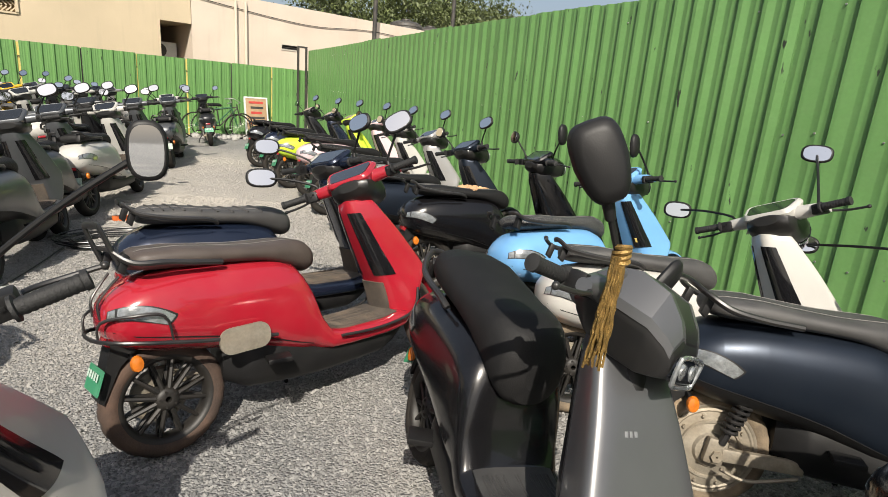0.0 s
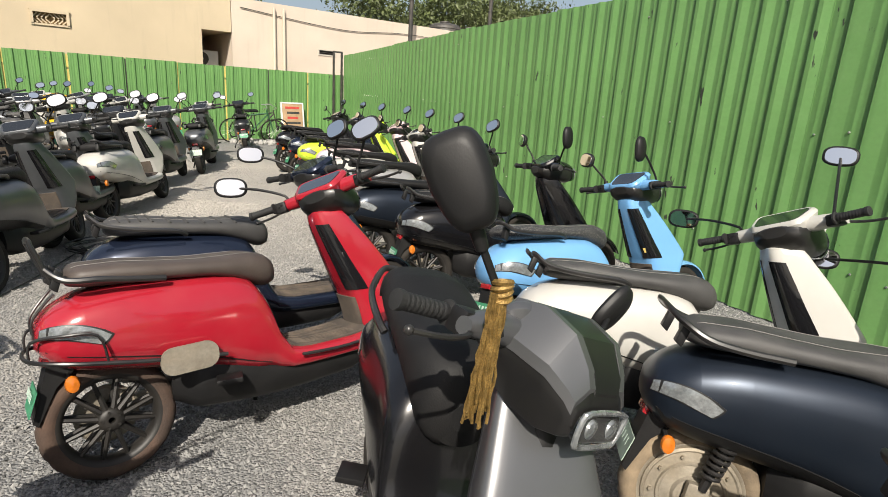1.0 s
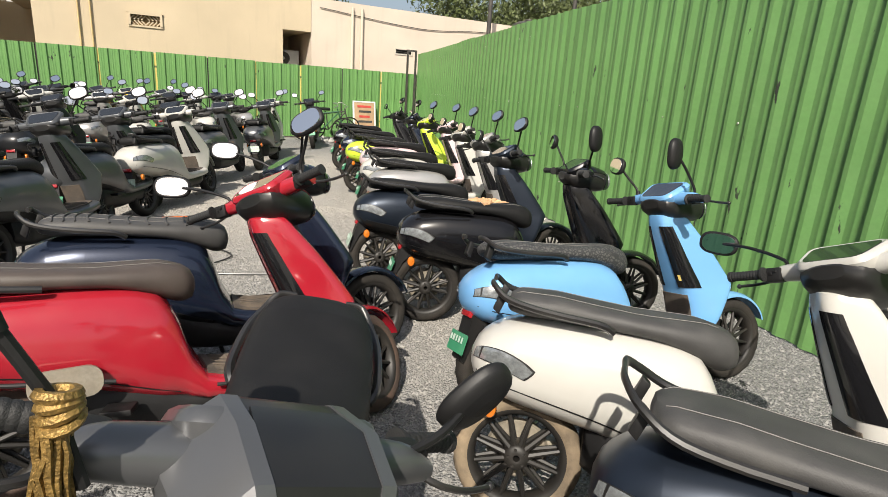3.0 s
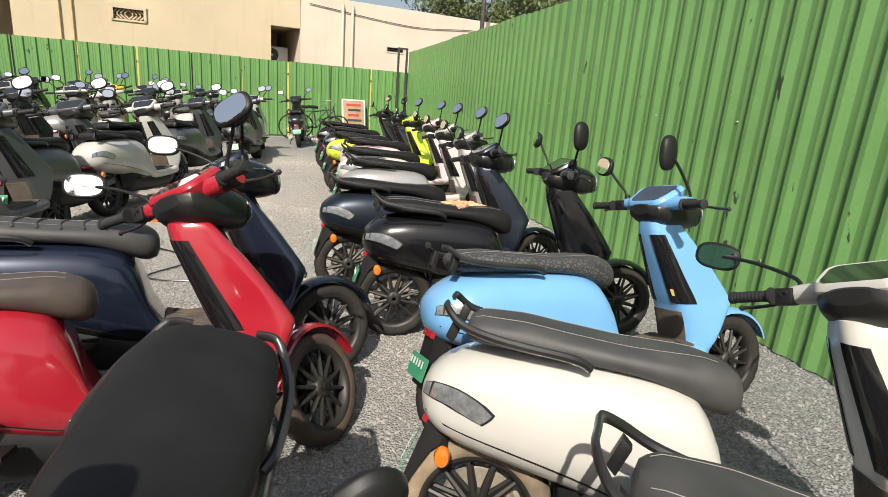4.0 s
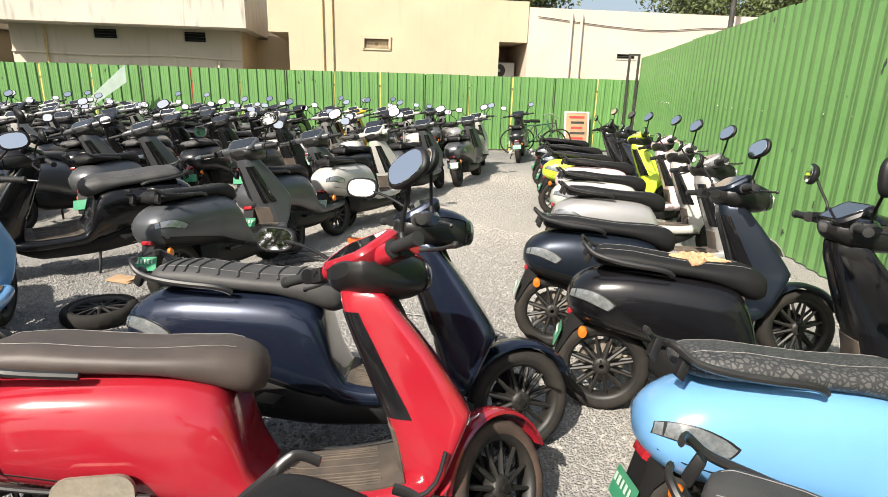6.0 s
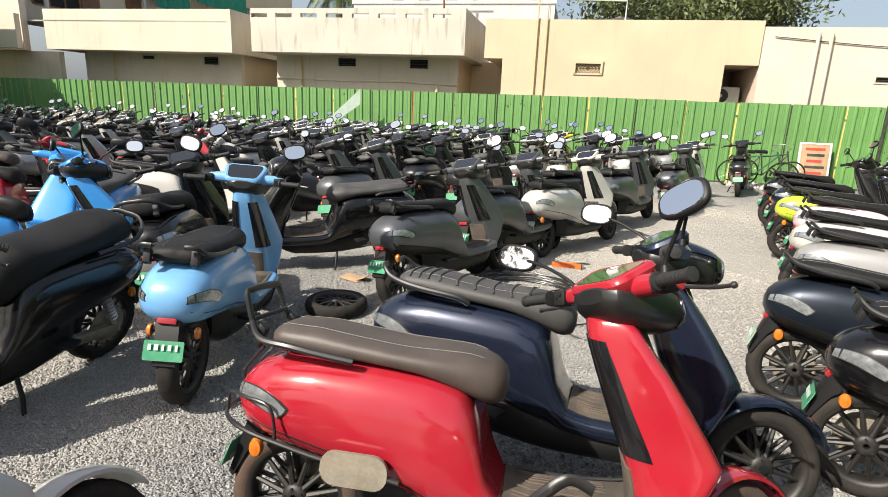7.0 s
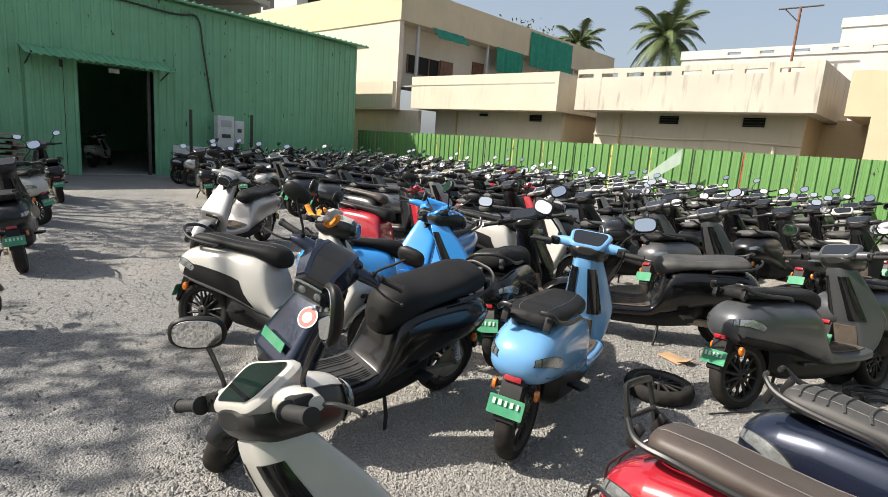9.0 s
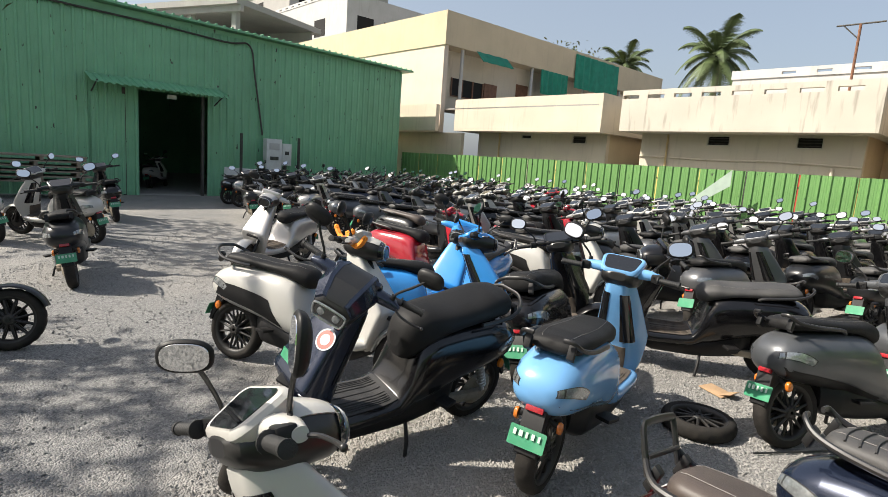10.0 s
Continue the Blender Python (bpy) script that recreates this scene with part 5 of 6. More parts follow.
for y0, y1, z0, z1, sg in ((3.6, 5.7, 6.25, 6.75, 0.5), (8.4, 9.6, 5.5, 6.72, 0.05), (9.6, 10.7, 5.5, 6.72, 0.05), (11.3, 13.0, 6.2, 8.0, 0.05), (13.0, 15.7, 6.2, 8.0, 0.05)):
    part("blind", blind_bm(y0, y1, z0, z1, -26.45, sg), CLOTH_GREEN, b4, "faded green cloth blind")
for y in (3.0, 8.0, 12.6, 16.5):
    part("column", tube([(-26.75, y, 4.0), (-26.75, y, 6.75)], 0.08, 10), OFFWHITE, b4)


def tank_bm(r, h):
    prof = [(r * 0.3, 0), (r, 0.01)]
    for k in range(5):
        z = h * 0.8 * k / 5
        prof += [(r, z + 0.03), (r * 1.03, z + h * 0.05), (r * 1.03, z + h * 0.09), (r, z + h * 0.12)]
    prof += [(r, h * 0.82), (r * 0.7, h * 0.93), (r * 0.3, h * 0.96), (r * 0.3, h), (r * 0.05, h)]
    return add_lathe(bmesh.new(), prof, pose(0, 0, 0, 90, 0, 0), 24, False)


def water_tank(s, b, z, r, h, material, label, stand=None):
    t = thing("water_tank", F @ Matrix.Translation((-s, b, z)), label, "water tank", "roof tanks")
    part("barrel", tank_bm(r, h), material, t)
    part("lid", add_lathe(bmesh.new(), [(r * 0.32, h), (r * 0.30, h + 0.05), (0.02, h + 0.06)], pose(0, 0, 0, 90, 0, 0), 16, False), material, t)
    return t


water_tank(-8.6, 6.4, 3.92, 0.75, 0.95, TANK, "black ribbed plastic water tank on the flat roof")
water_tank(-10.6, 7.0, 3.92, 0.75, 0.95, TANK, "black ribbed plastic water tank on the flat roof")
water_tank(6.2, 5.0, 4.02, 0.62, 0.55, TANK, "black ribbed plastic water tank on the cream roof")
water_tank(8.9, 4.5, 4.02, 0.62, 0.42, PALE, "pale round water tank on the cream roof")
water_tank(21.6, 6.0, 4.0, 0.8, 0.75, OFFWHITE, "pale round water tank on the terrace")
water_tank(15.9, 7.5, 3.20, 0.7, 1.35, PALE, "pale round water tank behind the parapet")

# farther white houses
for nm, s0, s1, y0, y1, z1, mt, lab in (("white_house", 8.6, 17.5, 10, 16, 5.9, OFFWHITE, "long white parapet of a house behind"),
                                     ("white_house", 10.6, 12.2, 12, 15, 7.2, OFFWHITE, "white stair head on a roof"),
                                     ("concrete_house", 62, 84, 12, 24, 22, CONCRETE, "unfinished grey concrete house with open floors"),
                                     ("white_house", 48, 62, 10, 20, 14.5, OFFWHITE, "tall white apartment house")):
    h = building(nm, lab)
    part("wall", span((-s1, y0, 0), (-s0, y1, z1)), mt, h)
    part("parapet", slot_band(s0 - 0.05, s1 + 0.05, z1, z1 + 0.35, y0 - 0.05, y0 + 0.1, [(s0 + 0.8 + 1.2 * k, 0.5) for k in range(int((s1 - s0 - 1) / 1.2))], z1 + 0.12, z1 + 0.22), mt, h)
    if z1 > 10:
        for fl in range(3):
            for k in range(3):
                yy = y0 + 1.0 + k * (y1 - y0 - 2) / 3
                part("window", span((-s0 - 0.05, yy, z1 - 3.0 - 3.2 * fl), (-s0 + 0.03, yy + 1.6, z1 - 1.6 - 3.2 * fl)), DARK, h)
                xx = -s1 + 1.5 + k * (s1 - s0 - 3) / 3
                part("window", span((xx, y0 - 0.03, z1 - 3.0 - 3.2 * fl), (xx + 1.8, y0 + 0.05, z1 - 1.6 - 3.2 * fl)), DARK, h)
            part("floor_slab", span((-s1 - 0.5, y0 - 0.6, z1 - 3.5 - 3.2 * fl), (-s0 + 0.6, y1, z1 - 3.3 - 3.2 * fl)), mt, h)
mast = thing("roof_mast", F @ Matrix.Translation((-13.0, 8.6, 4.0)), "rusty steel T-shaped mast on the roof", "mast")
part("shaft", tube([(0, 0, 0), (0, 0, 3.3)], 0.045, 8), WOOD, mast)
part("crossarm", tube([(-0.7, 0, 3.3), (0.7, 0, 3.3)], 0.03, 8), POST, mast)
part("brace", tube([(-0.5, 0, 3.3), (0, 0, 2.8)], 0.02, 8), POST, mast)

# ---- shed ----
shed = thing("wall_shed", F, "dark green profiled steel shed with open doorway and awning", "shed")
shed["kind"] = "structure"
SX = -26.2
shed_sheet = bm_mesh("sheet", sheet_bm(1.0, 5.12, 0.25, 0.03, 0.18), 20)
shed_sheet.materials.append(SHED_GREEN)
top_sheet = bm_mesh("sheet", sheet_bm(1.0, 5.12 - 3.12, 0.25, 0.03, 0.18), 20)
top_sheet.materials.append(SHED_GREEN)
half_sheet = bm_mesh("sheet", sheet_bm(0.7, 5.12, 0.25, 0.03, 0.18), 20)
half_sheet.materials.append(SHED_GREEN)
turn = Matrix.Rotation(radians(90), 4, "Z")
for y in [-0.8 - k for k in range(1, 8)]:
    part("sheet", shed_sheet, None, shed, "", Matrix.Translation((SX, y, 0.0)) @ turn)
part("sheet", half_sheet, None, shed, "", Matrix.Translation((SX, -8.5, 0.0)) @ turn)
for y in (-9.5, -10.5):
    part("sheet", top_sheet, None, shed, "", Matrix.Translation((SX, y, 3.12)) @ turn)
for y in [-11.5 - k for k in range(0, 12)]:
    part("sheet", shed_sheet, None, shed, "", Matrix.Translation((SX, y, 0.0)) @ turn)
side_sheet = bm_mesh("sheet", sheet_bm(14.0, 5.10, 0.25, 0.03, 0.18), 20)
side_sheet.materials.append(SHED_GREEN)
part("side_wall", side_sheet, None, shed, "", Matrix.Translation((SX, -0.8, 0)) @ Matrix.Rotation(radians(180), 4, "Z"))
part("rear_wall", span((SX - 14, -23, 0), (SX - 13.9, -0.8, 5.1)), SHED_GREEN, shed)
part("far_wall", span((SX - 14, -23.1, 0), (SX, -23.0, 5.1)), SHED_GREEN, shed)
roof = prism([(-0.45, 5.13), (-0.45, 5.19), (-11.5, 5.40), (-23.3, 5.60), (-23.3, 5.54), (-11.5, 5.34)], SX - 14.2, SX + 0.30, "x")
part("roof", roof, SHED_GREEN, shed)
part("gable", prism([(-0.8, 5.05), (-23, 5.05), (-23, 5.52), (-11.5, 5.32), (-0.8, 5.12)], SX - 0.02, SX + 0.0, "x"), SHED_GREEN, shed)
for k in range(46):
    y = -0.6 - 0.25 * k
    z = 5.20 + 0.21 * (0.15 + 0.25 * k) / 11.05
    part("roof_ridge", add_lathe(bmesh.new(), [(0.008, -0.0), (0.035, 0.0), (0.035, 0.3), (0.008, 0.3)], pose(SX + 0.32, y, z, 0, 0, 90), 8, False), SHED_GREEN, shed)
aw = part("awning", sheet_bm(3.7, 0.95, 0.19, 0.03, 0.3), SHED_GREEN, shed, "small profiled sheet awning", Matrix.Translation((SX + 0.04, -11.85, 3.42)) @ turn @ pose(0, 0, 0, 108, 0, 0))
for y in (-11.7, -8.3):
    part("awning_bracket", tube([(SX + 0.03, y, 2.9), (SX + 0.85, y, 3.17)], 0.02, 8), POST, shed)
part("door_post", span((SX - 0.06, -10.93, 0), (SX + 0.05, -10.85, 3.12)), POST, shed)
part("door_post", span((SX - 0.06, -8.70, 0), (SX + 0.05, -8.62, 3.12)), POST, shed)
part("door_leaf", sheet_bm(0.85, 2.9, 0.2, 0.03, 0.2), SHED_GREEN, shed, "sliding sheet door leaf pushed aside", Matrix.Translation((SX + 0.07, -11.72, 0.03)) @ turn)
part("lamp_box", box((0.12, 0.25, 0.12), Matrix.Translation((SX + 0.08, -9.6, 3.0)), 0.01), GREY_PLASTIC, shed, "small white lamp over the door")
part("floor", span((SX - 13.9, -23, 0.0), (SX - 0.05, -0.8, 0.02)), CONCRETE, shed)
part("cable", tube([(SX + 0.08, -23, 5.2), (SX + 0.08, -15, 5.15), (SX + 0.08, -10.5, 5.05), (SX + 0.08, -8.0, 4.92), (SX + 0.08, -7.2, 4.95), (SX + 0.08, -7.0, 4.0), (SX + 0.08, -6.7, 2.1)], 0.03, 8, smooth_steps=6), POST, shed)

cab = thing("charging_cabinet", F @ Matrix.Translation((SX + 0.35, -6.45, 0)), "pale grey electrical charging cabinet against the shed", "cabinet")
part("housing", box((0.30, 0.55, 1.1), Matrix.Translation((0, 0, 1.45)), 0.02), GREY_PLASTIC, cab)
part("panel", box((0.02, 0.36, 0.22), Matrix.Translation((0.155, 0, 1.75)), 0.004), OFFWHITE, cab)
part("panel", box((0.02, 0.30, 0.12), Matrix.Translation((0.155, 0, 1.35)), 0.004), POST, cab)
part("lower_housing", box((0.34, 0.62, 0.85), Matrix.Translation((0, 0, 0.45)), 0.02), GREY_PLASTIC, cab)
cab2 = thing("charging_cabinet", F @ Matrix.Translation((SX + 0.30, -5.95, 0)), "narrow pale charging cabinet with dark socket", "cabinet")
part("housing", box((0.25, 0.35, 0.75), Matrix.Translation((0, 0, 1.5)), 0.02), GREY_PLASTIC, cab2)
part("leg", box((0.08, 0.08, 1.15), Matrix.Translation((0, 0, 0.57))), POST, cab2)
part("socket", box((0.02, 0.14, 0.12), Matrix.Translation((0.13, 0, 1.55)), 0.004), POST, cab2)
for y in (-7.6, -5.55):
    po = thing("steel_post", F @ Matrix.Translation((SX + 0.5, y, 0)), "black steel post beside the cabinets", "post")
    part("shaft", box((0.07, 0.07, 2.1), Matrix.Translation((0, 0, 1.05))), POST, po)
    part("base_plate", box((0.2, 0.2, 0.015), Matrix.Translation((0, 0, 0.008))), POST, po)

# bare concrete storey of an unfinished house behind the shed
bare = thing("unfinished_house", pose(-44.0, -22.0, 0, 0, 0, -22), "unfinished grey concrete house with bare columns", "house")
part("lower_storey", span((-5, -9, 0), (3.2, 9, 8.2)), CONCRETE, bare)
part("roof_slab", span((-5.3, -9.3, 11.0), (3.6, 9.3, 11.4)), CONCRETE, bare)
part("edge_beam", span((3.0, -9.3, 10.6), (3.3, 9.3, 11.0)), CONCRETE, bare)
part("rear_wall", span((-4.6, -9, 8.2), (-4.4, 9, 11.0)), CONCRETE, bare)
for y in (-8.4, -4.2, 0.0, 4.2, 8.4):
    part("column", span((2.6, y - 0.2, 8.2), (3.0, y + 0.2, 11.0)), CONCRETE, bare)


SEAT_PATTERN = mat("seat_cover_patterned", (0.03, 0.03, 0.032), 0.6, 0, 0.2, 8, 0.1, 300, 0.2)
sn_ = SEAT_PATTERN.node_tree
vor = sn_.nodes.new("ShaderNodeTexVoronoi")
vor.feature = "DISTANCE_TO_EDGE"
vor.inputs["Scale"].default_value = 60.0
tco = sn_.nodes.new("ShaderNodeTexCoord")
sn_.links.new(tco.outputs["Object"], vor.inputs["Vector"])
cr = sn_.nodes.new("ShaderNodeValToRGB")
cr.color_ramp.elements[0].position, cr.color_ramp.elements[1].position = 0.10, 0.2
cr.color_ramp.elements[0].color, cr.color_ramp.elements[1].color = (0.025, 0.025, 0.027, 1), (0.085, 0.083, 0.078, 1)
sn_.links.new(vor.outputs["Distance"], cr.inputs[0])
sn_.links.new(cr.outputs[0], sn_.nodes["Principled BSDF"].inputs["Base Color"])


# ---- the scooters near the camera's way ----
RED_ONE = scooter(-0.746, 2.147, 47.8, "red", 11, 38, SEAT_BROWN, "high", RUBBER_EARTH, guard=True, mirrors=(-1,),
        label="glossy red electric scooter with brown seat and black crash guard")
NAVY_ONE = scooter(-1.137, 2.821, 40.6, "navy", 7, 16, SEAT_DUSTY, "low", RUBBER, ribs=True, mirrors=(-1,), label="glossy dark navy electric scooter with ribbed dusty black seat")
BLACK_ONE = scooter(0.09, 4.327, 25.5, "black", 6, 0, SEAT, mirrors=(1,), label="glossy black electric scooter with an orange cloth on its seat")
scooter(-0.44, 4.807, 30.8, "matte_navy", 8, 11, SEAT, plate=PLATE_PALE, label="dark blue-black electric scooter with black seat")
BLUE_ONE = scooter(0.80, 3.42, 37.5, "blue", 12.5, 0, SEAT_PATTERN, mirrors=(1,), label="sky blue electric scooter with grey patterned seat cover", tyre=RUBBER)
WHITE_ONE = scooter(0.964, 2.743, 6.8, "white", 12, 35, SEAT_DUSTY, mirrors=(), tyre=RUBBER_SAND, label="white electric scooter with worn sticker and black seat")
MATT_ONE = scooter(1.39, 2.16, -4, "matte_navy", 9, 15, SEAT_DUSTY, "loop", RUBBER_SAND, mirrors=(-1,), plate=PLATE_PALE, rims=METAL, hub_motor=True, label="matt dark blue electric scooter with black grab rail and dusty wheel")
GREY_ONE = scooter(0.25, 2.226, -66, "black", 10, 30, SEAT, "low", RUBBER, faceted=True, puffy=1.7, length=0.87, stitched=False, mirrors=(), apron=PAINT["gunmetal"], label="dark grey electric scooter with gold braid tied to its mirror")
OPEN_ONE = scooter(0.275, 0.61, 136, "white", 21, -2, SEAT, mirrors=(), label="white electric scooter with black display and mirrors")
scooter(1.62, 1.30, -8, "black", 8, 0, SEAT, label="black electric scooter with clear tail lens")
# row along the tall fence
scooter(-0.85, 5.95, 33, "silver", 8, 15, SEAT, label="silver electric scooter with black seat")
scooter(-1.28, 6.75, 34, "white", 8, 15, SEAT, label="white electric scooter with black seat")
scooter(-1.75, 7.75, 35, "pink", 8, 15, SEAT, label="pale pink electric scooter with black seat")
scooter(-2.25, 8.35, 36, "lime", 8, 15, SEAT, label="lime green and white electric scooter with black seat")
scooter(-2.75, 9.2, 38, "navy", 8, 10, SEAT, label="dark navy electric scooter with black seat")
scooter(-3.4, 10.2, 40, "black", 8, 10, SEAT, label="black electric scooter with black seat")
# near ones on the open side
scooter(-2.09, 1.96, 150, "blue", -3, 0, SEAT, "low", RUBBER, sink=-0.015, label="sky blue electric scooter with black seat and green plate")
NAVY_FRONT = scooter(-2.87, 1.54, -47.4, "black", 11, 38, SEAT, "loop", RUBBER, faceted=True, puffy=1.8, front_plate=True, stitched=False, apron=PAINT["navy"], label="dark navy electric scooter with thick black seat and round sticker")
scooter(-3.35, 2.05, 155, "black", 9, 10, SEAT, "loop", RUBBER, puffy=1.6, label="black electric scooter with black grab rail")
scooter(-2.82, 3.64, 110, "graphite", 8, 8, SEAT, label="dark grey electric scooter with dusty floor and green plate")
scooter(-3.55, 5.74, 103, "white", 8, 8, SEAT, plate=PLATE_PALE, label="white electric scooter with black seat and dusty plate")
scooter(-3.35, 4.75, 108, "graphite", 8, 8, SEAT, label="dark grey electric scooter with grey floor")
scooter(-4.3, 6.6, 108, "charcoal", 8, 8, SEAT, label="charcoal electric scooter with black seat")
scooter(-4.25, 7.55, 108, "graphite", 7, 6, SEAT, label="dark grey electric scooter with green plate")
scooter(-4.58, 9.28, 112, "graphite", 7, 6, SEAT, label="dark grey electric scooter with pale plate", plate=PLATE_PALE)
scooter(-5.6, 12.9, 118, "charcoal", 7, 6, SEAT, label="dark electric scooter parked by the bicycles")
scooter(-5.2, 10.6, 118, "white", 7, 6, SEAT, label="white electric scooter with green plate")
scooter(-3.5, -0.22, 73, "white", 6, 12, SEAT, "loop", RUBBER, panels=True, label="white electric scooter with black side panels and marigold garlands")
scooter(-3.85, 0.60, 96, "azure", 8, 12, SEAT, label="bright blue electric scooter with black seat")
scooter(-5.5, 1.75, -24, "azure", 8, 10, SEAT_DUSTY, label="blue electric scooter with bright blue display frame")
scooter(-6.2, 1.95, 62, "white", 8, 10, SEAT, panels=True, label="white electric scooter with dark side panel")
scooter(-6.35, 0.4, 60, "red", 8, 10, SEAT, label="red electric scooter with black seat")
scooter(-8.4, 2.1, 62, "red", 8, 10, SEAT, label="red electric scooter with black seat")
scooter(-4.1, 4.15, -100, "black", 8, 6, SEAT_DUSTY, label="black electric scooter with long dusty seat")
scooter(-7.6, -1.0, -15, "silver", 8, 12, SEAT, label="silver grey electric scooter with black seat")
scooter(-8.2, 0.2, 58, "charcoal", 8, 12, SEAT_BROWN, label="dark electric scooter with brown seat")
scooter(-5.15, -2.75, 214, "charcoal", 8, 4, SEAT, label="dark electric scooter with green plate, standing alone")
scooter(-7.75, -4.35, 258, "white", 8, 8, SEAT, label="white electric scooter with black seat")
scooter(-7.1, -5.4, 255, "white", 8, 8, SEAT, label="white electric scooter with black seat")
scooter(-10.1, -5.5, 222, "black", 8, 5, SEAT, label="black electric scooter near the shed door")
scooter(-2.75, -3.2, 112, "charcoal", 8, 5, SEAT, label="dark electric scooter at the edge of the yard")
scooter(-11.7, -3.3, 205, "charcoal", 8, 12, SEAT, label="charcoal electric scooter near the cabinets")
scooter(-11.5, -2.0, 178, "silver", 8, 12, SEAT, panels=True, label="silver electric scooter with dark panel")
scooter(-12.2, -2.65, 190, "black", 8, 12, SEAT, label="black electric scooter with dusty wheel")
scooter(-13.9, -3.6, 195, "black", 8, 12, SEAT, label="black electric scooter near the cabinets")
scooter(-18.3, -9.6, 190, "white", 8, 12, SEAT, label="white electric scooter inside the shed doorway", fine=False)


def yard(s, b):
    p = F @ Vector((-s, b, 0))
    return p.x, p.y


# ---- the dense rows behind, facing the far fence ----
rnd = random.Random(5)
MASS = ["silver", "gunmetal", "black", "navy", "graphite", "charcoal", "white", "graphite", "gunmetal", "silver", "white", "silver", "red", "black", "gunmetal", "silver"]
SOLO = [(-2.82, 3.64), (-3.55, 5.74), (-3.35, 4.75), (-4.3, 6.6), (-4.25, 7.55), (-4.58, 9.28), (-6.2, 1.95), (-6.35, 0.4), (-8.4, 2.1), (-4.1, 4.15), (-4.2, 3.0),
        (-5.5, 1.75), (-8.2, 0.2), (-7.6, -1.0), (-5.6, 12.9), (-5.2, 10.6), (-11.5, -2.0), (-12.2, -2.65), (-11.7, -3.3), (-13.9, -3.6)]
ROWS_OF = [(-1.95, 5.2, 25.3, 0.62, 135), (-3.9, 6.2, 25.2, 0.64, 133), (-5.75, 7.4, 25.0, 0.66, 130), (-7.4, 8.7, 24.6, 0.70, 126), (-8.9, 9.9, 24.3, 0.80, 120)]
k = 0
for b_, s0, s1, step, head in ROWS_OF:
    s_ = s0
    while s_ < s1:
        x, y = yard(s_ + rnd.uniform(-0.08, 0.08), b_ + rnd.uniform(-0.2, 0.2))
        colour = rnd.choice(MASS)
        if b_ == -3.9 and abs(s_ - 7.5) < 0.33:
            colour = "yellow"
        if colour == "red" and (b_ < -4.5 or s_ < 11):
            colour = "charcoal"
        h = head + rnd.uniform(-12, 12)
        ahead = (x + 0.6 * math.cos(radians(h)), y + 0.6 * math.sin(radians(h)))
        if all(min(math.hypot(x - p, y - q), math.hypot(ahead[0] - p, ahead[1] - q)) > 0.55 for p, q in SOLO):
            scooter(x, y, h, colour, rnd.uniform(5, 9), rnd.uniform(0, 24), rnd.choice((SEAT, SEAT_DUSTY, SEAT_DUSTY)), fine=False,
                    mirrors=rnd.choice(((1, -1), (1,), (-1,), (1,), ())), group="dense rows of scooters",
                    label=f"{colour.replace('_', ' ')} electric scooter packed in a dense row")
        s_ += step

# the grey one's left mirror, swung low and outward
st_ = Matrix.Translation(AXIS_AT) @ Matrix.Rotation(radians(30), 4, AXIS) @ Matrix.Translation(-AXIS_AT)
want_at = GREY_ONE.matrix_basis.inverted() @ Vector((0.94, 1.82, 1.0))
swung = Hull("x", [(-0.012, -0.044, 0.044, 0.066, 2.7), (-0.004, -0.050, 0.050, 0.074, 2.7), (0.010, -0.047, 0.047, 0.070, 2.6), (0.024, -0.032, 0.032, 0.050, 2.4), (0.030, -0.01, 0.01, 0.02, 2.2)]).skin(8, 24)
swung.transform(Matrix.Translation(want_at) @ pose(0, 0, 0, 55, 15, 30))
add_tube(swung, [st_ @ Vector((0.955, 0.20, 1.05)), (st_ @ Vector((0.955, 0.24, 1.06))).lerp(want_at, 0.3), want_at], 0.0075, 8, smooth_steps=4)
part("mirror", swung, PLASTIC, GREY_ONE, "black mirror swung low")
# its other mirror stands high on the stem that carries the braid
back = Vector((-0.03, -0.99, 0.10)).normalized()
long_ = Vector((-0.41, 0.0, 0.91))
long_ = (long_ - back * long_.dot(back)).normalized()
turn_ = Matrix((back, long_, back.cross(long_))).transposed().to_4x4()
tall = Hull("x", [(-0.012, -0.048, 0.048, 0.074, 3.6), (-0.004, -0.054, 0.054, 0.083, 3.6), (0.012, -0.051, 0.051, 0.079, 3.5), (0.026, -0.038, 0.038, 0.062, 3.2), (0.032, -0.012, 0.012, 0.024, 2.1)]).skin(10, 28)
for v in tall.verts:
    v.co.z *= 1.0 if v.co.y > 0 else 1.0 + 3.0 * v.co.y
inv = GREY_ONE.matrix_basis.inverted()
tall.transform(inv @ Matrix.Translation((0.578, 1.30, 1.375)) @ turn_)
add_tube(tall, [inv @ Vector(q) for q in ((0.604, 1.312, 1.302), (0.618, 1.318, 1.262))], 0.0145, 10, taper=(1, 0.8))
add_tube(tall, [inv @ Vector(q) for q in ((0.610, 1.315, 1.285), (0.646, 1.337, 1.195), (0.660, 1.345, 1.10))], 0.0075, 8)
part("mirror", tall, PLASTIC, GREY_ONE, "tall black mirror on a stem tied with braid")



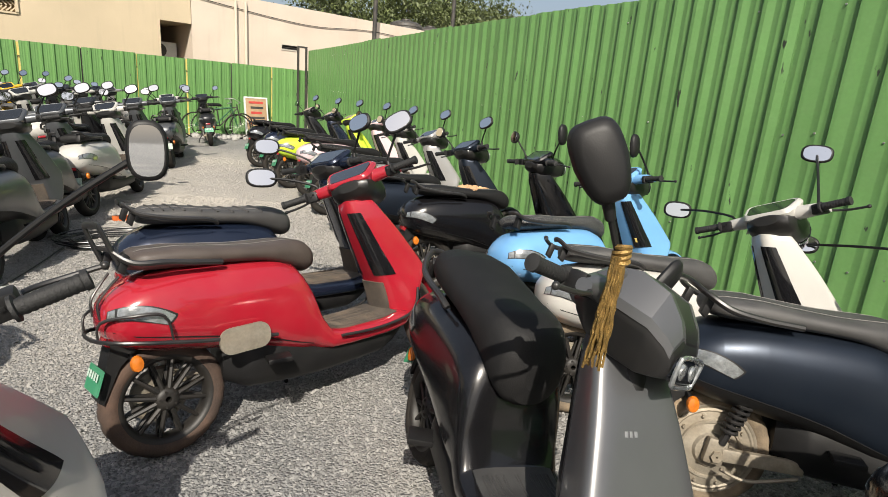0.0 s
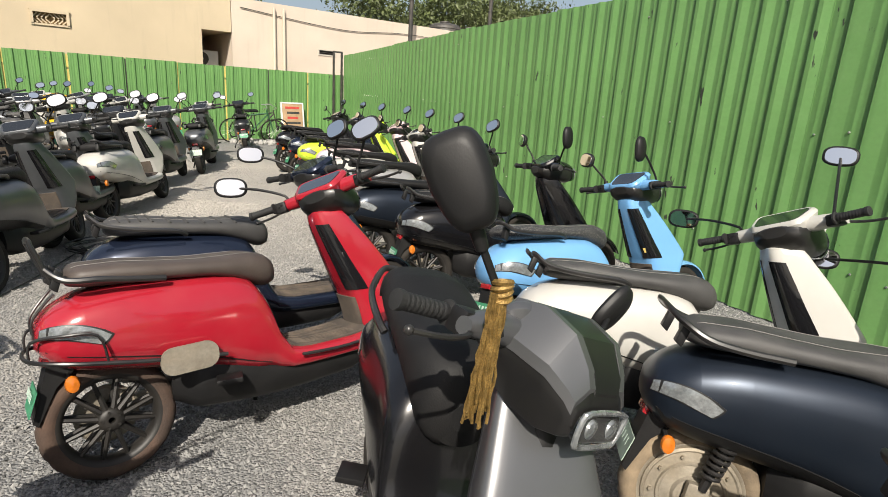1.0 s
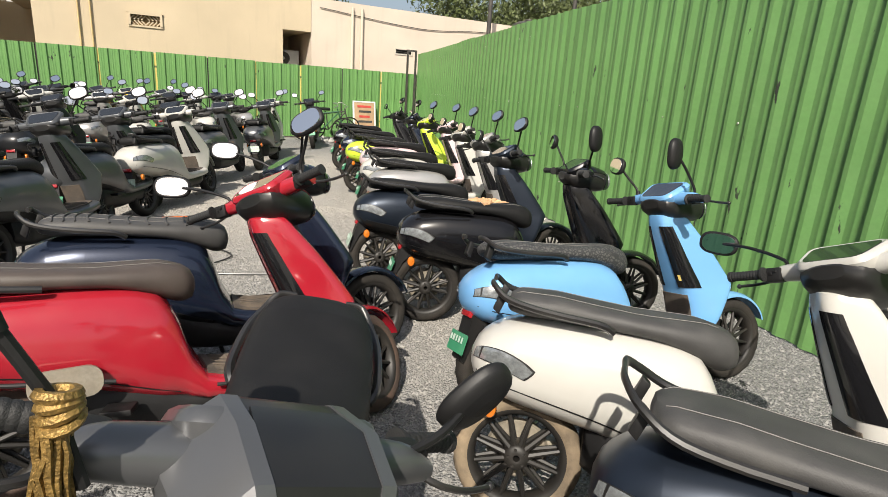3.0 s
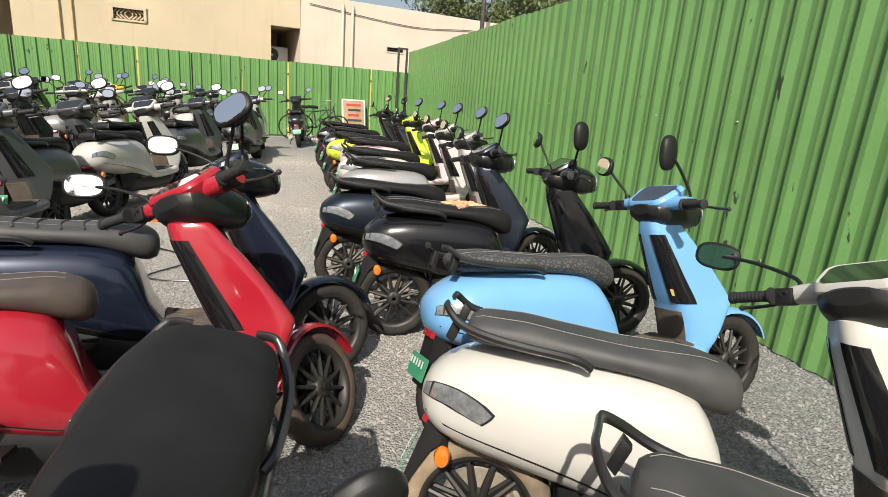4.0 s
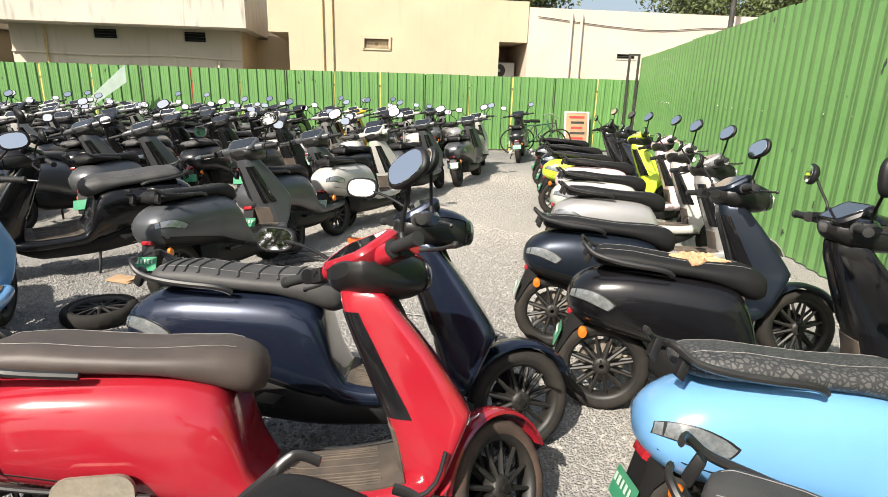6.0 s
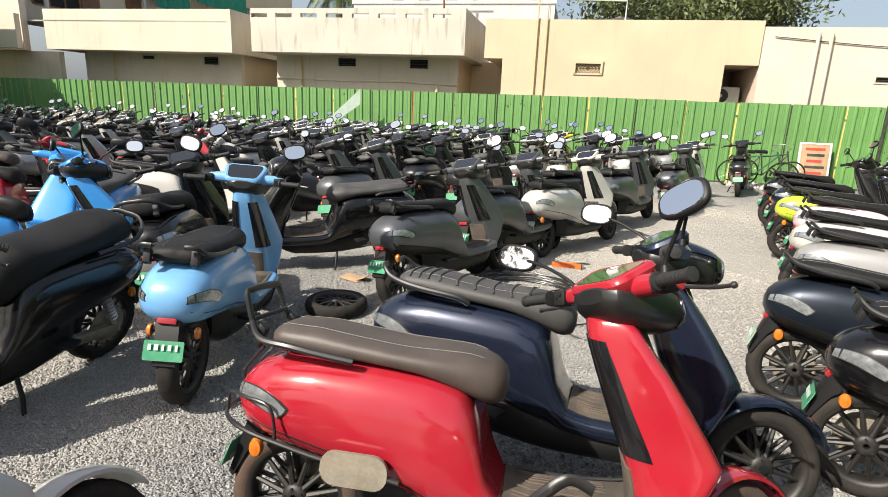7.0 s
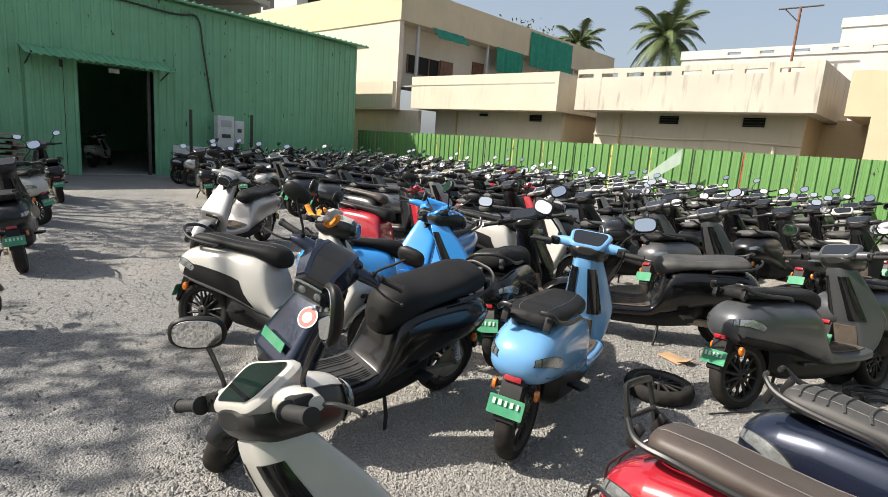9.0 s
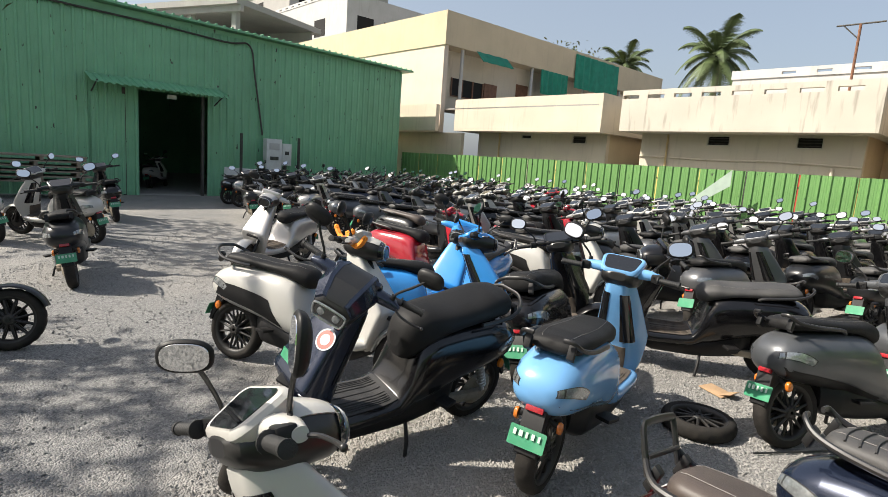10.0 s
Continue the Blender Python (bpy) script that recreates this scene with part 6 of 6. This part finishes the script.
def set_mirror(root, steer, side, at, back, tall=False, size=1.0):
    """A mirror turned its own way on its stem: head at a point of the yard, its black back facing along back."""
    back = Vector(back).normalized()
    lng = Vector((0, 0, 1)) if tall else back.cross(Vector((0, 0, 1)))
    lng = (lng - back * lng.dot(back)).normalized()
    m = Matrix((back, lng, back.cross(lng))).transposed().to_4x4()
    to = root.matrix_basis.inverted() @ Matrix.Translation(at) @ m @ Matrix.Scale(size, 4)
    bm = Hull("x", [(-0.012, -0.044, 0.044, 0.070, 2.7), (-0.004, -0.050, 0.050, 0.078, 2.7), (0.010, -0.047, 0.047, 0.074, 2.6), (0.024, -0.032, 0.032, 0.052, 2.4), (0.030, -0.01, 0.01, 0.02, 2.2)]).skin(8, 24)
    bm.transform(to)
    turn_m = Matrix.Translation(AXIS_AT) @ Matrix.Rotation(radians(steer), 4, AXIS) @ Matrix.Translation(-AXIS_AT)
    foot = turn_m @ Vector((0.955, 0.205 * side, 1.05))
    head = to @ Vector((0.012, 0, 0))
    add_tube(bm, [foot, foot + Vector((0, 0, 0.035)), foot.lerp(head, 0.5) + Vector((0, 0, 0.03)), head], 0.0065, 8, smooth_steps=4)
    ob = part("mirror", bm, PLASTIC, root)
    gl = Hull("x", [(-0.0145, -0.040, 0.040, 0.0655, 2.7), (-0.0125, -0.041, 0.041, 0.0665, 2.7)]).skin(1, 24)
    gl.transform(to)
    part("mirror_glass", gl, MIRROR, ob, "mirror glass")


set_mirror(RED_ONE, 38, 1, (-0.716, 2.996, 1.004), (-0.45, 0.85, -0.35))
set_mirror(NAVY_ONE, 16, 1, (-0.917, 3.622, 1.095), (-0.45, 0.85, -0.30))
set_mirror(BLACK_ONE, 0, -1, (1.015, 4.498, 1.277), (0.75, -0.65, 0.1), True)
set_mirror(BLUE_ONE, 0, -1, (1.416, 4.009, 1.266), (0.75, -0.65, 0.1), True)
set_mirror(WHITE_ONE, 35, 1, (1.611, 3.582, 0.934), (0.35, 0.93, -0.15))
set_mirror(WHITE_ONE, 35, -1, (2.254, 3.435, 1.336), (0.50, 0.82, -0.25))
set_mirror(MATT_ONE, 15, 1, (2.123, 3.155, 0.878), (0.50, 0.82, -0.40))
set_mirror(OPEN_ONE, 0, -1, (-0.269, 1.232, 1.331), (-0.45, 0.89, -0.05), True, 0.72)
set_mirror(OPEN_ONE, 0, 1, (-0.56, 0.89, 1.175), (-0.88, -0.20, 0.05), False, 0.8)

# small marks on single scooters
def ahead(make):
    """The same plate, moved with the body's place on its wheels."""
    def made(*args):
        bm = make(*args)
        bm.transform(Matrix.Translation((SET_FORWARD, 0, 0)))
        return bm
    return made


BADGE_INK = mat("badge_ink", (0.17, 0.175, 0.18), 0.5)
PALE_INK = mat("pale_decal", (0.55, 0.56, 0.57), 0.5)
RED_DECAL = mat("red_decal", (0.55, 0.06, 0.04), 0.5)
GREY_DECAL = mat("grey_decal", (0.33, 0.38, 0.40), 0.5, dust=0.2)
PAPER = mat("yellow_paper", (0.60, 0.45, 0.12), 0.8)
face = APRON.at(0.775, radians(90)) + Vector((SET_FORWARD + 0.001, 0, 0))
for k in range(3):
    part("badge", box((0.004, 0.010 - 0.002 * (k == 1), 0.014), Matrix.Translation(face + Vector((0, -0.055 + 0.014 * k, 0))) @ pose(0, 0, 0, 0, -33.7, 0), 0.001), BADGE_INK, GREY_ONE, "small pale badge mark")
for r0, mt, lift in ((0.055, PALE_INK, 0.0), (0.047, RED_DECAL, 0.0012), (0.028, PALE_INK, 0.0024)):
    c = APRON.at(0.80, radians(72)) + Vector((SET_FORWARD, 0, 0))
    part("sticker", add_lathe(bmesh.new(), [(0.001, 0), (r0, 0), (r0, 0.002), (0.001, 0.002)], Matrix.Translation(c + Vector((0.004 + lift, 0.001, 0))) @ pose(0, 0, 0, 0, -38, 0) @ pose(0, 0, 0, 0, 0, -78), 28, False), mt, NAVY_FRONT, "round red and white sticker")
part("sticker", ahead(BODY.patch)([(0.28, 186), (0.42, 190), (0.43, 208), (0.27, 212)], 0.002, 0.004, 6), GREY_DECAL, WHITE_ONE, "worn grey sticker")
part("sticker", ahead(BODY.patch)([(0.32, 193), (0.37, 195), (0.37, 203), (0.32, 203)], 0.004, 0.002, 4), RED_DECAL, WHITE_ONE, "worn orange sticker")
part("paper", ahead(APRON.patch)([(0.60, -112), (0.60, -122), (0.63, -124), (0.63, -112)], 0.006, 0.002, 3), PAPER, BLUE_ONE, "folded yellow paper in the cubby")

# ---- clutter ----
tag_card = part("paper_tag", box((0.030, 0.004, 0.075), pose(2.12, 3.19, 1.0, 4, 8, -20), 0.001), mat("tag_paper", (0.62, 0.61, 0.57), 0.8))
add_string = tube([(2.118, 3.19, 1.035), (2.112, 3.18, 1.085)], 0.0015, 5)
tagged(tag_card, "small white paper tag hanging from a handlebar", "tag")
part("string", add_string, PAPER, tag_card)

rope = bmesh.new()
rb = random.Random(12)
for k in range(26):
    a, r0 = k * 2.4, 0.004 + 0.009 * (k / 26) ** 0.5
    length = rb.uniform(0.19, 0.25)
    pts = []
    for i in range(14):
        f = i / 13
        spread = 1 + 0.8 * f
        pts.append((0.652 + r0 * spread * math.cos(a) - 0.022 * f + rb.uniform(-0.0025, 0.0025), 1.332 + r0 * spread * math.sin(a) - 0.012 * f + rb.uniform(-0.0025, 0.0025), 1.185 - length * f))
    add_tube(rope, pts, 0.0030, 5)
for turn_k in range(4):
    add_tube(rope, [(0.656 + 0.015 * math.cos(t * 0.524), 1.337 + 0.015 * math.sin(t * 0.524), 1.176 + 0.009 * turn_k + 0.004 * math.sin(t * 0.524 + turn_k)) for t in range(12)], 0.006, 6, True)
tagged(part("gold_braid", rope, GOLD), "frayed gold braid tied round the mirror stem", "braid", "", "stuff")


def cloth_bm():
    bm = bmesh.new()
    n = 18
    top = [[None] * (n + 1) for _ in range(n + 1)]
    low = [[None] * (n + 1) for _ in range(n + 1)]
    for i in range(n + 1):
        for j in range(n + 1):
            u, v = i / n - 0.5, j / n - 0.5
            r = 0.11 * (1 + 0.25 * math.sin(5 * math.atan2(v, u)))
            x, y = u * 2 * r, v * 1.5 * r
            z = 0.018 + 0.022 * abs(noise.noise(Vector((u * 6, v * 6, 2)))) + 0.012 * noise.noise(Vector((u * 14, v * 14, 5)))
            top[i][j], low[i][j] = bm.verts.new((x, y, z)), bm.verts.new((x, y, z - 0.012))
    for g in (top, low):
        for i in range(n):
            for j in range(n):
                bm.faces.new((g[i][j], g[i + 1][j], g[i + 1][j + 1], g[i][j + 1]))
    for i in range(n):
        for a, b in (((i, 0), (i + 1, 0)), ((i, n), (i + 1, n)), ((0, i), (0, i + 1)), ((n, i), (n, i + 1))):
            bm.faces.new((top[a[0]][a[1]], top[b[0]][b[1]], low[b[0]][b[1]], low[a[0]][a[1]]))
    return bm


CLOTH = mat("ochre_cloth", (0.52, 0.31, 0.165), 0.9, 0, 0.2, 20, 0.1, 200, 0.4)
p = BLACK_ONE.matrix_basis @ Vector((0.36, 0.02, 0.800))
tagged(part("cloth", cloth_bm(), CLOTH, None, "", Matrix.Translation(p) @ pose(0, 0, 0, 0, 4, 60)), "crumpled ochre cloth lying on a black seat", "cloth")

# spare tyre, cardboard scrap, cable coil, orange bar
spare = thing("spare_wheel", pose(-2.97, 3.13, 0.055 - HUB * 0, 0, 0, 20), "dusty scooter wheel with tyre lying flat on gravel", "wheel")
turned = Matrix.Rotation(radians(90), 4, "X") @ Matrix.Translation((0.03, 0, -HUB))
part("tyre", shared("rear_tyre", tyre_bm, RUBBER), None, spare, "", turned)
part("rim", shared("rear_rim", rim_bm, RIM), None, spare, "", turned)
scrap = thing("cardboard_scrap", pose(-3.66, 3.55, 0.012, 0, 0, 25), "torn pale cardboard scrap on gravel", "cardboard")
part("sheet", box((0.22, 0.14, 0.008), pose(0, 0, 0.004, 3, 2, 0), 0.002), CARD, scrap)
part("flap", box((0.10, 0.12, 0.006), pose(0.10, 0.02, 0.02, 0, -20, 12), 0.002), CARD, scrap)
coil = bmesh.new()
rc = random.Random(3)
for k in range(9):
    r, ox, oy = 0.22 + 0.02 * rc.random() * k, rc.uniform(-0.05, 0.05), rc.uniform(-0.05, 0.05)
    add_tube(coil, [(ox + r * 1.5 * math.cos(t * 0.349), oy + r * math.sin(t * 0.349), 0.012 + 0.007 * k + 0.006 * math.sin(t + k)) for t in range(18)], 0.006, 6, True)
coil_end = add_tube(coil, [(0.3, 0, 0.02), (0.7, -0.5, 0.015), (0.4, -0.9, 0.015), (1.0, -1.1, 0.015)], 0.006, 6, smooth_steps=8)
add_tube(coil, [(-0.3, 0.1, 0.02), (-0.6, -0.6, 0.015), (-0.9, -1.2, 0.015)], 0.006, 6, smooth_steps=8)
tagged(part("cable_coil", coil, RAIL, None, "", pose(-2.75, 4.85, 0, 0, 0, 40)), "loose coil of black cable on the gravel", "cable", "", "stuff")
bar = thing("orange_bar", pose(-3.12, 5.68, 0, 0, 0, 42), "orange painted wooden bar on the ground", "bar")
part("beam", box((0.30, 0.05, 0.05), Matrix.Translation((0, 0, 0.025)), 0.004), mat("orange_paint", (0.62, 0.13, 0.02), 0.6, 0, 0.2, 12), bar)
part("end_plate", box((0.012, 0.06, 0.058), Matrix.Translation((0.152, 0, 0.03))), RAIL, bar)


# notice board leaning at the far fence; bicycles beside it
def lw(s, b, z=0.0):
    return F @ Vector((-s, b, z))


board = thing("notice_board", Matrix.Translation(lw(1.75, -0.35)) @ Matrix.Rotation(radians(45), 4, "Z") @ pose(0, 0, 0, -8, 0, 0), "worn cardboard notice board leaning on the fence", "board")
part("panel", box((0.62, 0.03, 1.02), Matrix.Translation((0, 0, 0.56)), 0.006), CARD, board)
for x in (-0.32, 0.32):
    part("edge", box((0.04, 0.045, 1.1), Matrix.Translation((x, 0, 0.55))), GREY_PLASTIC, board)
part("edge", box((0.6, 0.045, 0.04), Matrix.Translation((0, 0, 1.08))), GREY_PLASTIC, board)
RED_INK = mat("red_ink", (0.45, 0.05, 0.04), 0.7)
for k in range(5):
    part("print_bar", box((0.42 - 0.05 * (k % 3), 0.006, 0.06), Matrix.Translation((0.02 * (k % 2), -0.017, 0.95 - 0.14 * k))), RED_INK if k % 2 == 0 else POST, board)


def bicycle(m, material, label):
    b = thing("bicycle", m, label, "bicycle", "bicycles by the fence")
    for x in (0, 1.02):
        bm = bmesh.new()
        add_tube(bm, [(x + 0.32 * math.cos(t * 0.262), 0, 0.33 + 0.32 * math.sin(t * 0.262)) for t in range(24)], 0.018, 8, True)
        w = part("wheel", bm, RUBBER, b)
        sp = bmesh.new()
        for t in range(14):
            add_tube(sp, [(x, 0.01, 0.33), (x + 0.31 * math.cos(t * 0.449), 0, 0.33 + 0.31 * math.sin(t * 0.449))], 0.0025, 4)
        part("spokes", sp, STEEL, w)
    fr = bmesh.new()
    for a, c in (((0, 0, 0.33), (0.42, 0, 0.30)), ((0.42, 0, 0.30), (0.30, 0, 0.80)), ((0.30, 0, 0.78), (0, 0, 0.33)), ((0.42, 0, 0.30), (0.86, 0, 0.78)), ((0.32, 0, 0.74), (0.85, 0, 0.82)), ((0.84, 0, 0.90), (1.02, 0, 0.33))):
        add_tube(fr, [a, c], 0.017, 8)
    part("frame", fr, material, b)
    part("saddle", box((0.26, 0.14, 0.06), Matrix.Translation((0.28, 0, 0.86)), 0.02), SEAT, b)
    part("handlebar", tube([(0.74, 0.28, 0.98), (0.84, 0.2, 1.0), (0.84, -0.2, 1.0), (0.74, -0.28, 0.98)], 0.013, 8), STEEL, b)
    return b


bicycle(Matrix.Translation(lw(3.6, -0.75)) @ pose(0, 0, 0, 10, 0, 30), mat("bicycle_green", (0.03, 0.10, 0.05), 0.4), "old dark green bicycle leaning at the fence")
bicycle(Matrix.Translation(lw(3.3, -0.45)) @ pose(0, 0, 0, 12, 0, 48), POST, "old black bicycle leaning at the fence")
heap = bmesh.new()
for k in range(60):
    x, y = rc.gauss(0, 0.5), rc.gauss(0, 0.25)
    bmesh.ops.create_icosphere(heap, subdivisions=1, radius=rc.uniform(0.04, 0.10), matrix=Matrix.Translation((x, y, 0.03)) @ pose(0, 0, 0, rc.uniform(0, 90), 0, rc.uniform(0, 90)))
tagged(part("rubble_heap", heap, CONCRETE, None, "", Matrix.Translation(lw(2.8, -0.9)) @ pose(0, 0, 0, 0, 0, 45)), "small heap of grey rubble at the fence foot", "rubble", "", "stuff")

# tilted clear windscreen sheet among the rows, wooden planks and boxes near the shed
sc_ = thing("clear_sheet", Matrix.Translation(lw(13.4, -0.6, 0.0)) @ pose(0, 0, 0, 0, 0, 45), "tilted pale plastic sheet standing at the fence", "sheet")
part("sheet", prism([(-0.55, 0.9), (0.40, 1.55), (0.40, 1.95), (-0.45, 1.2)], -0.004, 0.004), mat("hazy_plastic", (0.34, 0.42, 0.36), 0.3, 0, 0.1, 5), sc_)
part("prop", box((0.05, 0.05, 1.0), Matrix.Translation((-0.3, 0.04, 0.5))), POST, sc_)
for k in range(6):
    pl = thing("plank_stack", Matrix.Translation(F @ Vector((-25.2 + 0.05 * k, -13.2 + 0.12 * (k % 2), 0.35 + 0.13 * k))) @ pose(0, 0, 0, 0, 0, 135), "grey weathered wooden pallet boards in a stack", "planks", "stacked boards")
    part("plank", box((2.4 - 0.1 * k, 0.9, 0.035), Matrix.Translation((0, 0, 0.09)), 0.004), mat("grey_board", (0.22, 0.19, 0.15), 0.85, 0, 0.3, 3, 0.2, 40, 0.3) if k == 0 else bpy.data.materials["grey_board"], pl)
    for x in (-0.9, 0, 0.9):
        part("bearer", box((0.08, 0.88, 0.09), Matrix.Translation((x, 0, 0.03))), bpy.data.materials["grey_board"], pl)
legs = thing("trestle", Matrix.Translation(F @ Vector((-25.2, -13.2, 0))) @ pose(0, 0, 0, 0, 0, 135), "low dark steel trestle under the boards", "trestle")
for x in (-0.9, 0.9):
    part("leg", box((0.07, 0.8, 0.37), Matrix.Translation((x, 0, 0.185))), POST, legs)
cb = thing("cardboard_box", Matrix.Translation(F @ Vector((-25.5, -2.2, 0))), "open brown cardboard box by the shed corner", "box")
part("carton", box((0.7, 0.9, 0.7), Matrix.Translation((0, 0, 0.35)), 0.01), CARD, cb)
part("flap", box((0.3, 0.9, 0.01), pose(0.45, 0, 0.78, 0, -35, 0)), CARD, cb)
part("flap", box((0.3, 0.9, 0.01), pose(-0.40, 0, 0.82, 0, 60, 0)), CARD, cb)
wp = thing("plastic_sheet", Matrix.Translation(F @ Vector((-25.6, -7.6, 0))) @ pose(0, 0, 0, 0, -8, 0), "pale plastic panels leaning on the shed", "panel")
part("sheet", box((0.03, 1.3, 0.75), Matrix.Translation((0, 0, 0.6)), 0.004), GREY_PLASTIC, wp)
part("sheet", box((0.9, 0.6, 0.02), pose(0.5, 0.3, 0.02, 0, 8, 0), 0.004), GREY_PLASTIC, wp)
for xg, yg, zg in ((-3.30, 0.62, 1.05), (-3.14, 0.74, 1.03)):
    gm = bmesh.new()
    for k in range(26):
        t = k / 25
        bmesh.ops.create_icosphere(gm, subdivisions=1, radius=0.022, matrix=Matrix.Translation((xg + 0.20 * (t - 0.5), yg + 0.16 * (t - 0.5), zg + 0.07 * (2 * t - 1) ** 2)))
    tagged(part("marigold_garland", gm, GARLAND), "orange marigold garland on a handlebar", "garland", "", "stuff")


# ---- trees ----
def tree(x, y, h, r, seed, label, base=0.0, n=9000):
    rn = random.Random(seed)
    t = thing("tree", Matrix.Translation((x, y, base)), label, "tree", "trees behind")
    bm = bmesh.new()
    fork = h * 0.55
    add_tube(bm, [(0, 0, 0), (0.1, 0.05, fork * 0.5), (0.0, 0.1, fork)], 0.22, 10, taper=(1, 0.7))
    tips = []
    for k in range(9):
        a = k * 2.4
        q = Vector((r * 0.75 * math.cos(a), r * 0.75 * math.sin(a), fork + (h - fork) * rn.uniform(0.2, 0.85)))
        add_tube(bm, [(0, 0.1, fork * 0.95), q * 0.5 + Vector((0, 0, fork * 0.5)), q], 0.09, 6, taper=(1, 0.2))
        tips.append(q)
    part("trunk", bm, BARK, t)
    verts, faces = [], []
    for k in range(n):
        c = rn.choice(tips) + Vector((rn.gauss(0, r * 0.28), rn.gauss(0, r * 0.28), rn.gauss(0, (h - fork) * 0.16)))
        sz = rn.uniform(0.07, 0.17)
        e = Euler((rn.uniform(-1.2, 1.2), rn.uniform(-1.2, 1.2), rn.uniform(0, 6.28))).to_matrix()
        i = len(verts)
        for px_, py_, pz_ in ((-1, 0, 0), (0, -0.4, 0.08), (1, 0, -0.1), (0, 0.4, 0.08)):
            verts.append(tuple(c + e @ Vector((px_ * sz, py_ * sz, pz_ * sz))))
        faces += [(i, i + 1, i + 3), (i + 1, i + 2, i + 3)]
    me = bpy.data.meshes.new("crown")
    me.from_pydata(verts, [], faces)
    part("crown", me, LEAF, t)
    return t


def palm(x, y, h, r, seed, label):
    rn = random.Random(seed)
    t = thing("palm_tree", Matrix.Translation((x, y, 0)), label, "palm tree", "palms")
    part("trunk", tube([(0, 0, 0), (0.1, 0, h * 0.5), (0.0, 0.1, h)], 0.17, 10, taper=(1, 0.75), smooth_steps=5), BARK, t)
    for k in range(30):
        a = k * 2.39996
        up = 1.7 - 2.3 * (k / 30)
        fr = bmesh.new()
        pts = []
        for i in range(11):
            f = i / 10
            pts.append(Vector((r * f * math.cos(a) * (1 - 0.15 * f), r * f * math.sin(a) * (1 - 0.15 * f), h + r * (up * f - 0.95 * f * f))))
        add_tube(fr, pts, 0.025, 5, taper=(1, 0.2))
        side = Vector((-math.sin(a), math.cos(a), 0))
        for i in range(1, 46):
            f = i / 46
            j = min(9, int(f * 10))
            c = pts[j].lerp(pts[j + 1], f * 10 - j)
            d = (pts[j + 1] - pts[j]).normalized()
            ln = r * 0.30 * math.sin(math.pi * (0.15 + 0.8 * f)) * rn.uniform(0.8, 1.1)
            for s in (-1, 1):
                tip = c + (side * s * 0.75 + d * 0.5 + Vector((0, 0, -0.45))).normalized() * ln
                w = d * 0.04
                v = [fr.verts.new(c - w), fr.verts.new(c + w), fr.verts.new(tip)]
                fr.faces.new(v)
        part("frond", fr, PALM_LEAF, t)
    return t


q = lw(20.0, 14.0)
palm(q.x, q.y, 7.7, 2.2, 2, "coconut palm rising behind the houses")
q = lw(31.0, 24.0)
palm(q.x, q.y, 9.6, 2.3, 5, "small coconut palm far behind the blinds")
q = lw(14.5, 15.0)
palm(q.x, q.y, 5.3, 2.0, 8, "low coconut palm behind the white parapet")
for s_, b_, h_, r_, sd in ((4.2, 12.5, 7.4, 3.0, 1), (1.2, 13, 7.2, 2.6, 2), (-9.5, 12, 7.2, 2.8, 3), (-13.5, 11, 7.6, 3.0, 4), (-17.5, 12, 7.6, 3.0, 6), (33, 22, 11.0, 2.6, 7)):
    q = lw(s_, b_)
    tree(q.x, q.y, h_, r_, sd, "leafy broad tree behind the buildings")
# two unseen trees, added on the open south side to shade the yard
tree(-1.6, -7.6, 6.8, 1.5, 21, "unseen leafy tree added on the south side to shade the yard", n=1600)
tree(-8.2, -9.6, 7.2, 2.2, 22, "unseen leafy tree added on the south side to shade the yard", n=1800)
